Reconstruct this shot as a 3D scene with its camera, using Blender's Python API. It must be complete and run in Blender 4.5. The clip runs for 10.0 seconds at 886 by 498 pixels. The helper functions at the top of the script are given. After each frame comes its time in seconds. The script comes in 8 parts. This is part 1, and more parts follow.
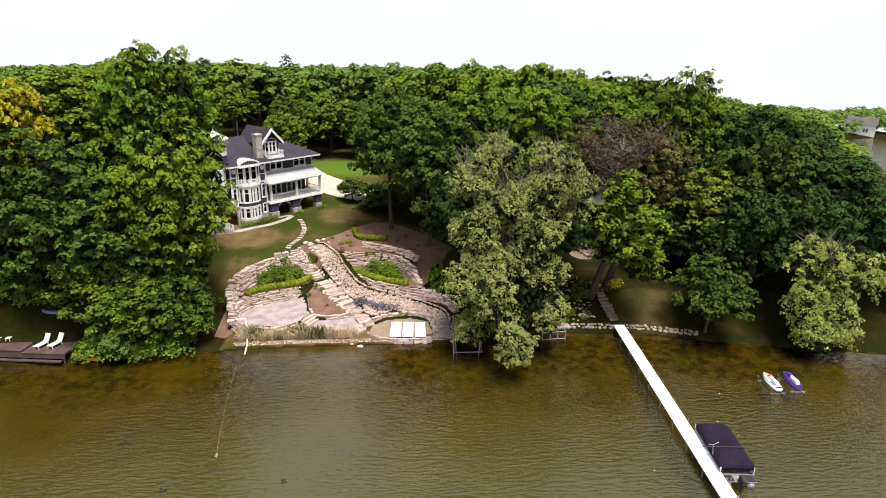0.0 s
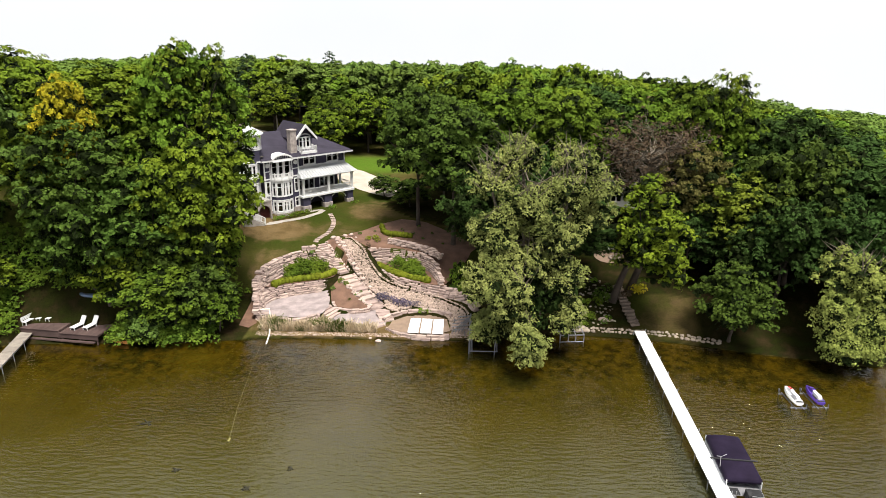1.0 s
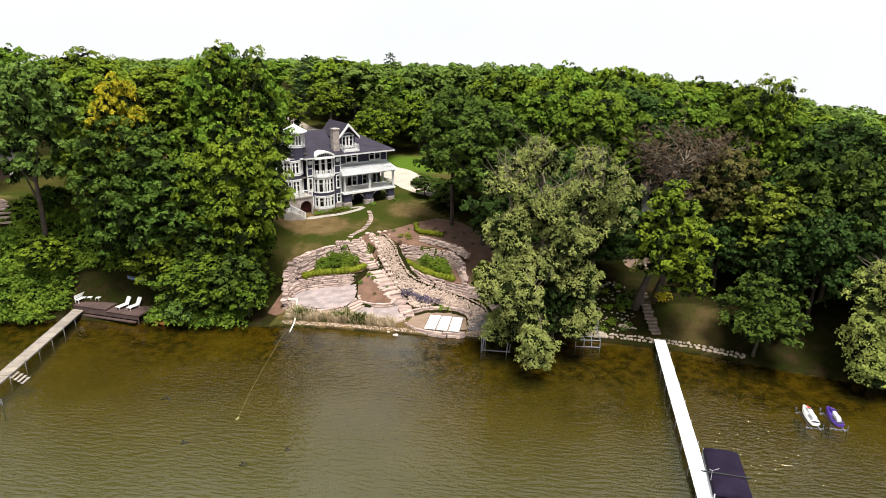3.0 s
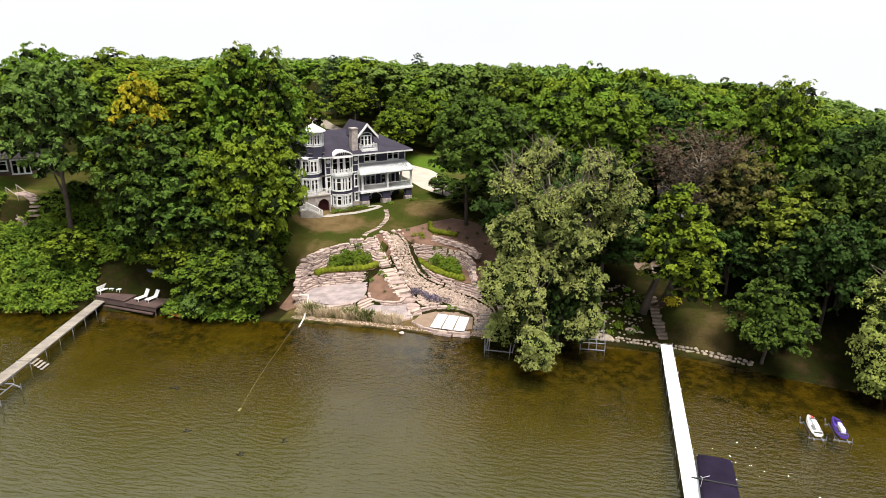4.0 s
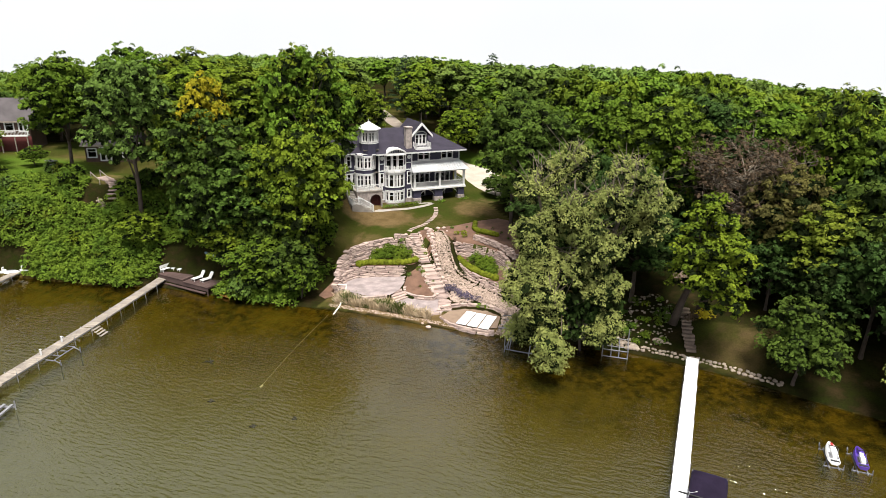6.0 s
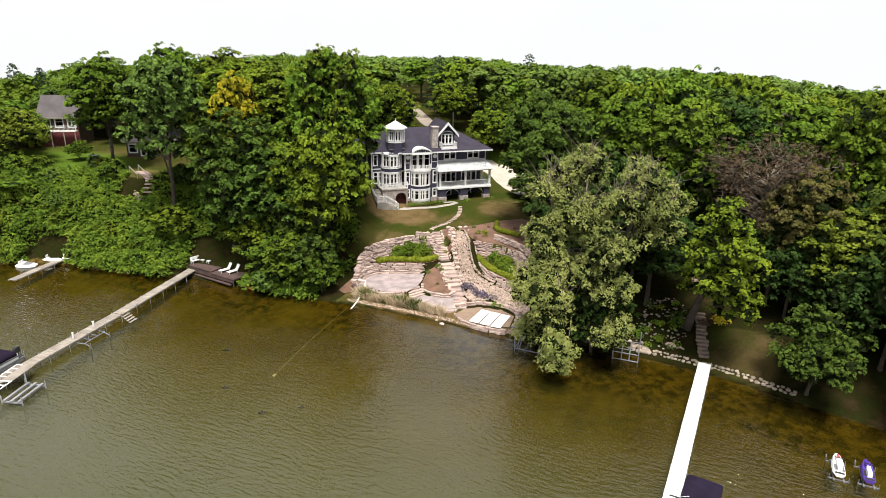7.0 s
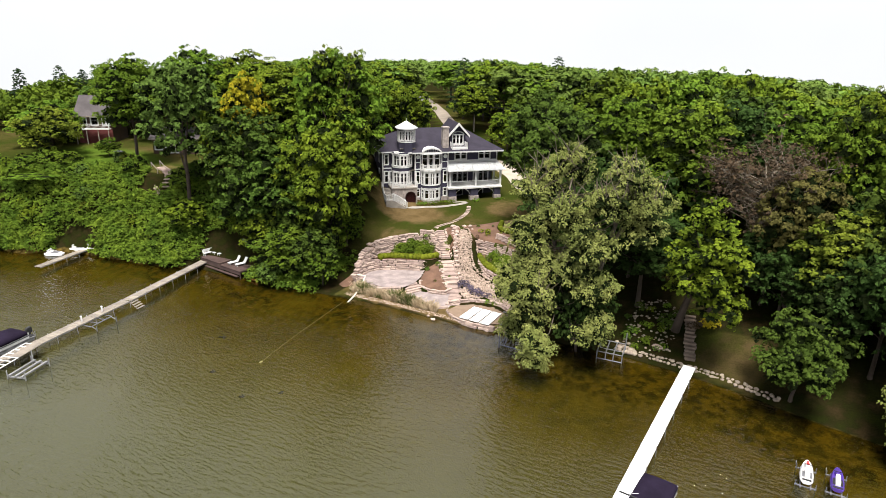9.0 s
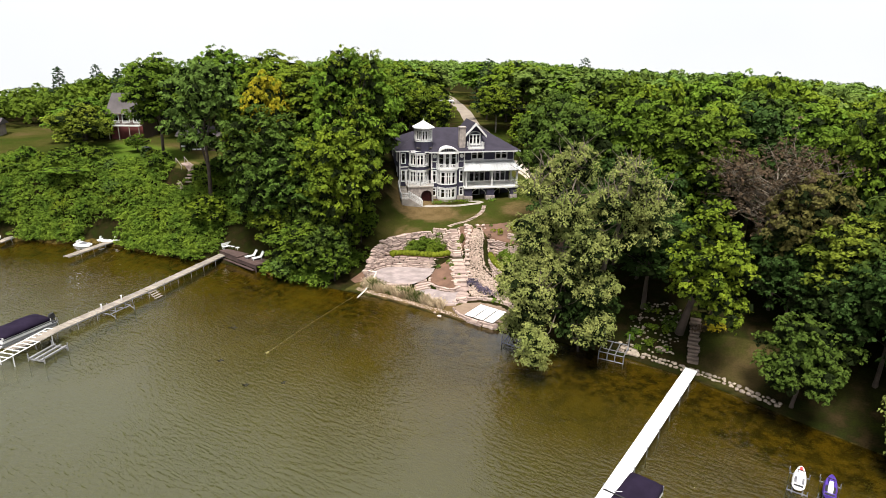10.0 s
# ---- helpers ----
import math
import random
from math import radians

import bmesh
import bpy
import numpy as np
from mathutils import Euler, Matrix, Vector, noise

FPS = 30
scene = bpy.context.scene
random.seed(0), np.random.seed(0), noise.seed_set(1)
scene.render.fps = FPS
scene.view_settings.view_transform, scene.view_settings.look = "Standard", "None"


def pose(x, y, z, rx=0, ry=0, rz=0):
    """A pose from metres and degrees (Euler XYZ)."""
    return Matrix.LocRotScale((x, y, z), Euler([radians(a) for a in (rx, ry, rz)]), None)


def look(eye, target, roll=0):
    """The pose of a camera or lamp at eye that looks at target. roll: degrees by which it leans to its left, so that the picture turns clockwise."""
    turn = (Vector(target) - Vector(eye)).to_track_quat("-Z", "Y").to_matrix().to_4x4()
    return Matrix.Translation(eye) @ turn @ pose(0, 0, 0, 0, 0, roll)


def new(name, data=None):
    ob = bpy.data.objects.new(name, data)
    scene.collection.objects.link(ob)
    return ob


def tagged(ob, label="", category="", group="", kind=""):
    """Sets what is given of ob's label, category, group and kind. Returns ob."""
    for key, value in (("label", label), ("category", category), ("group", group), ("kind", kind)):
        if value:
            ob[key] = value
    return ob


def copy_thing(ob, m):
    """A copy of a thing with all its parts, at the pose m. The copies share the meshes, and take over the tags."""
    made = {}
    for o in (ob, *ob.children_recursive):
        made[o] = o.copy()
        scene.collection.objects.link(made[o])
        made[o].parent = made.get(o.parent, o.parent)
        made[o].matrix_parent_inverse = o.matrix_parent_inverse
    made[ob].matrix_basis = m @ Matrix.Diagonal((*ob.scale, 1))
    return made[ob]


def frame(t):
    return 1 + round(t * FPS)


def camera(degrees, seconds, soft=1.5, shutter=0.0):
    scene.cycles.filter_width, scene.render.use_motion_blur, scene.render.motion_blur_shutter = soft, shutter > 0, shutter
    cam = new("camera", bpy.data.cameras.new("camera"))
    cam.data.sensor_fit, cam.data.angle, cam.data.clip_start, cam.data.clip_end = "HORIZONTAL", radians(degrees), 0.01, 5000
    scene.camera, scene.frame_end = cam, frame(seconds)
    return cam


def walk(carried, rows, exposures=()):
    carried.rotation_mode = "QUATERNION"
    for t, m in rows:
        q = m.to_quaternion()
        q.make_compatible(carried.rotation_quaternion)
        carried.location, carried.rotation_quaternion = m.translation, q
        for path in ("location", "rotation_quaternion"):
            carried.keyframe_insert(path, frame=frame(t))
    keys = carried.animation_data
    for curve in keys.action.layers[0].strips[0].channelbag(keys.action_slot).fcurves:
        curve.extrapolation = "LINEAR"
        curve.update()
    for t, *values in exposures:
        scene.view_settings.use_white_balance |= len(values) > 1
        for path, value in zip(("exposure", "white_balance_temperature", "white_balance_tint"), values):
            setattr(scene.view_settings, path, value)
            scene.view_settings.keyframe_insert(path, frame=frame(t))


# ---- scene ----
cam = camera(69.94, 10.0, soft=0.5)
PATH = [
    (0, 0.000, 0.000, 31.150, 71.595, -0.417, 0.000),
    (0.5, 1.297, -0.117, 31.354, 71.406, -0.716, 2.315),
    (1, 2.679, -0.361, 31.478, 71.299, -0.938, 4.447),
    (1.5, 4.184, -0.545, 31.530, 71.245, -1.025, 6.435),
    (2, 5.769, -0.707, 31.549, 71.268, -0.986, 8.068),
    (2.5, 7.230, -0.815, 31.607, 71.303, -0.997, 9.899),
    (4, 11.928, -0.651, 32.007, 71.198, -0.964, 14.858),
    (4.5, 13.663, -0.505, 32.106, 71.129, -1.090, 17.310),
    (5, 15.372, -0.339, 32.298, 71.084, -1.179, 19.541),
    (5.5, 17.124, -0.163, 32.411, 71.041, -1.210, 21.474),
    (7, 22.453, 0.572, 32.817, 70.841, -1.183, 27.807),
    (7.5, 24.096, 0.939, 32.938, 70.801, -1.218, 29.659),
    (8, 25.735, 1.492, 32.892, 70.856, -1.264, 31.174),
    (8.5, 27.356, 2.136, 32.668, 71.021, -1.115, 31.888),
    (9, 28.999, 2.751, 32.435, 71.169, -0.941, 32.457),
    (9.5, 30.562, 3.238, 32.389, 71.194, -0.942, 33.953),
    (10, 32.172, 3.697, 32.408, 71.209, -1.045, 35.721),
]
walk(cam, [(t, pose(x, y, z, rx, ry, rz)) for t, x, y, z, rx, ry, rz in PATH], [(0.0, 1.0), (10.0, 1.0)])

# ---- world and sun: a bright, thinly overcast sky ----
world = bpy.data.worlds.new("overcast_sky")
scene.world = world
world.use_nodes = True
wn, wl = world.node_tree.nodes, world.node_tree.links
sky = wn.new("ShaderNodeTexSky")
sky.sky_type, sky.sun_disc = "NISHITA", False
sky.sun_elevation, sky.sun_rotation = radians(70), radians(150)
sky.air_density, sky.dust_density, sky.ozone_density = 1.0, 4.0, 1.0
cloud = wn.new("ShaderNodeTexNoise")
cloud.inputs["Scale"].default_value, cloud.inputs["Detail"].default_value = 2.2, 4
veil = wn.new("ShaderNodeValToRGB")
veil.color_ramp.elements[0].position, veil.color_ramp.elements[0].color = 0.25, (5.15, 5.3, 5.5, 1)
veil.color_ramp.elements[1].position, veil.color_ramp.elements[1].color = 0.6, (5.6, 5.65, 5.7, 1)
mix = wn.new("ShaderNodeMix")
mix.data_type = "RGBA"
mix.inputs["Factor"].default_value = 0.9
back = wn["Background"]
back.inputs["Strength"].default_value = 0.1
wl.new(cloud.outputs["Fac"], veil.inputs["Fac"])
wl.new(sky.outputs["Color"], mix.inputs["A"])
wl.new(veil.outputs["Color"], mix.inputs["B"])
wl.new(mix.outputs["Result"], back.inputs["Color"])

sun = new("sun", bpy.data.lights.new("sun", "SUN"))
sun.data.energy, sun.data.angle, sun.data.color = 4.6, radians(20), (1.0, 0.95, 0.86)
sun.matrix_world = look((20, -34, 110), (0, 0, 0))


# ---- small helpers ----
def material(name, color, rough=0.7, metal=0.0, spread=0.25, scale=1.0, fine=12.0, bump=0.0, second=None, island=0.0, per_object=0.0, translucent=0.0, spec=0.3):
    """A surface with broad stains and fine grain, both in metres."""
    m = bpy.data.materials.new(name)
    m.use_nodes = True
    n, l = m.node_tree.nodes, m.node_tree.links
    b = n["Principled BSDF"]
    b.inputs["Roughness"].default_value = rough
    b.inputs["Metallic"].default_value = metal
    b.inputs["Specular IOR Level"].default_value = spec
    geo = n.new("ShaderNodeNewGeometry")
    broad, grain = n.new("ShaderNodeTexNoise"), n.new("ShaderNodeTexNoise")
    broad.inputs["Scale"].default_value, broad.inputs["Detail"].default_value = scale, 4
    grain.inputs["Scale"].default_value, grain.inputs["Detail"].default_value = fine, 3
    for t in (broad, grain):
        l.new(geo.outputs["Position"], t.inputs["Vector"])
    other = second or tuple(c * (1 - spread) for c in color)
    ramp = n.new("ShaderNodeValToRGB")
    ramp.color_ramp.elements[0].position, ramp.color_ramp.elements[1].position = 0.36, 0.64
    ramp.color_ramp.elements[0].color, ramp.color_ramp.elements[1].color = (*other, 1), (*color, 1)
    l.new(broad.outputs["Fac"], ramp.inputs["Fac"])
    value = n.new("ShaderNodeHueSaturation")
    l.new(ramp.outputs["Color"], value.inputs["Color"])
    total = n.new("ShaderNodeMath")
    total.operation = "MULTIPLY_ADD"
    total.inputs[1].default_value, total.inputs[2].default_value = spread * 1.6, 1 - spread * 0.8
    l.new(grain.outputs["Fac"], total.inputs[0])
    out = total.outputs[0]
    for amount, source in ((island, geo.outputs["Random Per Island"]), (per_object, None)):
        if amount:
            if source is None:
                source = n.new("ShaderNodeObjectInfo").outputs["Random"]
            f = n.new("ShaderNodeMath")
            f.operation = "MULTIPLY_ADD"
            f.inputs[1].default_value, f.inputs[2].default_value = amount, 1 - amount / 2
            l.new(source, f.inputs[0])
            g = n.new("ShaderNodeMath")
            g.operation = "MULTIPLY"
            l.new(out, g.inputs[0])
            l.new(f.outputs[0], g.inputs[1])
            out = g.outputs[0]
    l.new(out, value.inputs["Value"])
    if per_object:
        h = n.new("ShaderNodeMath")
        h.operation = "MULTIPLY_ADD"
        h.inputs[1].default_value, h.inputs[2].default_value = per_object * 0.045, 0.5 - per_object * 0.0225
        l.new(n.new("ShaderNodeObjectInfo").outputs["Random"], h.inputs[0])
        l.new(h.outputs[0], value.inputs["Hue"])
    l.new(value.outputs["Color"], b.inputs["Base Color"])
    if bump:
        bp = n.new("ShaderNodeBump")
        bp.inputs["Strength"].default_value, bp.inputs["Distance"].default_value = 0.8, bump
        l.new(grain.outputs["Fac"], bp.inputs["Height"])
        l.new(bp.outputs["Normal"], b.inputs["Normal"])
    if translucent:
        tr, ms = n.new("ShaderNodeBsdfTranslucent"), n.new("ShaderNodeMixShader")
        l.new(value.outputs["Color"], tr.inputs["Color"])
        ms.inputs["Fac"].default_value = translucent
        l.new(b.outputs[0], ms.inputs[1])
        l.new(tr.outputs[0], ms.inputs[2])
        l.new(ms.outputs[0], n["Material Output"].inputs["Surface"])
    return m


def mesh_of(name, verts, faces, mat, smooth=False):
    me = bpy.data.meshes.new(name)
    me.from_pydata([tuple(v) for v in verts], [], [tuple(f) for f in faces])
    me.materials.append(mat)
    if smooth:
        me.polygons.foreach_set("use_smooth", [True] * len(me.polygons))
    me.update()
    return me


def part(name, bm, mat, parent=None, label="", smooth=False):
    """Links a bmesh, or a mesh, as one object, under a thing or a part."""
    if isinstance(bm, bmesh.types.BMesh):
        me = bpy.data.meshes.new(name)
        bm.to_mesh(me)
        bm.free()
        me.materials.append(mat)
        if smooth:
            me.polygons.foreach_set("use_smooth", [True] * len(me.polygons))
    else:
        me = bm
    ob = new(name, me)
    if parent is not None:
        ob.parent = parent
    if label:
        ob["label"] = label
    return ob


def thing(name, place, label, category, group="", kind=""):
    ob = new(name)
    ob.empty_display_size = 0.3
    ob.matrix_basis = place if isinstance(place, Matrix) else Matrix.Translation(place)
    return tagged(ob, label, category, group, kind)


def box(bm, a, b, bevel=0.0):
    """A box between two corners, with its edges broken when bevel is given."""
    lo, hi = [min(p, q) for p, q in zip(a, b)], [max(p, q) for p, q in zip(a, b)]
    vs = [bm.verts.new((x, y, z)) for z in (lo[2], hi[2]) for y in (lo[1], hi[1]) for x in (lo[0], hi[0])]
    fs = [bm.faces.new([vs[i] for i in f]) for f in ((0, 2, 3, 1), (4, 5, 7, 6), (0, 1, 5, 4), (2, 6, 7, 3), (0, 4, 6, 2), (1, 3, 7, 5))]
    if bevel:
        bmesh.ops.bevel(bm, geom=list({e for f in fs for e in f.edges}), offset=bevel, segments=1, affect="EDGES")
    return bm


def boxes(*pairs, bevel=0.0):
    bm = bmesh.new()
    for a, b in pairs:
        box(bm, a, b, bevel)
    return bm


def tube(bm, points, radii, sides=8, cap=True):
    """A tapering round limb along points."""
    rings = []
    for i, p in enumerate(points):
        p = Vector(p)
        q = Vector(points[min(i + 1, len(points) - 1)]) - Vector(points[max(i - 1, 0)])
        q = q.normalized() if q.length > 1e-6 else Vector((0, 0, 1))
        s = q.orthogonal().normalized() if abs(q.z) < 0.9 else Vector((1, 0, 0)) - q * q.x
        s.normalize()
        w = q.cross(s)
        r = radii[i] if hasattr(radii, "__len__") else radii
        rings.append([bm.verts.new(p + (s * math.cos(a) + w * math.sin(a)) * r) for a in [2 * math.pi * k / sides for k in range(sides)]])
    for a, b in zip(rings, rings[1:]):
        for k in range(sides):
            bm.faces.new((a[k], a[(k + 1) % sides], b[(k + 1) % sides], b[k]))
    if cap:
        bm.faces.new(rings[0][::-1])
        bm.faces.new(rings[-1])
    return bm


def smooth(a, b, x):
    t = np.clip((x - a) / (b - a), 0, 1)
    return t * t * (3 - 2 * t)


def inside(poly, x, y):
    """Which of the points lie in the outline."""
    hit = np.zeros(np.shape(x), bool)
    for (ax, ay), (bx, by) in zip(poly, poly[1:] + poly[:1]):
        if ay != by:
            hit ^= ((ay > y) != (by > y)) & (x < (bx - ax) * (y - ay) / (by - ay) + ax)
    return hit


def curve_through(points, step=0.3):
    """Points at an even step along a smooth line through those given."""
    p = [np.array(q, float) for q in points]
    p = [2 * p[0] - p[1]] + p + [2 * p[-1] - p[-2]]
    fine = []
    for a, b, c, d in zip(p, p[1:], p[2:], p[3:]):
        for t in np.linspace(0, 1, 24, endpoint=False):
            fine.append(0.5 * (2 * b + (c - a) * t + (2 * a - 5 * b + 4 * c - d) * t * t + (3 * b - a - 3 * c + d) * t ** 3))
    fine.append(p[-2])
    fine = np.array(fine)
    s = np.concatenate([[0], np.cumsum(np.linalg.norm(np.diff(fine, axis=0), axis=1))])
    at = np.linspace(0, s[-1], max(2, int(s[-1] / step) + 1))
    return np.stack([np.interp(at, s, fine[:, k]) for k in range(fine.shape[1])], -1)


# ---- materials ----
GRAVEL = material("pale_gravel", (0.275, 0.228, 0.226), 0.95, spread=0.34, scale=0.9, fine=7, bump=0.03)
LANE = material("worn_lane_gravel", (0.22, 0.185, 0.155), 0.95, spread=0.25, scale=0.4, fine=5, bump=0.02)
DRIVE = material("pale_driveway_gravel", (0.36, 0.315, 0.265), 0.95, spread=0.2, scale=0.5, fine=6, bump=0.02)
MULCH = material("bark_mulch", (0.135, 0.076, 0.052), 0.95, spread=0.35, scale=0.8, fine=14, bump=0.04)
STONE = material("pale_limestone", (0.335, 0.255, 0.225), 0.85, spread=0.3, scale=1.3, fine=9, bump=0.03, second=(0.25, 0.19, 0.17), per_object=0.35, island=0.35)
RIVER = material("river_stone", (0.325, 0.248, 0.205), 0.8, spread=0.3, scale=2.0, fine=8, bump=0.02, island=0.7)
FIELD = material("fieldstone", (0.23, 0.19, 0.155), 0.85, spread=0.35, scale=1.5, fine=9, bump=0.03, per_object=0.5, island=0.5)
BARK = material("bark", (0.055, 0.042, 0.034), 0.95, spread=0.4, scale=1.2, fine=9, bump=0.05)
# near-black crown filler: the shade between leaf clumps, put into a colour
CROWN_SHADE = material("twigs_and_inner_leaves", (0.010, 0.016, 0.004), 0.95, spread=0.4, scale=1.0, fine=5, bump=0.1, spec=0.05)
DEADWOOD = material("bare_grey_wood", (0.155, 0.13, 0.10), 0.9, spread=0.35, scale=1.2, fine=9, bump=0.03)


def leaves(name, color, second, translucent=0.05, vary=0.0):
    return material(name, color, 0.8, spread=0.25, scale=0.4, fine=1.6, second=second, island=0.4, per_object=vary, translucent=translucent, spec=0.03)


LEAF = leaves("green_leaves", (0.086, 0.133, 0.013), (0.054, 0.094, 0.010), vary=0.5)
LEAF_DARK = leaves("dark_green_leaves", (0.055, 0.087, 0.014), (0.037, 0.064, 0.011), vary=0.5)
# darker copy of the leaf green, with the wood's shade put into it
LEAF_SHADE = leaves("shaded_green_leaves", (0.032, 0.059, 0.013), (0.022, 0.042, 0.010), vary=0.4)
# paler leaf green for far trees: distance haze is mixed into the colour
LEAF_HAZE = leaves("haze_paled_leaves", (0.104, 0.157, 0.031), (0.075, 0.121, 0.024), vary=0.5)
LEAF_BRIGHT = leaves("bright_green_leaves", (0.119, 0.162, 0.013), (0.072, 0.112, 0.011), vary=0.25)
LEAF_OLIVE = leaves("grey_green_willow_leaves", (0.210, 0.229, 0.069), (0.134, 0.157, 0.044))
LEAF_PALE = leaves("pale_willow_leaves", (0.231, 0.263, 0.066), (0.162, 0.198, 0.046))
VINE = leaves("vine_leaves", (0.109, 0.162, 0.017), (0.055, 0.098, 0.012))
LEAF_GREY = leaves("soft_grey_green_leaves", (0.084, 0.134, 0.027), (0.061, 0.103, 0.021))
LEAF_YELLOW = leaves("yellow_leaves", (0.31, 0.25, 0.014), (0.19, 0.18, 0.012))
LEAF_BROWN = leaves("brown_leaves", (0.070, 0.048, 0.030), (0.046, 0.034, 0.022))
LEAF_GOLD = leaves("yellow_green_leaves", (0.116, 0.139, 0.016), (0.076, 0.102, 0.012), vary=0.2)
LEAF_RUST = leaves("brownish_olive_leaves", (0.098, 0.090, 0.026), (0.062, 0.058, 0.018))
NEEDLE = leaves("dark_needles", (0.028, 0.048, 0.019), (0.018, 0.032, 0.014), 0.1)
NEEDLE_BLUE = leaves("blue_green_needles", (0.055, 0.078, 0.06), (0.034, 0.05, 0.04), 0.1)

# ---- the lie of the land ----
SHORE = [(-600, -260), (-200, -40), (-120, 22), (-81, 41), (-76.5, 44), (-64.8, 50.5), (-52, 53.2), (-45.5, 56), (-38, 57), (-31.5, 57.5), (-25.4, 59), (-21, 60),
         (-15, 60.7), (-7.5, 61.2), (0, 61.8), (6, 63.5), (13, 64.6), (19.5, 64.4), (24, 63.8), (28, 63), (31, 62.3), (37.5, 61.3), (47, 60), (80, 57), (95, 62), (101, 110),
         (106, 180), (115, 204), (145, 216), (220, 225), (600, 300)]
SX, SY = np.array([p[0] for p in SHORE], float), np.array([p[1] for p in SHORE], float)

BED_A = [(-23.48, 68.0), (-23.66, 69.3), (-23.13, 71.8), (-22.07, 74.2), (-20.4, 75.9), (-18.38, 76.2), (-16.97, 75.5), (-15.9, 73.6), (-16.26, 72.1), (-17.5, 71.0), (-19.17, 70.05), (-21.19, 69.1), (-22.42, 68.0)]
PATIO_A = [(-22.51, 63.1), (-22.95, 65.4), (-22.86, 66.4), (-22.07, 67.5), (-21.02, 68.7), (-19.34, 69.9), (-17.76, 70.7), (-16.53, 71.2), (-15.8, 68.5), (-15.4, 66.5), (-15.6, 64.4), (-17.85, 62.9)]
PATIO_B = [(-15.3, 64.5), (-14.7, 65.8), (-13.1, 66.2), (-11.1, 66.6), (-10.2, 67.8), (-9.0, 67.6), (-8.4, 66.0), (-8.3, 63.9), (-10.0, 62.9), (-12.9, 63.0)]
BED_C = [(-13.2, 78.8), (-11.7, 78.6), (-8.5, 78.4), (-5.9, 77.5), (-4.0, 75.8), (-2.9, 73.2), (-2.2, 70.9), (-4.6, 71.3), (-7.1, 72.1), (-9.0, 73.4), (-10.5, 74.9), (-12.0, 76.7)]
PAD = [(-7.9, 62.6), (-7.6, 64.5), (-6.0, 66.1), (-3.4, 66.6), (-1.5, 65.6), (-0.9, 62.6), (-2.5, 61.7), (-6.2, 61.7)]
CREEK_L = [(-17.4, 80.7), (-15.8, 77.7), (-14.3, 75.1), (-12.3, 72.4), (-10.7, 70.6), (-8.2, 69.1), (-3.7, 67.6), (-1.2, 66.1), (-0.5, 62.2)]
CREEK_R = [(-15.9, 81.1), (-13.9, 78.4), (-12.6, 76.2), (-10.6, 73.6), (-8.4, 72.2), (-4.4, 70.8), (-1.3, 69.3), (0.6, 67.5), (1.3, 62.6)]
CREEK = [tuple(p) for p in curve_through(CREEK_L, 0.5)] + [tuple(p) for p in curve_through(CREEK_R, 0.5)][::-1]


def skyline(x, y):
    """Height of the far treetops, seen from the middle of the lake."""
    away = np.hypot(x - 15, y)
    bearing = np.degrees(np.arctan2(x - 15, y))
    fall = np.interp(bearing, [-90, -66, -57, -42, -22, -15, -8, -3, 1, 5, 11, 15, 20, 26, 31, 40, 60], [6.0, 4.6, 3.2, 2.0, 1.85, 2.35, 2.2, 2.3, 2.55, 2.9, 3.1, 3.8, 4.4, 5.1, 5.8, 7.8, 9.5])
    return 31.5 - away * np.tan(np.radians(fall))


def shore_line(x, y):
    """Height to which the trees of the point reach: they go down towards its tip, where the bay opens."""
    bearing = np.degrees(np.arctan2(x, y))
    fall = np.interp(bearing, [20, 26, 31, 33, 34.2, 35.7, 40, 50], [3.0, 4.5, 5.5, 7.2, 9.2, 11.2, 14, 18])
    return 31.0 - np.hypot(x, y) * np.tan(np.radians(fall))


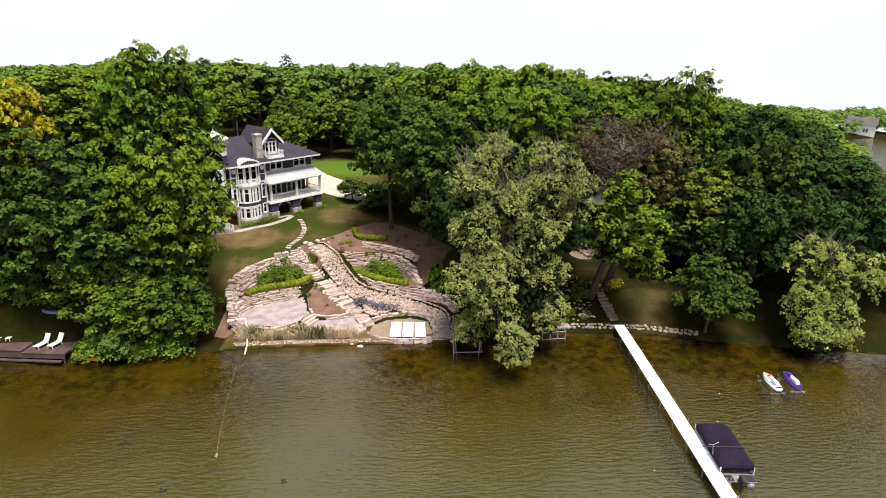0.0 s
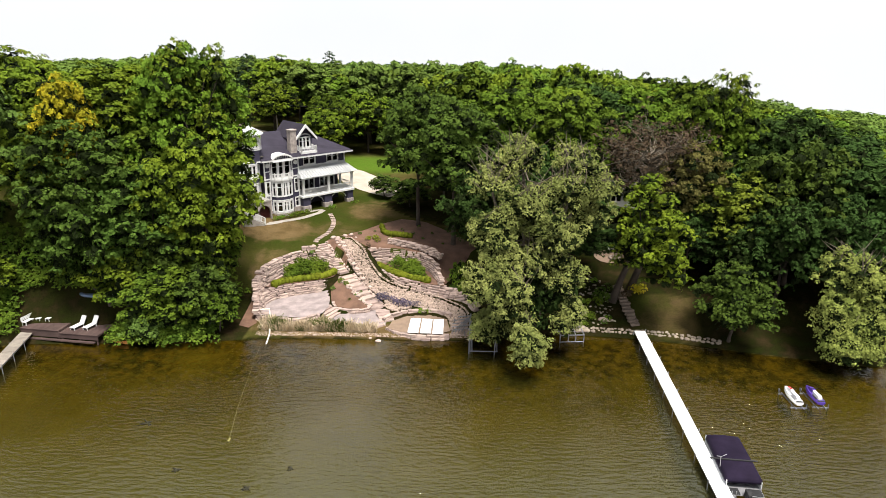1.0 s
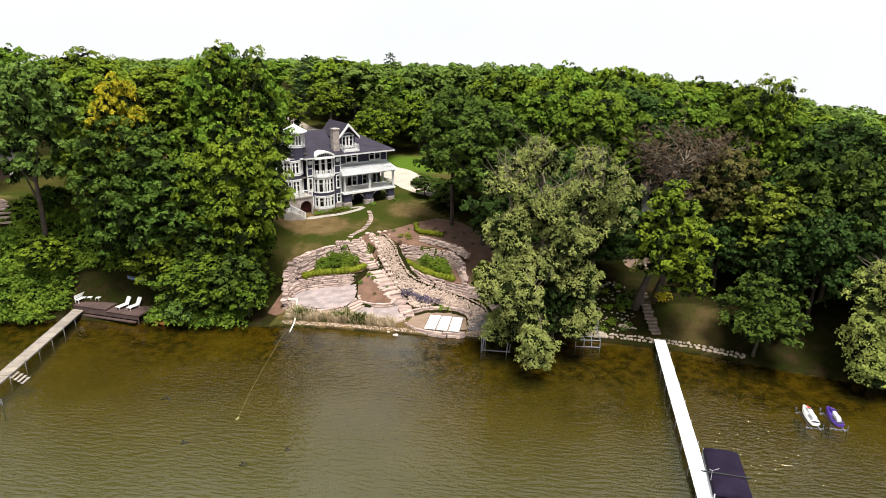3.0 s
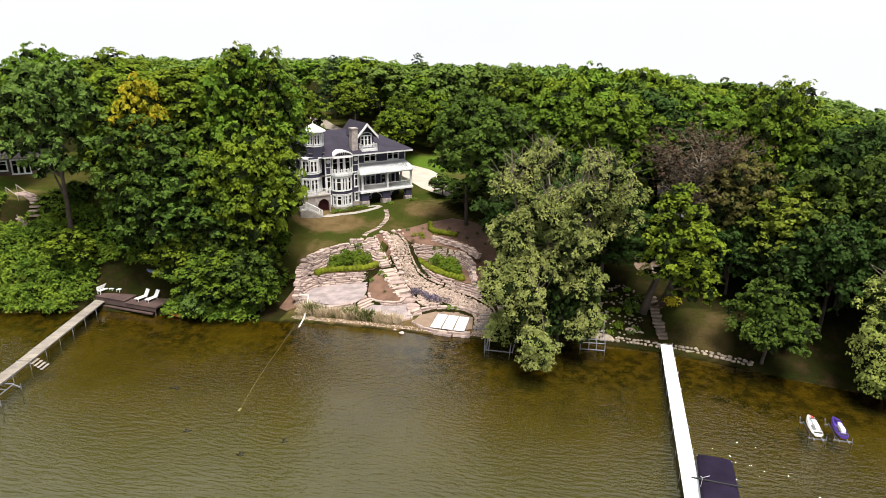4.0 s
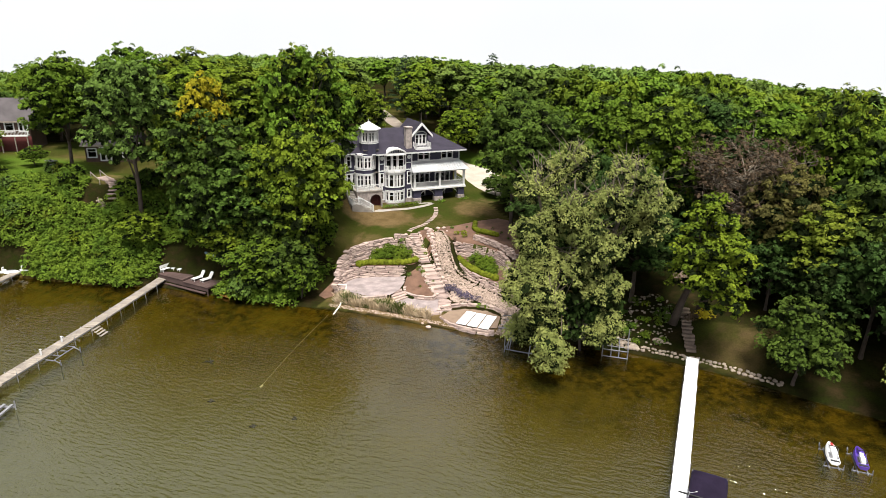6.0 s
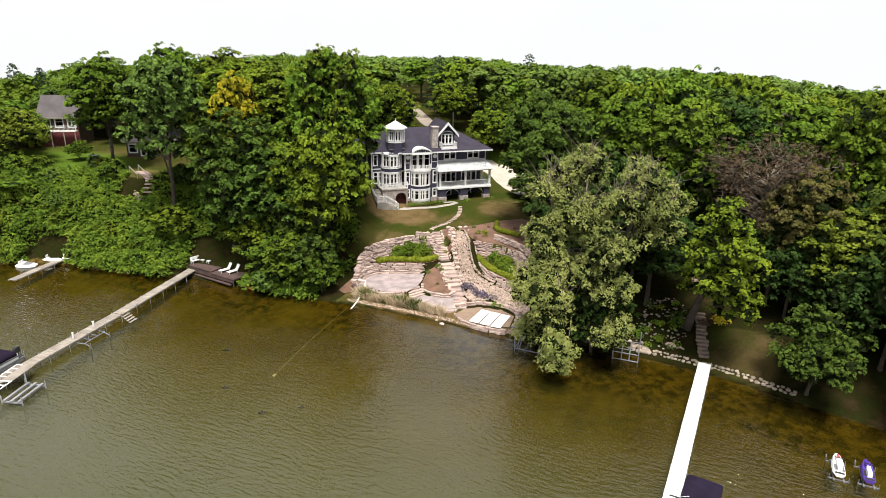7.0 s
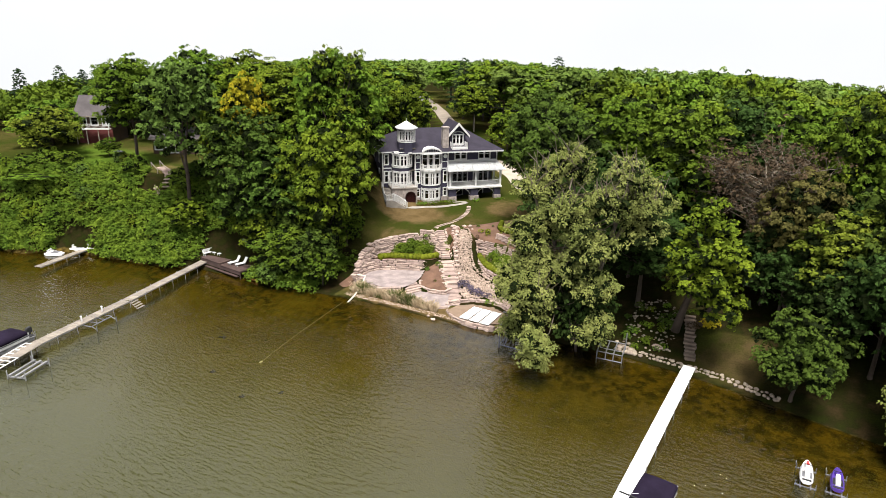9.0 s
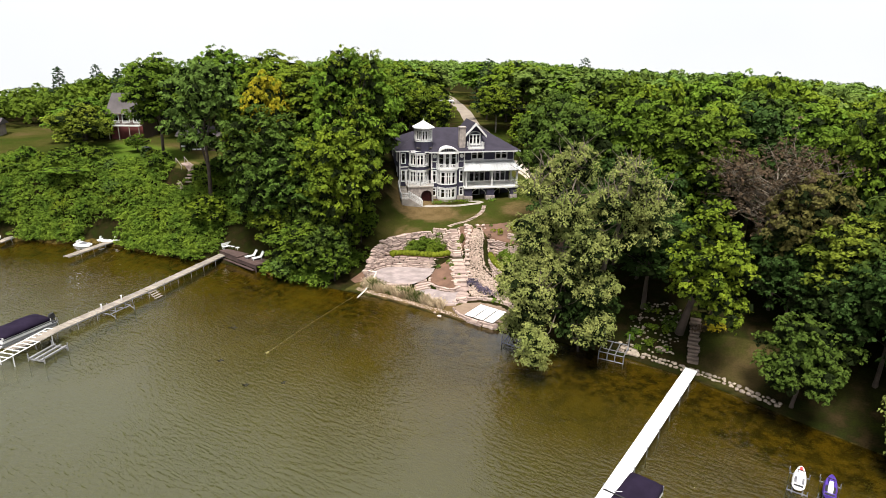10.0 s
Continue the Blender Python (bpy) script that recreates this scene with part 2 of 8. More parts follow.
def land(x, y):
    """Height of the ground."""
    x, y = np.asarray(x, float), np.asarray(y, float)
    d = y - np.interp(x, SX, SY)
    # lawn and garden slope in the middle, wooded slope on one side, steep bluff on the other
    mid = np.interp(d, [0, 3, 6, 9, 11.5, 14, 16.5, 19, 30, 45, 100, 150, 300, 600], [0.25, 0.45, 0.85, 1.4, 2.0, 3.1, 4.35, 4.75, 5.7, 6.0, 8.0, 9.5, 11.0, 12.0])
    wood = np.interp(d, [0, 1.2, 3, 7, 13, 25, 60, 150, 300, 600], [0.3, 0.65, 1.4, 3.7, 5.0, 6.2, 8.5, 10.5, 12.5, 14.0])
    steep = smooth(-47, -53, x)
    bluff = 0.3 + 11.6 * smooth(-0.5 - steep, 13.5 - 4.5 * steep, d) + 0.012 * np.clip(d - 12, 0, 300)
    z = mid + (wood - mid) * smooth(3, 13, x)
    z = z + (bluff - z) * smooth(-27, -43, x)
    z = z + (np.interp(d, [0, 4, 30, 400], [0.3, 0.8, 4.0, 6]) - z) * smooth(98, 112, x)
    bed = -0.15 - 0.085 * np.clip(-d, 0, 26) - 0.25 * smooth(0, 2.5, -d)
    z = np.where(d > 0, z, bed + 0.2 * smooth(0.8, 0, -d))
    roll = 0.12 * np.sin(x * 0.31 + 1.3) * np.sin(y * 0.27) + 0.05 * np.sin(x * 0.9) * np.sin(y * 1.1 + 2)
    z = z + roll * smooth(2, 25, np.abs(d))
    # beyond the wood the land falls away on every side
    far = np.hypot(x - 15, y)
    z = np.where(d > 0, z * (1 - 0.7 * smooth(48, 80, x) * smooth(112, 98, x)), z)
    across = 2.6 - 0.25 * np.clip(far - 262, 0, None)
    fallen = np.where(x > 98, across, skyline(x, y) - 13.0 - 0.03 * far + 400 * smooth(230, 120, far))
    return np.where(d > -5, np.minimum(z, fallen), z)


STAIRS = [((-19.5, 79.0, 4.75), (-15.2, 74.0, 2.55), 1.0), ((-14.9, 73.6, 2.45), (-9.9, 67.7, 0.75), 1.05)]


def ground(x, y):
    """Height with the garden's terraces cut in."""
    x, y = np.asarray(x, float), np.asarray(y, float)
    z = land(x, y)
    if not np.any((x > -25) & (x < 3) & (y > 60) & (y < 83)):
        return z
    z = np.where(inside(CREEK, x, y), z - 0.25, z)
    for a, b, wide in STAIRS:
        run = np.subtract(b, a)
        t = np.clip(((x - a[0]) * run[0] + (y - a[1]) * run[1]) / (run[0] ** 2 + run[1] ** 2), -0.05, 1.05)
        off = np.hypot(x - a[0] - t * run[0], y - a[1] - t * run[1])
        z = np.where((off < wide) & (t > -0.05) & (t < 1.05), a[2] + t * run[2] - 0.22, z)
    for poly, level in ((PATIO_A, 1.2), (PATIO_B, 0.5), (BED_A, 2.6), (BED_C, 2.55), (PAD, 0.6)):
        z = np.where(inside(poly, x, y), level, z)
    return z


def gz(x, y):
    return float(ground(x, y))


def lines(stops):
    """Grid lines that are close together where the camera comes near."""
    out = []
    for (a, step), (b, _) in zip(stops, stops[1:]):
        out += list(np.arange(a, b - step * 0.5, step))
    return np.array(out + [stops[-1][0]])


gx = lines([(-3000, 300), (-600, 40), (-160, 8), (-90, 1.5), (-28, 0.3), (4, 1.0), (50, 3), (120, 8), (200, 60), (600, 300), (3000, 1)])
gy = lines([(-3000, 300), (-300, 30), (-60, 10), (20, 3), (50, 1.0), (59, 0.3), (84, 1.0), (110, 3), (220, 10), (300, 60), (900, 300), (4200, 1)])
GX, GY = np.meshgrid(gx, gy)
GZ = ground(GX, GY)
nx, ny = len(gx), len(gy)
idx = np.arange(nx * ny).reshape(ny, nx)
quads = np.stack([idx[:-1, :-1], idx[:-1, 1:], idx[1:, 1:], idx[1:, :-1]], -1).reshape(-1, 4)
gmesh = bpy.data.meshes.new("ground")
gmesh.from_pydata(np.stack([GX.ravel(), GY.ravel(), GZ.ravel()], -1).tolist(), [], quads.tolist())
gmesh.polygons.foreach_set("use_smooth", [True] * len(gmesh.polygons))
GD = GY - np.interp(GX, SX, SY)

# how wooded the ground is: leaf litter with tree shade painted in, lawn in the open
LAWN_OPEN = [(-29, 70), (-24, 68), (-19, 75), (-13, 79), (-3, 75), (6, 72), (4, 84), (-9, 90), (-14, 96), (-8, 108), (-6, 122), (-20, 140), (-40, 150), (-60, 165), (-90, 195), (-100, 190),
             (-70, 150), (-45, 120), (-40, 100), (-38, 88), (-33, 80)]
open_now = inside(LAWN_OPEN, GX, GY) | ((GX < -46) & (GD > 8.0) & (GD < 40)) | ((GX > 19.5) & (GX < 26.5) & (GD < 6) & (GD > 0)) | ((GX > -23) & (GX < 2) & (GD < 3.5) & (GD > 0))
# half cover on the shore lawn by the dock paints in its shade
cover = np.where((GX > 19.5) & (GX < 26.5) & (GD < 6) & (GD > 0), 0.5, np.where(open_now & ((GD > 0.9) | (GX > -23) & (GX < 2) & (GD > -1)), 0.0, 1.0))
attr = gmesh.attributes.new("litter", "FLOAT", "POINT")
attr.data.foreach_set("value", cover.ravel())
# the last mask is where painted sky reflection greys the lake bed
for key, spots in (("parched", ((-27.5, 82.5, 6.5, 4.5, 0.95), (-20.5, 84.0, 5.0, 4.0, 0.35), (-14.5, 93.0, 4.5, 6.0, 0.6), (-25, 73.5, 2.5, 4.0, 0.6), (-58, 61.5, 7, 2.5, 0.8), (26, 67, 6, 3, 0.5), (-11, 62, 14, 2.2, 1.0), (-74, 150, 10, 12, 0.5))), ("lush", ((-20.0, 124.0, 12.0, 8.0, 0.95), (-74.0, 62.0, 14.0, 6.0, 0.75), (-52.0, 63.0, 8.0, 3.0, 0.3))), ("weedy", ((12.0, 60.5, 9.0, 5.0, 1.0), (10.0, 57.0, 14.0, 7.0, 0.6), (31.0, 59.5, 12.0, 4.5, 1.0), (-10.0, 58.0, 14.0, 4.0, 0.55), (-38.0, 54.0, 14.0, 4.0, 0.6), (-62, 50, 16, 3, 0.8), (-78, 42, 12, 4, 0.8), (44, 46, 12, 12, 0.4))), ("sky_greyed", ((-20.0, 10.0, 60.0, 45.0, 1.0),))):
    value = np.zeros_like(GX)
    for x, y, rx, ry, much in spots:
        value = np.maximum(value, much * smooth(1.25, 0.55, np.hypot((GX - x) / rx, (GY - y) / ry)))
    gmesh.attributes.new(key, "FLOAT", "POINT").data.foreach_set("value", value.ravel())
depth = gmesh.attributes.new("offshore", "FLOAT", "POINT")
depth.data.foreach_set("value", np.clip(-GD, -5, 60).ravel())


def ground_material():
    m = bpy.data.materials.new("ground")
    m.use_nodes = True
    n, l = m.node_tree.nodes, m.node_tree.links
    b = n["Principled BSDF"]
    b.inputs["Roughness"].default_value, b.inputs["Specular IOR Level"].default_value = 1.0, 0.0
    geo = n.new("ShaderNodeNewGeometry")

    def noise_at(scale, detail=5, rough=0.55):
        t = n.new("ShaderNodeTexNoise")
        t.inputs["Scale"].default_value, t.inputs["Detail"].default_value, t.inputs["Roughness"].default_value = scale, detail, rough
        l.new(geo.outputs["Position"], t.inputs["Vector"])
        return t.outputs["Fac"]

    def ramp(source, stops):
        r = n.new("ShaderNodeValToRGB")
        while len(r.color_ramp.elements) < len(stops):
            r.color_ramp.elements.new(0.5)
        for e, (p, c) in zip(r.color_ramp.elements, stops):
            e.position, e.color = p, (*c, 1)
        l.new(source, r.inputs["Fac"])
        return r.outputs["Color"]

    def blend(f, a, c):
        x = n.new("ShaderNodeMix")
        x.data_type = "RGBA"
        l.new(f, x.inputs["Factor"])
        l.new(a, x.inputs["A"])
        l.new(c, x.inputs["B"])
        return x.outputs["Result"]

    def math_node(op, a, c, clamp=False):
        x = n.new("ShaderNodeMath")
        x.operation, x.use_clamp = op, clamp
        for k, v in enumerate((a, c)):
            if isinstance(v, (int, float)):
                x.inputs[k].default_value = v
            else:
                l.new(v, x.inputs[k])
        return x.outputs[0]

    def read(name):
        a = n.new("ShaderNodeAttribute")
        a.attribute_name = name
        return a.outputs["Fac"]

    broad, mid, grain = noise_at(0.11), noise_at(0.7), noise_at(7.0)
    grass = ramp(broad, [(0.38, (0.024, 0.033, 0.006)), (0.52, (0.036, 0.037, 0.009)), (0.68, (0.060, 0.046, 0.018))])
    # litter brown taken down to near black: shade under the trees is painted in
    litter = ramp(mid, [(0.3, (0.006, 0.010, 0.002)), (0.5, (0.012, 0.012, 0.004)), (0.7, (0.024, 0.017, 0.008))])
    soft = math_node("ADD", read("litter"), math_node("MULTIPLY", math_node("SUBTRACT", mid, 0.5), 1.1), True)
    straw = ramp(mid, [(0.3, (0.072, 0.050, 0.021)), (0.7, (0.125, 0.086, 0.042))])
    worn = math_node("ADD", math_node("MULTIPLY", math_node("SUBTRACT", noise_at(0.45, 6, 0.7), 0.5), 3.0), math_node("MULTIPLY", math_node("SUBTRACT", broad, 0.5), 1.2))
    grass = blend(math_node("MULTIPLY", math_node("ADD", math_node("MULTIPLY", read("parched"), 1.5), math_node("ADD", worn, -0.35)), 1.0, True), grass, straw)
    grass = blend(read("lush"), grass, ramp(mid, [(0.3, (0.050, 0.095, 0.010)), (0.7, (0.070, 0.115, 0.014))]))
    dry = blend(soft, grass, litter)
    # the lake's bed: sand, with dark weed close to the shore
    sand = ramp(noise_at(0.16), [(0.3, (0.088, 0.068, 0.021)), (0.7, (0.145, 0.115, 0.037))])
    weed = ramp(noise_at(1.0, 6, 0.65), [(0.42, (0.014, 0.009, 0.003)), (0.60, (0.090, 0.064, 0.017))])
    off = read("offshore")
    patch = math_node("ADD", math_node("MULTIPLY", noise_at(0.12), 4.4), -1.3)
    near = math_node("MULTIPLY", math_node("SUBTRACT", 1.0, math_node("DIVIDE", off, 14.0)), patch, True)
    # grey of the sky's reflection, painted on the bed away from the shore
    sky_grey = ramp(noise_at(0.05), [(0.3, (0.225, 0.235, 0.190)), (0.7, (0.275, 0.285, 0.24))])
    sand = blend(math_node("MULTIPLY", math_node("SUBTRACT", math_node("DIVIDE", off, 22.0), 0.5), read("sky_greyed"), True), sand, sky_grey)
    thick = math_node("MULTIPLY", read("weedy"), math_node("MULTIPLY", noise_at(0.35, 4), 1.9), True)
    lake = blend(math_node("MINIMUM", math_node("MAXIMUM", near, thick), 0.95, True), sand, weed)
    wet = math_node("MULTIPLY", math_node("ADD", off, -0.15), 4.0, True)
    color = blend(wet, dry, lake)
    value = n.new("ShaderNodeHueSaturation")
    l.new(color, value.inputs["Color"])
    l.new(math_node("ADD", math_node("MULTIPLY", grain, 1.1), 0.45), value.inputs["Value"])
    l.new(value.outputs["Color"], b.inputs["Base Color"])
    bp = n.new("ShaderNodeBump")
    bp.inputs["Strength"].default_value, bp.inputs["Distance"].default_value = 0.7, 0.06
    l.new(grain, bp.inputs["Height"])
    l.new(bp.outputs["Normal"], b.inputs["Normal"])
    return m


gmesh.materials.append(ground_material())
tagged(new("ground", gmesh), "mown lawn, leaf litter darkened by painted tree shade, and sandy lake bed", "ground", kind="structure")

# ---- the lake ----
WATER = bpy.data.materials.new("lake_water")
WATER.use_nodes = True
wn, wl = WATER.node_tree.nodes, WATER.node_tree.links
wn.remove(wn["Principled BSDF"])
geo = wn.new("ShaderNodeNewGeometry")
stretch = wn.new("ShaderNodeMapping")
stretch.inputs["Rotation"].default_value, stretch.inputs["Scale"].default_value = (0, 0, radians(-22)), (0.5, 1.5, 1)
ripple, swell = wn.new("ShaderNodeTexNoise"), wn.new("ShaderNodeTexNoise")
ripple.inputs["Scale"].default_value, ripple.inputs["Detail"].default_value, ripple.inputs["Roughness"].default_value = 2.2, 2, 0.5
swell.inputs["Scale"].default_value, swell.inputs["Detail"].default_value = 0.05, 2
wl.new(geo.outputs["Position"], stretch.inputs["Vector"])
wl.new(stretch.outputs["Vector"], ripple.inputs["Vector"])
wl.new(geo.outputs["Position"], swell.inputs["Vector"])
away = wn.new("ShaderNodeAttribute")
away.attribute_name = "offshore"
calm = wn.new("ShaderNodeMapRange")
calm.inputs["From Min"].default_value, calm.inputs["From Max"].default_value, calm.inputs["To Min"].default_value, calm.inputs["To Max"].default_value = 0.38, 0.62, 0.35, 1.0
wl.new(swell.outputs["Fac"], calm.inputs["Value"])
bump = wn.new("ShaderNodeBump")
bump.inputs["Distance"].default_value = 0.22
lee, rough_water = wn.new("ShaderNodeMapRange"), wn.new("ShaderNodeMath")
lee.inputs["From Min"].default_value, lee.inputs["From Max"].default_value, lee.inputs["To Min"].default_value, lee.inputs["To Max"].default_value = 1.0, 11.0, 0.16, 1.0
rough_water.operation = "MULTIPLY"
wl.new(away.outputs["Fac"], lee.inputs["Value"])
wl.new(calm.outputs["Result"], rough_water.inputs[0])
wl.new(lee.outputs["Result"], rough_water.inputs[1])
wl.new(rough_water.outputs[0], bump.inputs["Strength"])
wl.new(ripple.outputs["Fac"], bump.inputs["Height"])
gloss, clear, murk, body, both, fres = (wn.new("ShaderNode" + k) for k in ("BsdfGlossy", "BsdfTransparent", "BsdfDiffuse", "MixShader", "MixShader", "Fresnel"))
gloss.inputs["Roughness"].default_value = 0.1
clear.inputs["Color"].default_value = (0.69, 0.62, 0.20, 1)
fres.inputs["IOR"].default_value = 1.75
# the deeper the water, the less of its bed shows; sky reflection is painted in as grey
deep = wn.new("ShaderNodeMapRange")
deep.inputs["From Min"].default_value, deep.inputs["From Max"].default_value, deep.inputs["To Min"].default_value, deep.inputs["To Max"].default_value = 2.0, 34.0, 0.12, 0.66
wl.new(away.outputs["Fac"], deep.inputs["Value"])
wl.new(deep.outputs["Result"], body.inputs["Fac"])
# the far tone is greyed by sky reflection put into the murk colour
tone = wn.new("ShaderNodeValToRGB")
tone.color_ramp.elements[0].position, tone.color_ramp.elements[0].color = 0.3, (0.037, 0.034, 0.006, 1)
tone.color_ramp.elements[1].position, tone.color_ramp.elements[1].color = 0.66, (0.043, 0.045, 0.019, 1)
wl.new(deep.outputs["Result"], tone.inputs["Fac"])
wl.new(tone.outputs["Color"], murk.inputs["Color"])
for node in (gloss, fres):
    wl.new(bump.outputs["Normal"], node.inputs["Normal"])
wl.new(clear.outputs[0], body.inputs[1])
wl.new(murk.outputs[0], body.inputs[2])
wl.new(fres.outputs[0], both.inputs["Fac"])
wl.new(body.outputs[0], both.inputs[1])
wl.new(gloss.outputs[0], both.inputs[2])
wl.new(both.outputs[0], wn["Material Output"].inputs["Surface"])
wx = lines([(-900, 50), (-160, 4), (120, 20), (600, 1)])
wy = lines([(-900, 50), (-60, 5), (20, 1.5), (70, 6), (300, 1)])
WX, WY = np.meshgrid(wx, wy)
WD = np.interp(WX, SX, SY) - WY
idx = np.arange(WX.size).reshape(WX.shape)
wet_cells = np.maximum.reduce([WD[:-1, :-1], WD[:-1, 1:], WD[1:, 1:], WD[1:, :-1]]) > -6
quads = np.stack([idx[:-1, :-1], idx[:-1, 1:], idx[1:, 1:], idx[1:, :-1]], -1)[wet_cells]
wmesh = mesh_of("water", np.stack([WX.ravel(), WY.ravel(), np.zeros(WX.size)], -1), quads, WATER, True)
wmesh.attributes.new("offshore", "FLOAT", "POINT").data.foreach_set("value", np.clip(WD, 0, 60).ravel())
tagged(part("water", wmesh, WATER), "rippled olive-green lake water over a shallow sandy bed", "lake", kind="structure")

# ---- trees ----
def leaf_cards(rng, lobes, per_area, size, droop=0.0, flat=0.78):
    """Leaf sprays laid like scales over the outside of many small domes; each spray is a pair of leaflets."""
    pos, nor = [], []
    for c, r in lobes:
        n = max(9, int(per_area * r * r))
        d = rng.normal(size=(n, 3))
        d /= np.linalg.norm(d, axis=1)[:, None]
        d[:, 2] = np.where(d[:, 2] < -0.3, -d[:, 2], d[:, 2])
        rad = r * (0.72 + 0.34 * rng.random(n) ** 0.7)
        pos.append(d * rad[:, None] * np.array([1, 1, flat]) + np.asarray(c))
        nor.append(d + np.array([0, 0, 0.5]) + 0.24 * rng.normal(size=(n, 3)))
    p, q = np.concatenate(pos), np.concatenate(nor)
    n = len(p)
    q /= np.linalg.norm(q, axis=1)[:, None]
    a = rng.normal(size=(n, 3))
    if droop:
        a[:, 2] -= droop * 2
    a -= q * np.sum(a * q, axis=1)[:, None]
    a /= np.linalg.norm(a, axis=1)[:, None] + 1e-9
    b = np.cross(q, a)
    s = size * (0.6 + 0.8 * rng.random(n))[:, None]
    w = 0.84 - 0.4 * min(droop, 1)
    # two pointed leaflets side by side, each tipped a little its own way
    tilt = rng.normal(size=(n, 2)) * 0.16
    one = np.stack([p - a * s * 0.42 + b * s * 0.06, p + a * s * 0.12 + b * s * w * 0.62 + q * s * tilt[:, :1], p + a * s * 0.5 + b * s * 0.02 - q * s * 0.12], 1)
    two = np.stack([p - a * s * 0.5 - b * s * 0.04, p + a * s * 0.42 - b * s * 0.08 - q * s * 0.1, p - a * s * 0.02 - b * s * w * 0.64 + q * s * tilt[:, 1:]], 1)
    return np.concatenate([one, two], 1).reshape(-1, 3)


def sprouts(rng, lobes, clump=0.6, much=1.5):
    """Breaks each dome up into small tufts of leaves over its upper and outer side."""
    out = []
    for c, r in lobes:
        n = max(4, int(much * (r / clump) ** 2))
        d = rng.normal(size=(n, 3))
        d[:, 2] = np.abs(d[:, 2]) * 1.1 - 0.4
        d /= np.linalg.norm(d, axis=1)[:, None]
        for q in d:
            s = clump * (0.6 + 0.75 * rng.random())
            out.append((tuple(np.asarray(c) + q * np.array([1, 1, 0.85]) * (r * (0.8 + 0.3 * rng.random()))), s))
    return out


def card_mesh(name, v, mat, corners=3):
    me = bpy.data.meshes.new(name)
    n = len(v) // corners
    me.vertices.add(len(v))
    me.vertices.foreach_set("co", v.astype(np.float32).ravel())
    me.loops.add(len(v))
    me.loops.foreach_set("vertex_index", np.arange(len(v), dtype=np.int32))
    me.polygons.add(n)
    me.polygons.foreach_set("loop_start", np.arange(0, len(v), corners, dtype=np.int32))
    me.materials.append(mat)
    me.update(calc_edges=True)
    return me


def shade_core(rng, lobes, share=0.55):
    """A ragged near-black core added inside each dome: it blocks daylight and paints in the crown's shade."""
    return card_mesh("inner_crown", leaf_cards(rng, [(c, r * share) for c, r in lobes], 30, 0.75, flat=0.8), CROWN_SHADE)


def dome_lobes(rng, radius, low, high, count, size=0.34, squash=1.0):
    """Centres and radii of the domes that make up one crown, from its lowest to its highest leaves."""
    out = []
    golden = math.pi * (3 - 5 ** 0.5)
    mid, half = (low + high) / 2, (high - low) / 2
    for i in range(count):
        u = -0.75 + 1.75 * (i + 0.5) / count
        u = min(0.98, u + rng.normal() * 0.06)
        ring = math.sqrt(max(0.02, 1 - u * u))
        a = i * golden + rng.normal() * 0.35
        k = 0.60 + 0.42 * rng.random()
        r = radius * size * (0.5 + 0.62 * rng.random())
        out.append(((radius * ring * k * math.cos(a), radius * ring * k * math.sin(a) * squash, mid + half * u * 0.86), r))
    for _ in range(count // 5):
        a, k = rng.random() * 6.28, rng.random() * 0.45
        out.append(((radius * k * math.cos(a), radius * k * math.sin(a), mid + half * (rng.random() * 0.9 - 0.3)), radius * size * 1.2))
    return out


def tree_frame(rng, lobes, low, girth, lean=(0, 0), limbs=7, base=0.0):
    """Trunk and limbs that reach into the crown."""
    bm = bmesh.new()
    top = Vector((lean[0], lean[1], low + (max(c[2] for c, _ in lobes) - low) * 0.45))
    pts = [Vector((0, 0, base - 0.6)), Vector((lean[0] * 0.05, lean[1] * 0.05, base + 0.5)), Vector((lean[0] * 0.45 + rng.normal() * 0.12, lean[1] * 0.45 + rng.normal() * 0.12, base + (top.z - base) * 0.45)), top]
    tube(bm, pts, [girth * 1.5, girth, girth * 0.8, girth * 0.4], 9)
    for k in rng.permutation(len(lobes))[:limbs]:
        c = Vector(lobes[k][0])
        s = pts[2].lerp(top, rng.random() * 0.9)
        m = s.lerp(c, 0.5) + Vector((rng.normal() * 0.3, rng.normal() * 0.3, 0.5))
        tube(bm, [s, m, c], [girth * 0.42, girth * 0.26, girth * 0.1], 6)
    return bm


def tree_kind(name, seed, radius, height, low, count, mat, per_area=34, size=0.55, girth=0.3, limbs=7, lobe=0.34, label="", squash=1.0, lean=(0, 0), base_name="tree", category="tree", clump=0.6, much=1.5):
    """One tree at the origin, to be copied."""
    rng = np.random.default_rng(seed)
    lobes = dome_lobes(rng, radius, low, height, count, lobe, squash)
    lobes = [((c[0] + lean[0], c[1] + lean[1], c[2]), r) for c, r in lobes]
    t = thing(base_name, (0, 0, 0), label, category)
    part("trunk", tree_frame(rng, lobes, low, girth, lean, limbs), BARK, t, smooth=True)
    part("crown", card_mesh("crown", leaf_cards(rng, sprouts(rng, lobes, clump, much), per_area, size, flat=0.7), mat), mat, t)
    part("inner_crown", shade_core(rng, lobes), CROWN_SHADE, t)
    return t


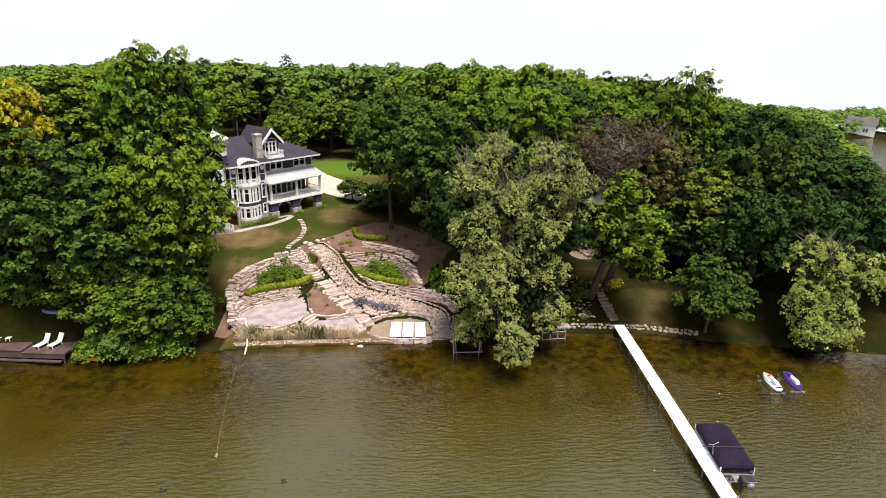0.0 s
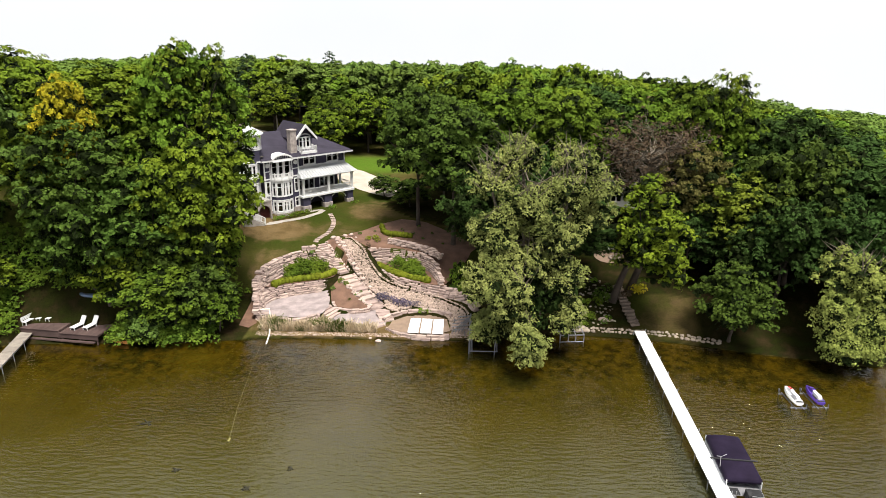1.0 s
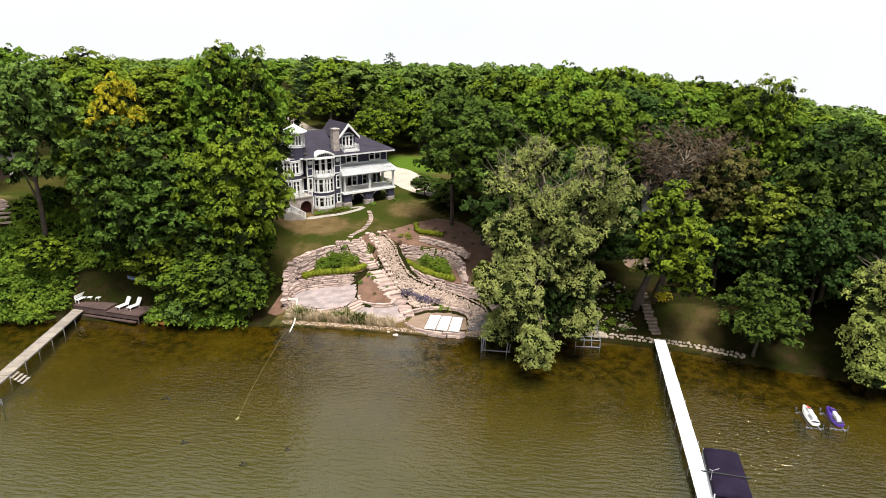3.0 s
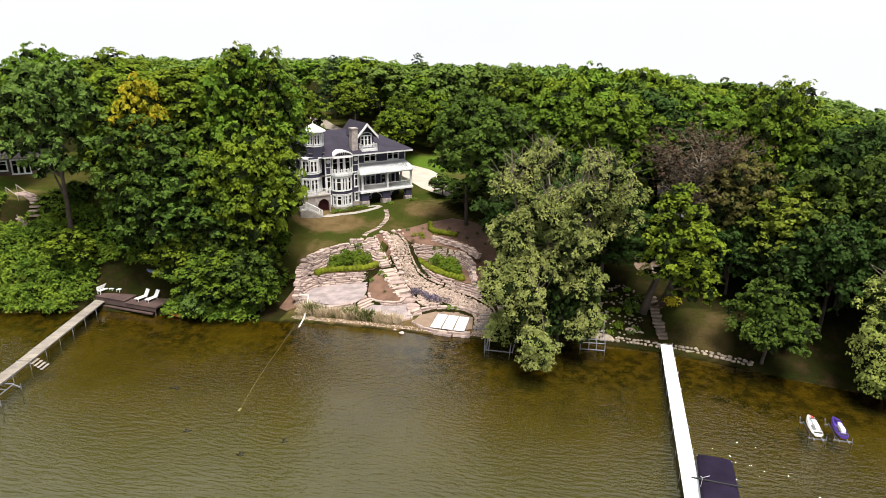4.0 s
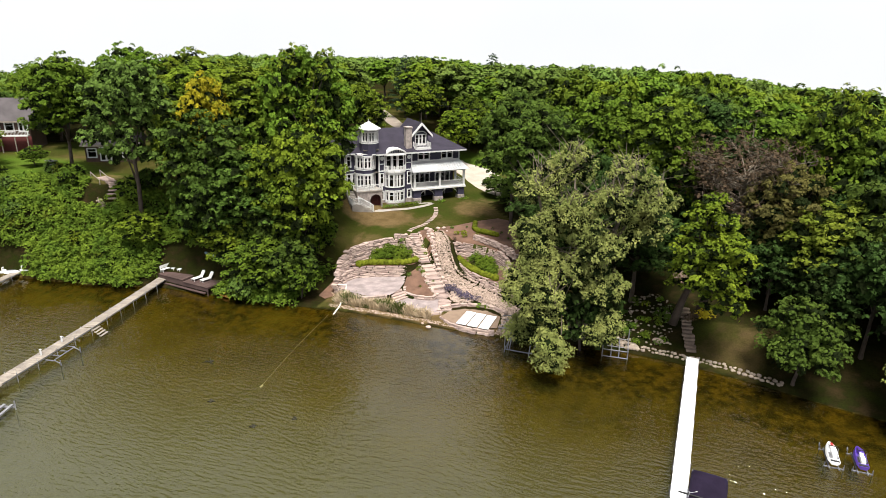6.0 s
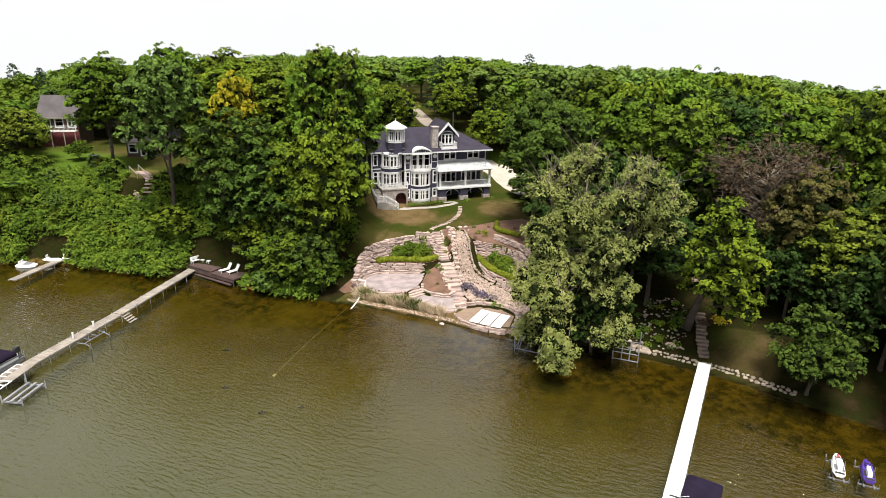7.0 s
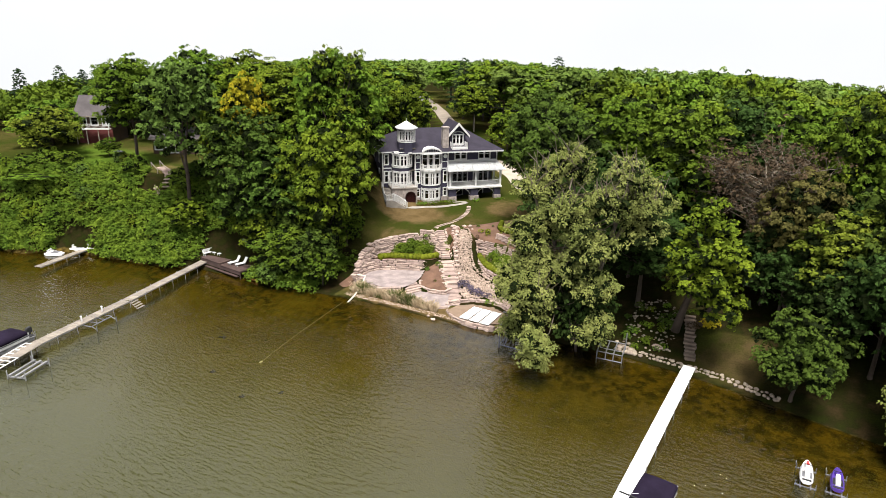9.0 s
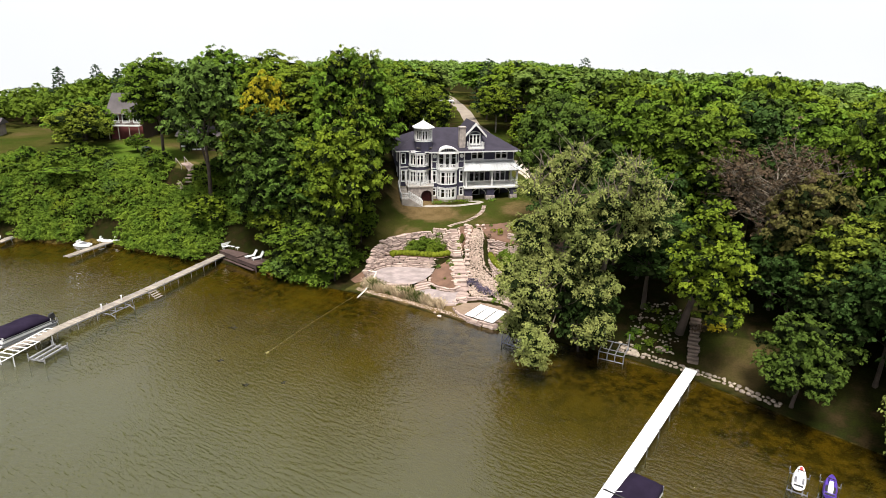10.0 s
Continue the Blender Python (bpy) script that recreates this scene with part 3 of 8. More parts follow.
def plant(kind, x, y, top, radius, mat=None, label="", turn=None, group="", base=None, stem=None):
    """A copy of a kind of tree, from the ground to the height top, with a crown of that radius."""
    z = gz(x, y) if base is None else base
    kid = KINDS[kind]
    h, r = SIZES[kind]
    sz, sr = (top - z) / h, radius / r
    turn = (x * 37.7 + y * 91.3) % 360 if turn is None else turn
    ob = copy_thing(kid, Matrix.Translation((x, y, z - 0.05)) @ Matrix.Rotation(radians(turn), 4, "Z") @ Matrix.Diagonal((sr, sr, sz, 1)))
    for c in ob.children:
        if mat and c.name.startswith("crown"):
            c.material_slots[0].link = "OBJECT"
            c.material_slots[0].material = mat
    if label:
        ob["label"] = label
    if group:
        ob["group"] = group
    return ob


KINDS, SIZES = {}, {}
for key, seed, radius, height, low, count, kw in (
        ("broad", 1, 6.0, 17.0, 5.0, 44, dict(per_area=58, size=0.36)), ("round", 2, 5.5, 16.0, 4.2, 38, dict(per_area=58, size=0.36)), ("tall", 3, 4.5, 18.0, 5.5, 40, dict(per_area=58, size=0.36)),
        ("wide", 4, 6.5, 14.0, 3.2, 40, dict(per_area=28, size=0.46, clump=0.7, much=1.3)), ("airy", 5, 4.6, 18.0, 7.0, 22, dict(per_area=70, size=0.28, lobe=0.28, limbs=14, clump=0.42, much=1.15)), ("grey", 11, 5.0, 16.0, 5.2, 60, dict(per_area=60, size=0.34, lobe=0.26, clump=0.5)),
        ("wood_a", 6, 5.0, 16.0, 5.5, 26, dict(per_area=34, size=0.52, clump=0.75, much=1.7)), ("wood_b", 7, 4.6, 17.0, 6.0, 26, dict(per_area=34, size=0.52, clump=0.75, much=1.7)), ("wood_c", 8, 5.4, 15.5, 5.0, 28, dict(per_area=34, size=0.52, clump=0.75, much=1.7)),
        ("far_a", 12, 5.0, 16.0, 5.5, 20, dict(per_area=17, size=0.78, clump=1.0, much=1.6)), ("far_b", 13, 5.2, 16.0, 5.5, 20, dict(per_area=17, size=0.78, clump=1.0, much=1.6)),
        ("low", 14, 4.2, 9.0, 1.4, 30, dict(per_area=60, size=0.34, lobe=0.36, clump=0.5, girth=0.2)),
        ("bush", 9, 2.0, 3.0, 0.2, 18, dict(per_area=90, size=0.23, girth=0.08, limbs=5, lobe=0.42, clump=0.42)), ("small", 10, 3.0, 7.0, 1.2, 26, dict(per_area=95, size=0.25, girth=0.13, limbs=6, lobe=0.38, clump=0.5))):
    KINDS[key] = tree_kind(key, seed, radius, height, low, count, LEAF, label="leafy green deciduous tree with a full crown", base_name="shrub" if key == "bush" else "tree", category="shrub" if key == "bush" else "tree", **kw)
    SIZES[key] = (height, radius)

NEAR = "trees round the house"
# trees on the bluff beside the garden
plant("broad", -28.3, 64.6, 20.6, 5.5, LEAF_BRIGHT, "big maple in bright fresh leaf above the garden wall", group=NEAR)
plant("grey", -50.3, 59.0, 28.2, 5.4, LEAF_GREY, "soft grey-green tree with a bare lower trunk on the bluff", group=NEAR)
plant("broad", -65.0, 61.0, 28.0, 5.4, LEAF, "dark spreading tree beside the bluff lawn", group=NEAR)
plant("tall", -42.2, 64.0, 26.8, 3.2, LEAF_YELLOW, "tree with yellow leaves at its top", group=NEAR)
plant("broad", -43.5, 72.0, 27.2, 6.8, LEAF_BRIGHT, "broad green tree on the bluff", group=NEAR)
plant("round", -40.5, 62.0, 22.0, 5.6, LEAF_DARK, "broad green tree on the bluff", group=NEAR)
plant("round", -37.5, 77.5, 28.2, 7.0, LEAF_BRIGHT, "broad green tree beside the house", group=NEAR)
plant("round", -31.8, 70.6, 29.2, 6.4, LEAF, "tall green tree reaching over the turret of the house", group=NEAR)
plant("wide", -41.0, 126.0, 21.5, 5.0, LEAF_BRIGHT, "bushy bright green tree beside the lane", group=NEAR)
plant("wide", -40.0, 101.0, 22.5, 4.0, LEAF_BRIGHT, "bushy green tree beside the house", group=NEAR)
plant("airy", -31.0, 70.2, 31.4, 5.2, LEAF_BRIGHT, "tall thin-crowned tree above the others", group=NEAR)
plant("round", -45.0, 64.0, 23.0, 4.6, LEAF_BRIGHT, "broad green tree on the bluff", group=NEAR)
plant("round", -34.0, 63.5, 17.5, 5.4, LEAF_DARK, "dark green tree over the wooded slope", group=NEAR)
plant("wide", -38.5, 61.0, 15.5, 4.8, LEAF_DARK, "dark green tree over the wooded slope", group=NEAR)
plant("small", -29.6, 69.6, gz(-29.6, 69.6) + 6.5, 2.8, LEAF, "small green tree beside the lawn", group=NEAR)
plant("round", -34.5, 70.0, 22.0, 6.0, LEAF, "broad green tree beside the lawn", group=NEAR)
plant("round", -51.5, 73.0, 27.2, 5.4, LEAF_BRIGHT, "broad green tree on the bluff", group=NEAR)
plant("broad", -66.0, 74.5, 29.0, 5.6, LEAF, "tall green tree on the bluff", group=NEAR)
plant("round", -60.0, 80.0, 28.6, 5.8, LEAF_BRIGHT, "tall green tree on the bluff", group=NEAR)
plant("round", -46.0, 92.0, 27.5, 5.5, LEAF, "broad green tree beside the house", group=NEAR)
# smaller trees and shrubs by the water
for x, y, top, r, m in ((-30.5, 59.6, 7.8, 3.4, LEAF), (-27.2, 60.6, 8.0, 3.2, LEAF_DARK), (-26.0, 60.4, 5.6, 2.2, LEAF), (-33.6, 59.6, 7.2, 3.0, VINE), (-36.4, 60.8, 9.5, 3.4, LEAF_BRIGHT),
                        (-29.4, 63.2, 11.0, 3.4, LEAF), (-32.4, 62.2, 11.0, 3.2, LEAF_DARK), (-40.5, 63.4, 12.0, 2.6, LEAF), (-45.0, 64.2, 13.5, 3.0, LEAF), (-49.6, 58.2, 9.0, 2.6, LEAF_BRIGHT)):
    plant("small", x, y, top, r, m, "small green tree on the wooded slope by the lake", group="small trees by the lake")
for k in range(12):
    x, y = -47.0 + 1.0 * k, 62.1 + 0.5 * math.sin(k * 2.1)
    plant("bush", x, y, gz(x, y) + 2.3 + 0.6 * math.sin(k * 1.7), 1.35, (LEAF, LEAF_DARK, VINE, LEAF_BRIGHT)[k % 4], "leafy green shrub behind the lake deck", group="shrubs behind the deck")
plant("bush", -32.6, 57.6, 3.2, 2.0, LEAF_GREY, "rounded grey-green shrub overhanging the water")

# trees right of the garden
plant("round", -1.8, 80.5, 23.5, 6.0, LEAF_DARK, "dark green tree at the edge of the wood", group=NEAR)
plant("round", -7.2, 86.5, 24.5, 5.5, LEAF_DARK, "dark green tree at the edge of the wood", group=NEAR)
plant("broad", 5.0, 86.0, 25.0, 6.5, LEAF, "green tree at the edge of the wood", group=NEAR)
plant("broad", 12.5, 83.0, 24.5, 6.5, LEAF, "green tree at the edge of the wood", group=NEAR)
plant("broad", 31.0, 83.0, 25.2, 5.4, LEAF, "green tree at the edge of the wood", group=NEAR)
plant("airy", 31.5, 82.5, 28.6, 4.4, LEAF_BRIGHT, "tall thin-crowned tree above the wood", group=NEAR)
plant("round", 31.8, 72.5, 17.0, 4.6, LEAF_GOLD, "oak with sparse yellow-green leaves", group=NEAR)
plant("wide", 37.5, 71.5, 20.0, 6.0, LEAF_DARK, "green tree over the shore lawn", group=NEAR)
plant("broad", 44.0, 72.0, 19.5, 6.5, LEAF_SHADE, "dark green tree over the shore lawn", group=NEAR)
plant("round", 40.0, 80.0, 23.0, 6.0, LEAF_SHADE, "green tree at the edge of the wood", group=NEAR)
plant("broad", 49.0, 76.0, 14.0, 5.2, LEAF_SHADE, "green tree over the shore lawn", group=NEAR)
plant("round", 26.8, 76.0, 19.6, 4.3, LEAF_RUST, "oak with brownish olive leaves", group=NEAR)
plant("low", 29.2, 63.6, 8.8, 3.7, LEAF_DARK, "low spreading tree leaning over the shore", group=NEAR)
# backfill trees: their shade-darkened leaves fill the dark gaps round the willow
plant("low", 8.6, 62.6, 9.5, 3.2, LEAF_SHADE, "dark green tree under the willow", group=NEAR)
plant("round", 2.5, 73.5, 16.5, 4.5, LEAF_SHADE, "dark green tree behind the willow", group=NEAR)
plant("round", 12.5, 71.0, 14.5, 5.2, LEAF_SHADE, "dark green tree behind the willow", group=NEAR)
for x, y, top, r, m in ((-0.6, 72.6, 4.9, 1.1, LEAF), (1.5, 71.0, 4.8, 1.4, LEAF), (-14.5, 100.5, 9.5, 2.6, LEAF_DARK), (-9.5, 95.5, 10.0, 3.0, LEAF_DARK)):
    plant("bush" if top < 7 else "small", x, y, top, r, m, "leafy green shrub at the edge of the wood")

# bushy trees along the edge of the clearing, and trees in shade-darkened leaf over the shore
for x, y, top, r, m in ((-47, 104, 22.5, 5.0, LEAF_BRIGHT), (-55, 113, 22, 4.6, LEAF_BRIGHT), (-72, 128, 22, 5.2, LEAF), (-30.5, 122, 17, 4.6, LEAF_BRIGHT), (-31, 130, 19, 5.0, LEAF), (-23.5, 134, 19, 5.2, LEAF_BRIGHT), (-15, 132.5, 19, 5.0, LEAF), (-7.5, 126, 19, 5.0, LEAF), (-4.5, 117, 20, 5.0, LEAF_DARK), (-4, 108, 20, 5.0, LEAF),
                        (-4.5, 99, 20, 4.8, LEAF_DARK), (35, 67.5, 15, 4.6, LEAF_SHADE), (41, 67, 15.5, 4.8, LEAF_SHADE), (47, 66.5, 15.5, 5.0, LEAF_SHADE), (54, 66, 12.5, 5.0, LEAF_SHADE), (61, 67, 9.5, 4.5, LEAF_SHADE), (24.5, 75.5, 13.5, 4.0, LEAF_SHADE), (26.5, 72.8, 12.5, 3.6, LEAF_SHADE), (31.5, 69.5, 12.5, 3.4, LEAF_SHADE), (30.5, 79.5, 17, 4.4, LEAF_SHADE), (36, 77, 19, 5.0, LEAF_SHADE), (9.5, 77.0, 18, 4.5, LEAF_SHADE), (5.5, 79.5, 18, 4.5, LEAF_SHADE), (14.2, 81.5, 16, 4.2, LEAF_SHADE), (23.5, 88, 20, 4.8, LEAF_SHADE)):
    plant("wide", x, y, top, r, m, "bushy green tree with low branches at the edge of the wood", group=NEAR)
# the wood: trees that can be told apart
rng = np.random.default_rng(21)
ROAD = [(-24, 106), (-33, 114), (-45.3, 124.6), (-61.4, 144.3), (-78.5, 163.3), (-90, 175)]


def from_road(x, y):
    best = 1e9
    for (ax, ay), (bx, by) in zip(ROAD, ROAD[1:]):
        t = max(0, min(1, ((x - ax) * (bx - ax) + (y - ay) * (by - ay)) / ((bx - ax) ** 2 + (by - ay) ** 2)))
        best = min(best, math.hypot(x - ax - t * (bx - ax), y - ay - t * (by - ay)))
    return best


CLEAR = [(-39, 78), (-26, 74), (-6, 78), (-6, 90), (-9, 100), (-9, 118), (-22, 130), (-34, 124), (-42, 104)]
SIGHT = [(-22, 98), (-40, 104), (-82, 158), (-56, 148)]
VERGE = [(-50, 124), (-62, 148), (-80, 168), (-90, 178), (-98, 172), (-86, 152), (-66, 130)]
taken = [(o.matrix_basis.translation.x, o.matrix_basis.translation.y) for o in scene.objects if o.parent is None and o.name.startswith("tree")]
woods = []
for gy_ in np.arange(78, 165, 7.2):
    for gx_ in np.arange(-98, 98, 7.4):
        x, y = gx_ + rng.normal() * 1.9 + (3.5 if int(gy_ / 7.2) % 2 else 0), gy_ + rng.normal() * 1.9
        d = y - np.interp(x, SX, SY)
        if d < 11 or inside(CLEAR, np.array(x), np.array(y)) or inside(VERGE, np.array(x), np.array(y)) or inside(SIGHT, np.array(x), np.array(y)) or from_road(x, y) < 6 or min(math.hypot(x - a, y - b) for a, b in taken) < 4.6:
            continue
        if x < -45 and y < 96 or x < -62 and y < 105 or 10 < x < 22 and y < 82 or -14 < x < 3 and y < 93 or x > 90:
            continue
        top = np.interp(x, [-110, -80, -60, -40, -10, 25, 45, 70, 95], [20, 22, 26, 26.8, 26.5, 26.3, 21.0, 16, 11]) + rng.normal() * 1.7
        top = min(top, skyline(x, y) - 0.3 - abs(rng.normal()) * 1.4 + (1.8 if rng.random() < 0.12 else 0))
        top = min(top, shore_line(x + 4, y)) if x > 30 else top
        if top < gz(x, y) + 4:
            continue
        woods.append((x, y, top))
        taken.append((x, y))
for k, (x, y, top) in enumerate(woods):
    m = (LEAF, LEAF_DARK, LEAF, LEAF_BRIGHT, LEAF_DARK, LEAF, LEAF_BRIGHT)[int(rng.integers(0, 7))]
    # trees farther back mostly take the haze-paled leaves
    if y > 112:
        m = (LEAF_HAZE, LEAF, LEAF_HAZE, LEAF_BRIGHT)[k % 4]
    # near the shore some trees take the shade-darkened leaves
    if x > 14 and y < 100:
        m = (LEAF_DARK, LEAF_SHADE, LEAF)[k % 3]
    plant(("wood_a", "wood_b", "wood_c")[k % 3] if y < 112 else ("far_a", "far_b")[k % 2], x, y, top, 4.6 + rng.random() * 1.5, m, "green deciduous tree in the wood behind the house", group="trees of the wood")

# far woods, up to the skyline
lobes, nearer = [], []
for gy_ in np.arange(165, 300, 11):
    for gx_ in np.arange(-230, 130, 10):
        x, y = gx_ + rng.normal() * 3, gy_ + rng.normal() * 3
        if x > 100 or from_road(x, y) < 7 or inside(VERGE, np.array(x), np.array(y)) or y - np.interp(x, SX, SY) < 8:
            continue
        top = np.interp(x, [-200, -80, -40, 40, 70, 100], [25, 26.5, 26.8, 25.3, 19.5, 15]) + rng.normal() * 1.6
        top = min(top, skyline(x, y) - 0.4 - abs(rng.normal()) * 1.6)
        top = min(top, shore_line(x + 4, y)) if x > 30 else top
        for _ in range(5):
            lobes.append(((x + rng.normal() * 2.4, y + rng.normal() * 2.4, top - 2.2 - abs(rng.normal()) * 2.5), 2.6 + rng.random()))
for gy_ in np.arange(20, 200, 9):
    for gx_ in np.arange(-240, -100, 9):
        x, y = gx_ + rng.normal() * 3, gy_ + rng.normal() * 3
        if y - np.interp(x, SX, SY) < (26 if x < -112 else 32):
            continue
        top = 21 + rng.normal() * 1.6
        top = min(top, skyline(x, y) - 0.4 - abs(rng.normal()) * 1.6)
        for _ in range(7):
            (nearer if x > -160 else lobes).append(((x + rng.normal() * 2.4, y + rng.normal() * 2.4, top - 2.2 - abs(rng.normal()) * 2.5), 2.6 + rng.random()))
# the wooded shore across the bay
for k in range(700):
    x = 108 + rng.random() * 170
    y = np.interp(x, SX, SY) + 4 + rng.random() * 40
    lobes.append(((x, y, max(gz(x, y), 0.0) + 1.2 + rng.random() * 3.2), 2.2 + rng.random()))
tagged(part("far_woods", card_mesh("far_woods", leaf_cards(rng, lobes, 5.0, 1.15), LEAF_HAZE), LEAF_HAZE), "dense far green woods up to the skyline", "woods", kind="stuff")
tagged(part("distant_woods", card_mesh("distant_woods", leaf_cards(rng, sprouts(rng, nearer, 1.1, 1.2), 9, 0.85), LEAF), LEAF), "green woods beyond the neighbouring lawn", "woods", kind="stuff")

# undergrowth on the bluff and below the trees
lobes = []
for k in range(4000):
    x = -88 + rng.random() * 63
    d = -0.5 + (8.9 if x < -48 else 14.2) * rng.random()
    y = np.interp(x, SX, SY) + d
    if (-47.4 < x < -36.5 and d < 5.0) or (x > -26.5 - 0.02 * d) or (x > -30 and d > 9) or (-60.3 < x < -54.2 and 5.4 < d < 10) or (-69.5 < x < -63.5 and d < 2.0) or (-82 < x < -79 and d < 1.5):
        continue
    r = 0.5 + 1.0 * rng.random() ** 3 * (0.4 if d > 6 and x < -48 else 1)
    lobes.append(((x, y, max(gz(x, y), 0.35) + r * 0.35), r))
tagged(part("bluff_undergrowth", card_mesh("bluff_undergrowth", leaf_cards(rng, sprouts(rng, lobes, 0.42, 0.9), 58, 0.25), VINE), VINE), "dense bright green vines and undergrowth covering the steep bluff", "undergrowth", kind="stuff")
for k in range(44):
    x = -86 + 37 * (k + rng.random()) / 44
    d = 0.8 + 9 * rng.random()
    y = np.interp(x, SX, SY) + d
    if (-61.5 < x < -53.5 and d > 3.8) or (-70 < x < -63 and d < 2.5):
        continue
    r = 0.7 + 1.3 * rng.random() ** 1.5
    plant("bush", x, y, gz(x, y) + 0.7 + r * (0.7 + 0.6 * rng.random()), r, (LEAF, LEAF_BRIGHT, VINE, LEAF_DARK, LEAF_GREY, LEAF_GOLD, VINE)[int(rng.integers(0, 7))], "leafy green shrub on the bluff", group="shrubs on the bluff")
for x, y, top, r, m in ((-76, 51, 11.0, 3.8, LEAF), (-84, 48.5, 10.0, 3.6, LEAF_DARK), (-71.5, 55.5, 10.5, 2.6, LEAF_DARK)):
    plant("small", x, y, top, r, m, "small green tree on the bluff", group="small trees by the lake")
for x, y, top, r, m in ((-79.0, 55.6, 20.0, 4.2, LEAF_GOLD), (-83.5, 57.5, 19.5, 4.6, LEAF_BRIGHT), (-92, 62, 19.5, 5.2, LEAF), (-74.5, 62.0, 15.0, 1.8, LEAF), (-97, 74, 21, 5.0, LEAF_DARK), (-90, 78, 23, 5.0, LEAF_DARK), (-81, 76, 24, 5.0, LEAF)):
    plant("low" if top - gz(x, y) < 11 else "round", x, y, top, r, m, "yellow-green tree beside the neighbouring lawn", group=NEAR)


# ---- big willow over the water, with bare tops ----
WILLOW_BARK = material("willow_bark", (0.115, 0.095, 0.072), 0.9, spread=0.35, scale=1.2, fine=9, bump=0.03)


def willow(x, y, seed, groups, label, bare, mat, per=130, stems=()):
    rng = np.random.default_rng(seed)
    z = gz(x, y)
    t = thing("willow_tree", (x, y, z), label, "tree")
    lobes, bm = [], bmesh.new()
    for (cx, cy, cz), (rx, rz), n in groups:
        for _ in range(n):
            d = rng.normal(size=3)
            d /= np.linalg.norm(d)
            k = (0.3 + 0.6 * rng.random()) * 0.88
            lobes.append(((cx + d[0] * rx * k - x, cy + d[1] * rx * k - y, cz + d[2] * rz * k - z), 0.75 + 0.75 * rng.random()))
    for s, e, g in stems:
        s, e = Vector(s) - Vector((x, y, z)), Vector(e) - Vector((x, y, z))
        m = s.lerp(e, 0.5) + Vector((rng.normal() * 0.5, rng.normal() * 0.5, 0.4))
        tube(bm, [s, s.lerp(m, 0.5), m, m.lerp(e, 0.6), e], [g * 1.2, g, g * 0.75, g * 0.5, g * 0.25], 8)
        for k in rng.permutation(len(lobes))[:bare]:
            c = Vector(lobes[k][0])
            b = s.lerp(e, 0.5 + 0.5 * rng.random())
            if (c - b).length < 7:
                tube(bm, [b, b.lerp(c, 0.5) + Vector((rng.normal() * 0.4, rng.normal() * 0.4, 0.3)), c + Vector((rng.normal() * 0.5, rng.normal() * 0.5, 0.8 + rng.random()))], [g * 0.3, g * 0.18, 0.025], 5)
    # thin bare shoots that stand out of the upper crown
    tops = sorted(lobes, key=lambda a: -a[0][2])[:bare * 2]
    for c, r in tops:
        for _ in range(2):
            d = Vector((rng.normal() * 0.7, rng.normal() * 0.7, 0.6 + rng.random()))
            tube(bm, [Vector(c), Vector(c) + d * r * 0.9, Vector(c) + d * r * 1.6 + Vector((rng.normal(), rng.normal(), 0)) * 0.3], [0.06, 0.04, 0.015], 4, False)
    part("trunk", bm, WILLOW_BARK, t, smooth=True)
    part("crown", card_mesh("crown", leaf_cards(rng, sprouts(rng, lobes, 0.38, 1.1), per, 0.225, droop=0.8, flat=1.1), mat), mat, t)
    part("inner_crown", shade_core(rng, lobes, 0.5), CROWN_SHADE, t)
    return t


willow(8.0, 64.5, 31, [((3.2, 62.5, 17.2), (2.7, 2.2), 17), ((6.2, 64.5, 19.2), (2.3, 2.4), 13), ((11.5, 65.0, 18.2), (2.8, 2.4), 22), ((13.0, 65.0, 14.2), (3.2, 2.4), 24), ((3.5, 60.5, 12.4), (3.0, 2.6), 32),
                        ((2.6, 59.5, 7.8), (2.6, 3.2), 40), ((5.0, 57.6, 6.6), (2.6, 3.6), 42), ((7.2, 54.9, 2.7), (1.5, 2.6), 24), ((3.6, 59.0, 3.2), (1.9, 2.2), 22), ((9.4, 61.0, 12.6), (3.0, 2.6), 30), ((11.4, 59.6, 4.4), (1.5, 2.2), 20),
                        ((10.6, 60.5, 8.6), (1.9, 2.2), 18), ((7.4, 63.0, 13.0), (2.4, 2.6), 20),
                        ((6.0, 61.5, 15.4), (3.0, 2.2), 20), ((10.8, 62.5, 16.4), (2.6, 2.2), 18), ((7.0, 60.2, 9.8), (2.4, 2.2), 20), ((4.6, 60.0, 9.8), (2.6, 2.4), 26), ((4.2, 63.0, 19.0), (1.7, 1.7), 8), ((14.0, 65.0, 16.4), (2.0, 2.0), 12)],
       "large grey-green willow with bare upper branches, hanging over the lake", 44, LEAF_OLIVE,
       stems=[((8, 64.5, 0.5), (6, 64, 20.0), 0.42), ((8.3, 64.5, 0.5), (12, 65.5, 19.5), 0.36), ((7.6, 64.2, 0.5), (2.6, 61.5, 18.5), 0.34), ((7.8, 63.9, 0.5), (6.0, 57.5, 8.5), 0.26)])
willow(41.0, 64.0, 32, [((39.0, 61.5, 9.5), (3.2, 2.6), 40), ((41.5, 62.0, 7.0), (3.4, 3.0), 40), ((37.6, 60.0, 5.5), (1.8, 2.8), 24), ((40.5, 60.0, 4.0), (2.2, 2.4), 26), ((44, 62, 8), (2.6, 2.6), 22), ((38.6, 59.0, 2.6), (1.7, 2.0), 20), ((41.0, 59.4, 2.2), (1.6, 1.6), 14)],
       "weeping pale green willow on the shore", 10, LEAF_PALE, stems=[((41, 64, 0.5), (40, 62, 9.5), 0.3), ((41, 64, 0.5), (43.5, 63, 8.5), 0.25)])


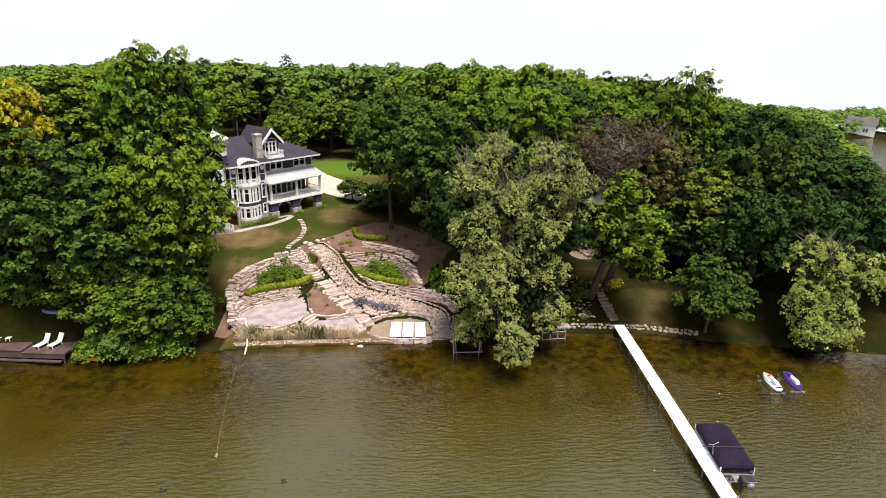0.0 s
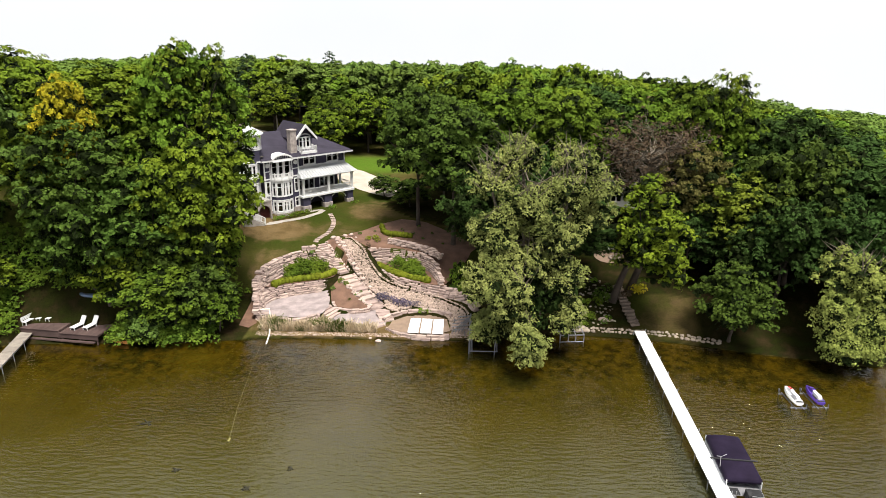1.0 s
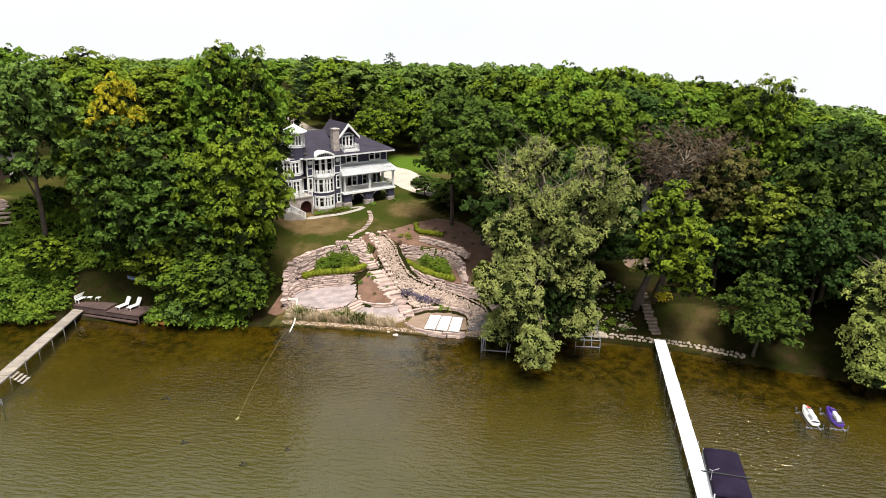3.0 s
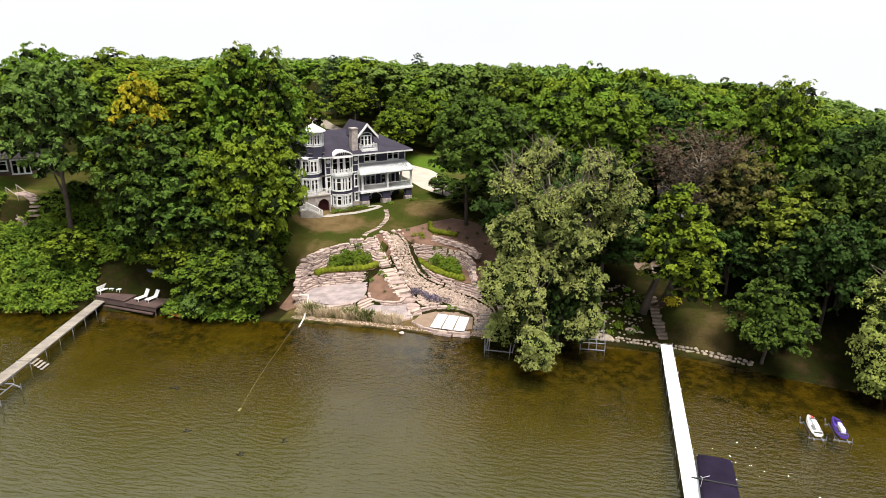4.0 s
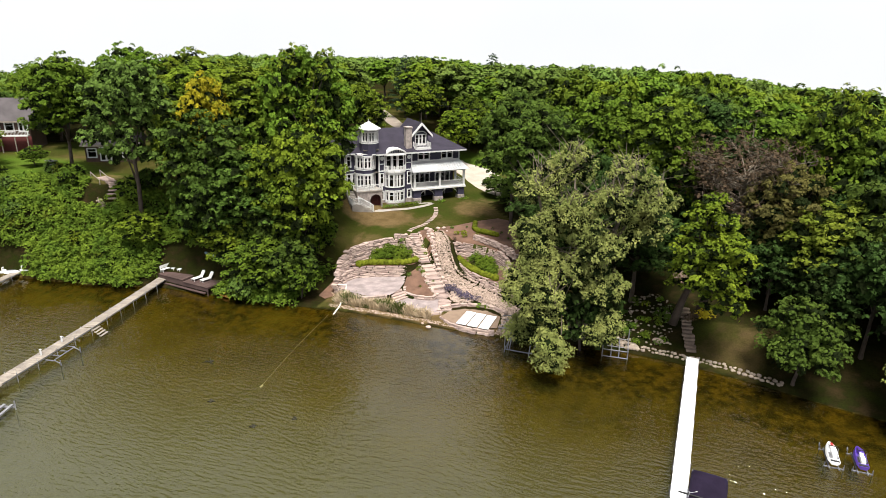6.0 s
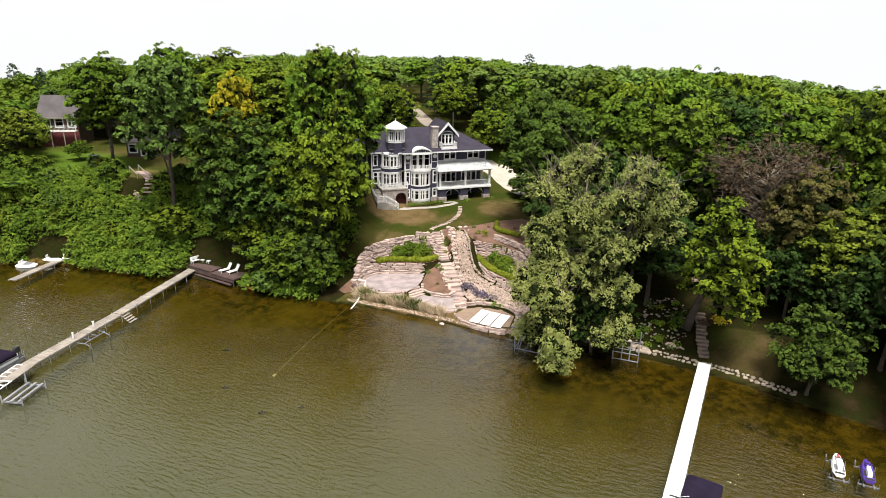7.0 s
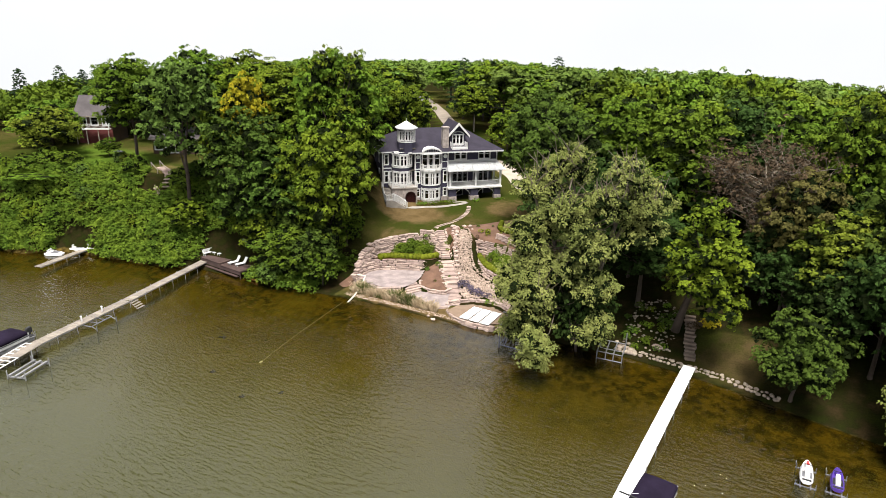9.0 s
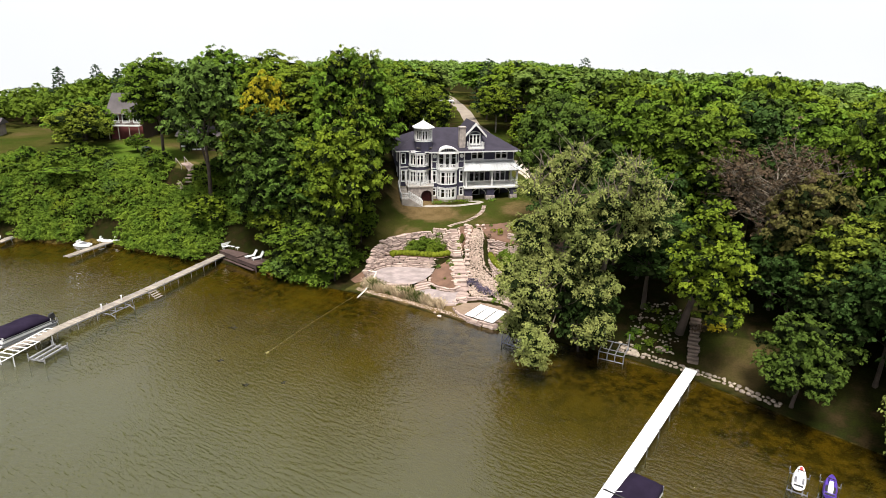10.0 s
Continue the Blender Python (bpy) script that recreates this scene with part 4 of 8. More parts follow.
# ---- two leaning trunks under one light green crown ----
rng = np.random.default_rng(41)
t = thing("tree", (18.6, 68.5, gz(18.6, 68.5)), "two leaning trunks under one bright green crown", "tree", NEAR)
org = Vector((18.6, 68.5, gz(18.6, 68.5)))
lobes = []
for (cx, cy), radius, low, high, count in (((1.0, -2.6), 2.3, 9.2, 15.6, 18), ((2.0, -3.6), 3.2, 6.0, 12.6, 26), ((3.2, -4.2), 2.2, 3.6, 8.4, 14), ((-0.2, -3.4), 1.8, 5.2, 9.6, 10)):
    lobes += [((c[0] + cx, c[1] + cy, c[2]), r) for c, r in dome_lobes(rng, radius, low, high, count, 0.42)]
bm = bmesh.new()
tube(bm, [Vector((17.4, 68.3, 2.6)) - org, Vector((18.0, 67.9, 5.5)) - org, Vector((19.0, 67.0, 9.5)) - org, Vector((19.8, 66.0, 14)) - org], [0.5, 0.36, 0.28, 0.1], 9)
tube(bm, [Vector((19.7, 70.6, 3.0)) - org, Vector((20.4, 70.2, 6.0)) - org, Vector((21.2, 69.0, 10)) - org, Vector((21.4, 67.5, 14)) - org], [0.5, 0.38, 0.28, 0.1], 9)
for c, _ in lobes[::4]:
    tube(bm, [Vector((19.4, 66.6, 11)) - org, Vector(c)], [0.12, 0.04], 5)
part("trunk", bm, BARK, t, smooth=True)
part("crown", card_mesh("crown", leaf_cards(rng, sprouts(rng, lobes, 0.5, 1.5), 60, 0.32, flat=0.7), LEAF_BRIGHT), LEAF_BRIGHT, t)
part("inner_crown", shade_core(rng, lobes), CROWN_SHADE, t)

# ---- a nearly bare brown tree ----
rng = np.random.default_rng(42)
x0, y0 = 22.6, 79.5
z0 = gz(x0, y0) - 0.9
t = thing("dead_tree", (x0, y0, z0), "nearly bare brown tree with a tangle of twigs", "tree", NEAR)
bm = bmesh.new()
tube(bm, [(0, 0, 0.4), (0.1, 0, 7), (0, 0.1, 13)], [0.36, 0.28, 0.18], 8)
twigs = []
for k in range(80):
    a, e = rng.random() * 6.28, 0.35 + 0.9 * rng.random()
    s = Vector((0, 0, 7.5 + 6 * rng.random()))
    m = s + Vector((math.cos(a) * 3.4, math.sin(a) * 3.4, 1.2 * e + 0.6))
    q = s + Vector((math.cos(a + 0.3) * 5.8 * (0.7 + 0.5 * rng.random()), math.sin(a + 0.3) * 5.8, 3.6 * e))
    tube(bm, [s, m, q], [0.1, 0.06, 0.02], 5)
    for j in range(9):
        b = m.lerp(q, rng.random())
        w = b + Vector((rng.normal(), rng.normal(), rng.normal() * 0.8 + 0.6)) * 0.9
        tube(bm, [b, w], [0.028, 0.01], 3, False)
        twigs.append((tuple(w), 0.45))
part("trunk", bm, DEADWOOD, t)
part("crown", card_mesh("crown", leaf_cards(rng, twigs, 40, 0.3), LEAF_BROWN), LEAF_BROWN, t, "withered brown leaves")


# ---- conifers on the skyline ----
def conifer(x, y, top, radius, mat, label, seed, base=None):
    rng = np.random.default_rng(seed)
    z = gz(x, y) if base is None else base
    h = top - z
    t = thing("conifer", (x, y, z), label, "tree", "conifers on the skyline")
    part("trunk", tube(bmesh.new(), [(0, 0, -0.3), (0, 0, h * 0.97)], [0.22, 0.03], 7), BARK, t)
    lobes = []
    for k in range(int(h * 5)):
        f = (k + rng.random()) / (h * 5)
        a, r = k * 2.4, radius * (1 - f) ** 0.55 * (0.6 + 0.4 * rng.random())
        lobes.append(((math.cos(a) * r, math.sin(a) * r, h * (0.12 + 0.87 * f)), 0.45 + 0.5 * (1 - f)))
    part("crown", card_mesh("crown", leaf_cards(rng, lobes, 60, 0.42, droop=0.5, flat=0.5), mat), mat, t)


for k, (x, y, top, r, m) in enumerate(((-108, 78, 24.0, 2.6, NEEDLE), (-102, 84, 24.5, 2.6, NEEDLE_BLUE), (-122, 72, 24.0, 2.4, NEEDLE), (-117, 78, 24.5, 2.8, NEEDLE), (-96, 82, 22.5, 2.4, NEEDLE_BLUE), (-49.6, 136, 27.2, 4.4, NEEDLE), (-45, 141, 26.4, 4.0, NEEDLE),
                                       (-40.5, 171, 27.0, 4.2, NEEDLE))):
    conifer(x, y, top, r, m, "dark conifer standing above the wood", 60 + k)

for kid in KINDS.values():
    for o in (*kid.children_recursive, kid):
        bpy.data.objects.remove(o)

# ---- the house ----
SIDING = material("slate_blue_clapboard", (0.038, 0.035, 0.062), 0.75, spread=0.2, scale=0.7, fine=5, bump=0.01)
ROOFING = material("dark_asphalt_shingle", (0.026, 0.022, 0.036), 0.9, spread=0.3, scale=0.6, fine=7, bump=0.02)
WHITE = material("white_paint", (0.60, 0.60, 0.60), 0.5, spread=0.08, scale=0.8, fine=6)
METAL_ROOF = material("white_standing_seam_metal", (0.60, 0.61, 0.63), 0.35, spread=0.08, scale=0.5, fine=4)
ASHLAR = material("tan_grey_ashlar", (0.33, 0.285, 0.265), 0.85, spread=0.35, scale=2.2, fine=7, bump=0.02)
DOOR_RED = material("dark_red_door", (0.060, 0.012, 0.012), 0.5, spread=0.2, scale=1, fine=6)
ROOM = material("dim_room", (0.09, 0.08, 0.07), 0.9, spread=0.3, scale=0.5, fine=3)
PAVE = material("grey_paving", (0.28, 0.255, 0.23), 0.9, spread=0.25, scale=1.2, fine=10, bump=0.01)
BOARD = material("weathered_grey_board", (0.24, 0.21, 0.18), 0.85, spread=0.3, scale=0.9, fine=8, per_object=0.3)

PANE = bpy.data.materials.new("window_glass")
PANE.use_nodes = True
pn, pl = PANE.node_tree.nodes, PANE.node_tree.links
pn.remove(pn["Principled BSDF"])
pt, pg, pf, pm = (pn.new("ShaderNode" + k) for k in ("BsdfTransparent", "BsdfGlossy", "Fresnel", "MixShader"))
pt.inputs["Color"].default_value, pg.inputs["Roughness"].default_value, pf.inputs["IOR"].default_value = (0.55, 0.58, 0.6, 1), 0.03, 1.6
pl.new(pf.outputs[0], pm.inputs["Fac"])
pl.new(pt.outputs[0], pm.inputs[1])
pl.new(pg.outputs[0], pm.inputs[2])
pl.new(pm.outputs[0], pn["Material Output"].inputs["Surface"])


def facing(p, q):
    """The frame of a wall whose outer foot runs from p to q: x along it, y inwards, z up."""
    a = math.atan2(q[1] - p[1], q[0] - p[0])
    return Matrix.Translation((p[0], p[1], 0)) @ Matrix.Rotation(a, 4, "Z"), math.hypot(q[0] - p[0], q[1] - p[1])


def wall(parent, name, p, q, z0, z1, holes=(), mat=None, thick=0.25):
    """A wall with its openings cut through."""
    m, length = facing(p, q)
    us = sorted({0, length, *[h[0] for h in holes], *[h[1] for h in holes]})
    zs = sorted({z0, z1, *[h[2] for h in holes], *[h[3] for h in holes]})
    bm = bmesh.new()
    for a, b in zip(us, us[1:]):
        for c, d in zip(zs, zs[1:]):
            if not any(h[0] - 1e-6 <= a and b <= h[1] + 1e-6 and h[2] - 1e-6 <= c and d <= h[3] + 1e-6 for h in holes):
                box(bm, (a, 0, c), (b, thick, d))
    bmesh.ops.remove_doubles(bm, verts=bm.verts, dist=1e-5)
    ob = part(name, bm, mat or SIDING, parent)
    ob.matrix_basis = m
    return ob


def framed(u0, u1, z0, z1, w, y0, y1):
    """A rectangular frame of width w outside an opening, from y0 to y1."""
    bm = bmesh.new()
    loops = [[bm.verts.new((u, y, z)) for u, z in ((u0 - e, z0 - e), (u1 + e, z0 - e), (u1 + e, z1 + e), (u0 - e, z1 + e))] for y, e in ((y0, w), (y0, 0), (y1, 0), (y1, w))]
    for a, b in zip(loops, loops[1:] + loops[:1]):
        for k in range(4):
            bm.faces.new((a[k], a[(k + 1) % 4], b[(k + 1) % 4], b[k]))
    return bm


def window(parent, p, q, s0, s1, z0, z1, cols=1, rows=2, name="window", bar=0.13):
    """A white casing round an opening; its mullions, sashes, glazing bars and panes are set back in it."""
    m, _ = facing(p, q)
    ob = part(name, framed(s0, s1, z0, z1, 0.13, -0.06, 0.0), WHITE, parent)
    ob.matrix_basis = m
    w, h = (s1 - s0) / cols, z1 - z0
    for k in range(1, cols):
        c = s0 + k * w
        part("mullion", boxes(((c - bar / 2, 0.0, z0), (c + bar / 2, 0.14, z1))), WHITE, ob)
    for k in range(cols):
        a = s0 + k * w + (bar / 2 if k else 0)
        b = s0 + (k + 1) * w - (bar / 2 if k < cols - 1 else 0)
        part("sash", framed(a + 0.06, b - 0.06, z0 + 0.06, z1 - 0.06, 0.06, 0.004, 0.12), WHITE, ob)
        if rows > 1:
            part("glazing_bar", boxes(((a + 0.06, 0.01, z0 + h * 0.66 - 0.035), (b - 0.06, 0.11, z0 + h * 0.66 + 0.035))), WHITE, ob)
        g = part("pane", boxes(((a + 0.05, 0.06, z0 + 0.05), (b - 0.05, 0.075, z1 - 0.05))), PANE, ob)
        g.visible_shadow = False
    return ob


def railing(parent, pts, z, h=0.95, gap=0.16, posts=True):
    """White posts, rails and balusters along a line."""
    for p, q in zip(pts, pts[1:]):
        m, length = facing(p, q)
        top = part("railing", boxes(((0, -0.04, z + h - 0.08), (length, 0.04, z + h))), WHITE, parent)
        top.matrix_basis = m
        part("bottom_rail", boxes(((0, -0.03, z + 0.08), (length, 0.03, z + 0.14))), WHITE, top)
        bm = bmesh.new()
        for s in np.arange(gap / 2, length, gap):
            box(bm, (s - 0.016, -0.016, z + 0.14), (s + 0.016, 0.016, z + h - 0.08))
        tagged(part("baluster", bm, WHITE, top), kind="stuff")
        if posts:
            for s in (0, length):
                part("post", boxes(((s - 0.08, -0.08, z), (s + 0.08, 0.08, z + h + 0.1))), WHITE, top)


def trim(parent, *pairs, name="trim"):
    for a, b in pairs:
        part(name, boxes((a, b)), WHITE, parent)


HM = Matrix.Translation((-29.5, 86.8, 5.7)) @ Matrix.Rotation(radians(48), 4, "Z") @ Matrix.Diagonal((0.97, 1, 1, 1))
house = thing("house", HM, "large three-storey slate-blue house with white trim and a turret", "house")

# middle part with the bow
MID = [(0.28, 0.82, 0.9, 2.2), (5.05, 5.6, 0.9, 2.2), (0.28, 0.82, 3.2, 5.1), (5.05, 5.6, 3.2, 5.1), (1.3, 4.3, 5.6, 8.05), (1.25, 4.35, 0.2, 5.2)]
wall(house, "wall", (0, 0), (5.8, 0), 0, 8.3, MID)
for a, b, c, d in MID[:4]:
    window(house, (0, 0), (5.8, 0), a, b, c, d)
window(house, (0, 0), (5.8, 0), 1.3, 4.3, 5.6, 8.05, 3, 2, bar=0.3)
bow = [(2.8 - 1.68 * math.cos(math.pi * k / 5), -1.15 * math.sin(math.pi * k / 5)) for k in range(6)]
for p, q in zip(bow, bow[1:]):
    _, w = facing(p, q)
    hole = [(0.14, w - 0.14, 0.75, 2.15), (0.14, w - 0.14, 3.05, 5.0)]
    wall(house, "bay_wall", p, q, 0.45, 5.35, hole, thick=0.16)
    for a, b, c, d in hole:
        window(house, p, q, a, b, c, d, 1 if w < 1.0 else 2)
    m, w = facing(p, q)
    part("bay_base", boxes(((-0.04, -0.06, -0.4), (w + 0.04, 0.2, 0.45))), ASHLAR, house).matrix_basis = m
    for z in (0.45, 2.32, 2.95, 5.12):
        part("bay_band", boxes(((-0.02, -0.05, z), (w + 0.02, 0.0, z + 0.14))), WHITE, house).matrix_basis = m
bm = bmesh.new()
lo = [bm.verts.new((2.8 + (x - 2.8) * 1.12, y * 1.15, 5.3)) for x, y in bow]
hi = [bm.verts.new((2.8 + (x - 2.8) * 1.12, y * 1.15, 5.5)) for x, y in bow]
bm.faces.new(lo[::-1])
bm.faces.new(hi)
for k in range(6):
    bm.faces.new((lo[k], lo[(k + 1) % 6], hi[(k + 1) % 6], hi[k]))
part("balcony", bm, WHITE, house)
railing(house, [(2.8 + (x - 2.8) * 1.1, y * 1.1) for x, y in bow], 5.5, 0.85, 0.14)
# eyebrow gable over the bow
bm = bmesh.new()
arc = [(2.8 - 1.8 * math.cos(math.pi * k / 14), 8.15 + 0.95 * math.sin(math.pi * k / 14)) for k in range(15)]
arc2 = [(2.8 - 1.55 * math.cos(math.pi * k / 14), 8.15 + 0.74 * math.sin(math.pi * k / 14)) for k in range(15)]
rows = [[bm.verts.new((u, y, z)) for u, z in line] for y, line in ((-0.75, arc), (-0.75, arc2), (2.5, arc2), (2.5, arc))]
for a, b in zip(rows, rows[1:] + rows[:1]):
    for k in range(14):
        bm.faces.new((a[k], a[k + 1], b[k + 1], b[k]))
part("eyebrow_roof", bm, WHITE, house)
bm = bmesh.new()
bm.faces.new([bm.verts.new((u, -0.5, z)) for u, z in arc2])
bmesh.ops.solidify(bm, geom=bm.faces[:], thickness=0.1)
part("fanlight", bm, SIDING, house)
bm = bmesh.new()
for k in range(1, 10):
    u = 2.8 - 1.55 + 3.1 * k / 10
    box(bm, (u - 0.03, -0.58, 8.15), (u + 0.03, -0.5, 8.15 + 0.74 * math.sqrt(max(0, 1 - ((u - 2.8) / 1.55) ** 2))))
box(bm, (1.1, -0.8, 8.02), (4.5, -0.02, 8.16))
part("fanlight_bars", bm, WHITE, house)
for u in (0.56, 5.3):
    bm = bmesh.new()
    tube(bm, [(u, -0.002, 7.55), (u, -0.09, 7.55)], 0.33, 20)
    part("medallion", bm, WHITE, house)
trim(house, ((-0.06, -0.07, 0), (0.16, -0.002, 8.1)), name="corner_board")
trim(house, ((5.68, -0.07, 0), (5.86, -0.002, 8.1)), name="corner_board")
for u in (0.92, 4.62):
    trim(house, ((u, -0.06, 5.5), (u + 0.14, -0.002, 8.1)), name="corner_board")
trim(house, ((0.16, -0.05, 5.45), (0.92, -0.002, 5.63)), ((4.76, -0.05, 5.45), (5.68, -0.002, 5.63)), ((0.16, -0.05, 6.6), (0.92, -0.002, 6.72)), ((4.76, -0.05, 6.6), (5.68, -0.002, 6.72)), name="belt_course")
for u0, u1 in ((-0.05, 0.94), (4.66, 5.85)):
    part("plinth", boxes(((u0, -0.1, -0.5), (u1, -0.002, 0.8))), ASHLAR, house)

# the part behind the porches
UP = [(1.5, 3.5, 6.82, 8.02), (5.8, 7.8, 6.82, 8.02)]
wall(house, "wall", (5.8, 0.8), (14.9, 0.8), 5.2, 8.3, UP)
for a, b, c, d in UP:
    window(house, (5.8, 0.8), (14.9, 0.8), a, b, c, d, 2)
LOWER = [(0.8 + 0.95 * k, 1.6 + 0.95 * k, 2.5, 4.7) for k in range(4)] + [(5.6 + 0.95 * k, 6.4 + 0.95 * k, 2.5, 4.7) for k in range(3)] + [(2.2, 3.6, 0.1, 1.9), (6.0, 7.4, 0.1, 1.9)]
wall(house, "wall", (5.8, 2.8), (14.9, 2.8), -0.3, 5.2, LOWER)
for a, b, c, d in LOWER:
    window(house, (5.8, 2.8), (14.9, 2.8), a, b, c, d, 1, 2 if c > 1 else 1)
wall(house, "wall", (14.9, 0.8), (14.9, 12), 5.2, 8.3, [(2, 3, 6.4, 8), (6, 7, 6.4, 8)])
wall(house, "wall", (14.9, 2.8), (14.9, 12), -0.3, 5.2, [(2, 3, 3, 4.8), (6, 7, 3, 4.8)])
for z in (6.4, 3):
    for s in (2, 6):
        window(house, (14.9, 0.8 if z > 5 else 2.8), (14.9, 12), s, s + 1, z, z + 1.6 if z > 5 else 4.8)
wall(house, "wall", (14.9, 12), (-5.2, 12), -0.3, 8.3)
wall(house, "wall", (-5.2, 12), (-5.2, 1.6), -0.3, 8.3, [(2.0, 3.0, 6.2, 7.8), (7.0, 8.0, 6.2, 7.8), (7.0, 8.0, 3.2, 5.0)])
for s, z in ((2.0, 6.2), (7.0, 6.2), (7.0, 3.2)):
    window(house, (-5.2, 12), (-5.2, 1.6), s, s + 1, z, z + 1.6 if z > 5 else 5.0)
LEFT = [(0.35, 0.95, 6.2, 7.8), (0.35, 0.95, 3.2, 5.0), (1.25, 1.75, 3.2, 5.0)]
wall(house, "wall", (-5.2, 1.6), (0, 1.6), -0.3, 8.3, LEFT)
for a, b, c, d in LEFT:
    window(house, (-5.2, 1.6), (0, 1.6), a, b, c, d)
wall(house, "wall", (0, 1.6), (0, 0.25), 0, 8.3)
part("ceiling", boxes(((-4.9, 1.9, 8.1), (14.6, 11.7, 8.2)), ((0.3, 0.3, 8.1), (5.5, 1.9, 8.2)), ((5.9, 1.1, 5.3), (14.6, 11.7, 5.4)), ((-4.9, 1.9, 5.3), (5.5, 11.7, 5.4)), ((-4.9, 3.1, 2.3), (14.6, 11.7, 2.4)), ((-4.9, 3.1, -0.1), (14.6, 11.7, 0.0)), ((-4.9, 6.0, 0), (14.6, 6.2, 8.1))), ROOM, house, "dim inner floors")
trim(house, ((5.86, 0.72, 6.5), (14.9, 0.798, 6.68)), name="belt_course")
trim(house, ((14.78, 0.72, 5.2), (14.96, 0.798, 8.1)), name="corner_board")
trim(house, ((-5.26, 1.52, 0), (-5.08, 1.598, 8.1)), name="corner_board")
trim(house, ((-5.2, 1.54, 5.5), (-3.6, 1.598, 5.66)), name="belt_course")

# main hip roof with its cornice
EU0, EU1, EV0, EV1 = -5.9, 15.6, -0.7, 12.7
bm = bmesh.new()
lo = [bm.verts.new(p) for p in ((EU0, 1.0, 8.42), (-0.6, 1.0, 8.42), (-0.6, EV0, 8.42), (EU1, EV0, 8.42), (EU1, EV1, 8.42), (EU0, EV1, 8.42))]
r0, r1 = bm.verts.new((-0.2, 6.2, 11.4)), bm.verts.new((9.9, 6.0, 11.4))
k0 = bm.verts.new((1.2, 3.6, 9.97))
for f in ((lo[0], lo[1], k0, r0), (lo[1], lo[2], k0), (lo[2], lo[3], r1, r0, k0), (lo[3], lo[4], r1), (lo[4], lo[5], r0, r1), (lo[5], lo[0], r0)):
    bm.faces.new(f)
bm.faces.new(lo[::-1])
part("roof", bm, ROOFING, house)
bm = boxes(((EU0, 1.02, 8.16), (-0.62, EV1 - 0.02, 8.41)), ((-0.58, EV0 + 0.02, 8.16), (EU1 - 0.02, EV1 - 0.02, 8.41)))
part("cornice", bm, WHITE, house)

# chimney
part("chimney", boxes(((4.95, 0.4, 7.8), (6.0, 1.4, 12.05)), ((4.88, 0.33, 12.05), (6.07, 1.47, 12.25)), bevel=0.02), ASHLAR, house)

# dormer with its balcony
DU, DV = 7.8, 1.1
wall(house, "dormer_wall", (DU - 1.35, DV), (DU + 1.35, DV), 8.45, 10.85, [(0.45, 2.25, 9.2, 10.8)])
window(house, (DU - 1.35, DV), (DU + 1.35, DV), 0.45, 2.25, 9.2, 10.8, 3)
bm = bmesh.new()
bm.faces.new([bm.verts.new(p) for p in ((DU - 1.35, DV, 10.85), (DU + 1.35, DV, 10.85), (DU, DV, 12.4))])
bmesh.ops.solidify(bm, geom=bm.faces[:], thickness=0.1)
part("dormer_gable", bm, SIDING, house)
bm = bmesh.new()
ar = [(DU - 0.95 * math.cos(math.pi * k / 12), 10.78 + 0.5 * math.sin(math.pi * k / 12)) for k in range(13)]
f = [bm.verts.new((u, DV - 0.16, z)) for u, z in ar]
g = [bm.verts.new((DU + (u - DU) * 1.16, DV - 0.16, 10.78 + (z - 10.78) * 1.35)) for u, z in ar]
for k in range(12):
    bm.faces.new((f[k], f[k + 1], g[k + 1], g[k]))
bmesh.ops.solidify(bm, geom=bm.faces[:], thickness=0.08)
part("dormer_arch", bm, WHITE, house)
bm = bmesh.new()
for s_ in (-1, 1):
    e, t2 = [(DU + s_ * 1.85, z) for z in (10.5, 10.7)], [(DU, z) for z in (12.6, 12.82)]
    vs = [bm.verts.new((u, y, z)) for y in (DV - 0.5, 7.0) for u, z in (e[0], e[1], t2[1], t2[0])]
    for q in ((0, 1, 2, 3), (7, 6, 5, 4), (0, 4, 5, 1), (1, 5, 6, 2), (2, 6, 7, 3), (3, 7, 4, 0)):
        bm.faces.new([vs[i] for i in q])
part("dormer_roof", bm, ROOFING, house)
bm = bmesh.new()
for s_ in (-1, 1):
    vs = [bm.verts.new((u, y, z)) for y in (DV - 0.62, DV - 0.44) for u, z in ((DU + s_ * 1.95, 10.4), (DU + s_ * 1.95, 10.8), (DU, 12.85), (DU, 12.4))]
    for q in ((0, 1, 2, 3), (7, 6, 5, 4), (0, 4, 5, 1), (1, 5, 6, 2), (2, 6, 7, 3), (3, 7, 4, 0)):
        bm.faces.new([vs[i] for i in q])
part("bargeboard", bm, WHITE, house)
part("dormer_deck", boxes(((DU - 1.4, -0.2, 8.43), (DU + 1.4, DV, 8.9))), WHITE, house)
railing(house, [(DU - 1.3, DV - 0.1), (DU - 1.3, -0.1), (DU + 1.3, -0.1), (DU + 1.3, DV - 0.1)], 8.9, 0.75, 0.14)
for u in (DU - 1.3, DU + 1.2):
    wall(house, "dormer_wall", (u, DV + 0.26), (u + 0.01, 6.0), 8.4, 10.6, thick=0.12)

# porch: deck, posts, roof
part("porch_deck", boxes(((5.6, -1.1, 2.12), (15.4, 2.79, 2.45)), bevel=0.03), WHITE, house)
for u in (6.0, 10.6, 15.1):
    part("porch_post", boxes(((u - 0.15, -0.95, 2.45), (u + 0.15, -0.65, 5.0)), ((u - 0.2, -1.0, 4.85), (u + 0.2, -0.6, 5.05))), WHITE, house)
for u in (15.1,):
    part("porch_post", boxes(((u - 0.15, 2.3, 2.45), (u + 0.15, 2.6, 5.0))), WHITE, house)
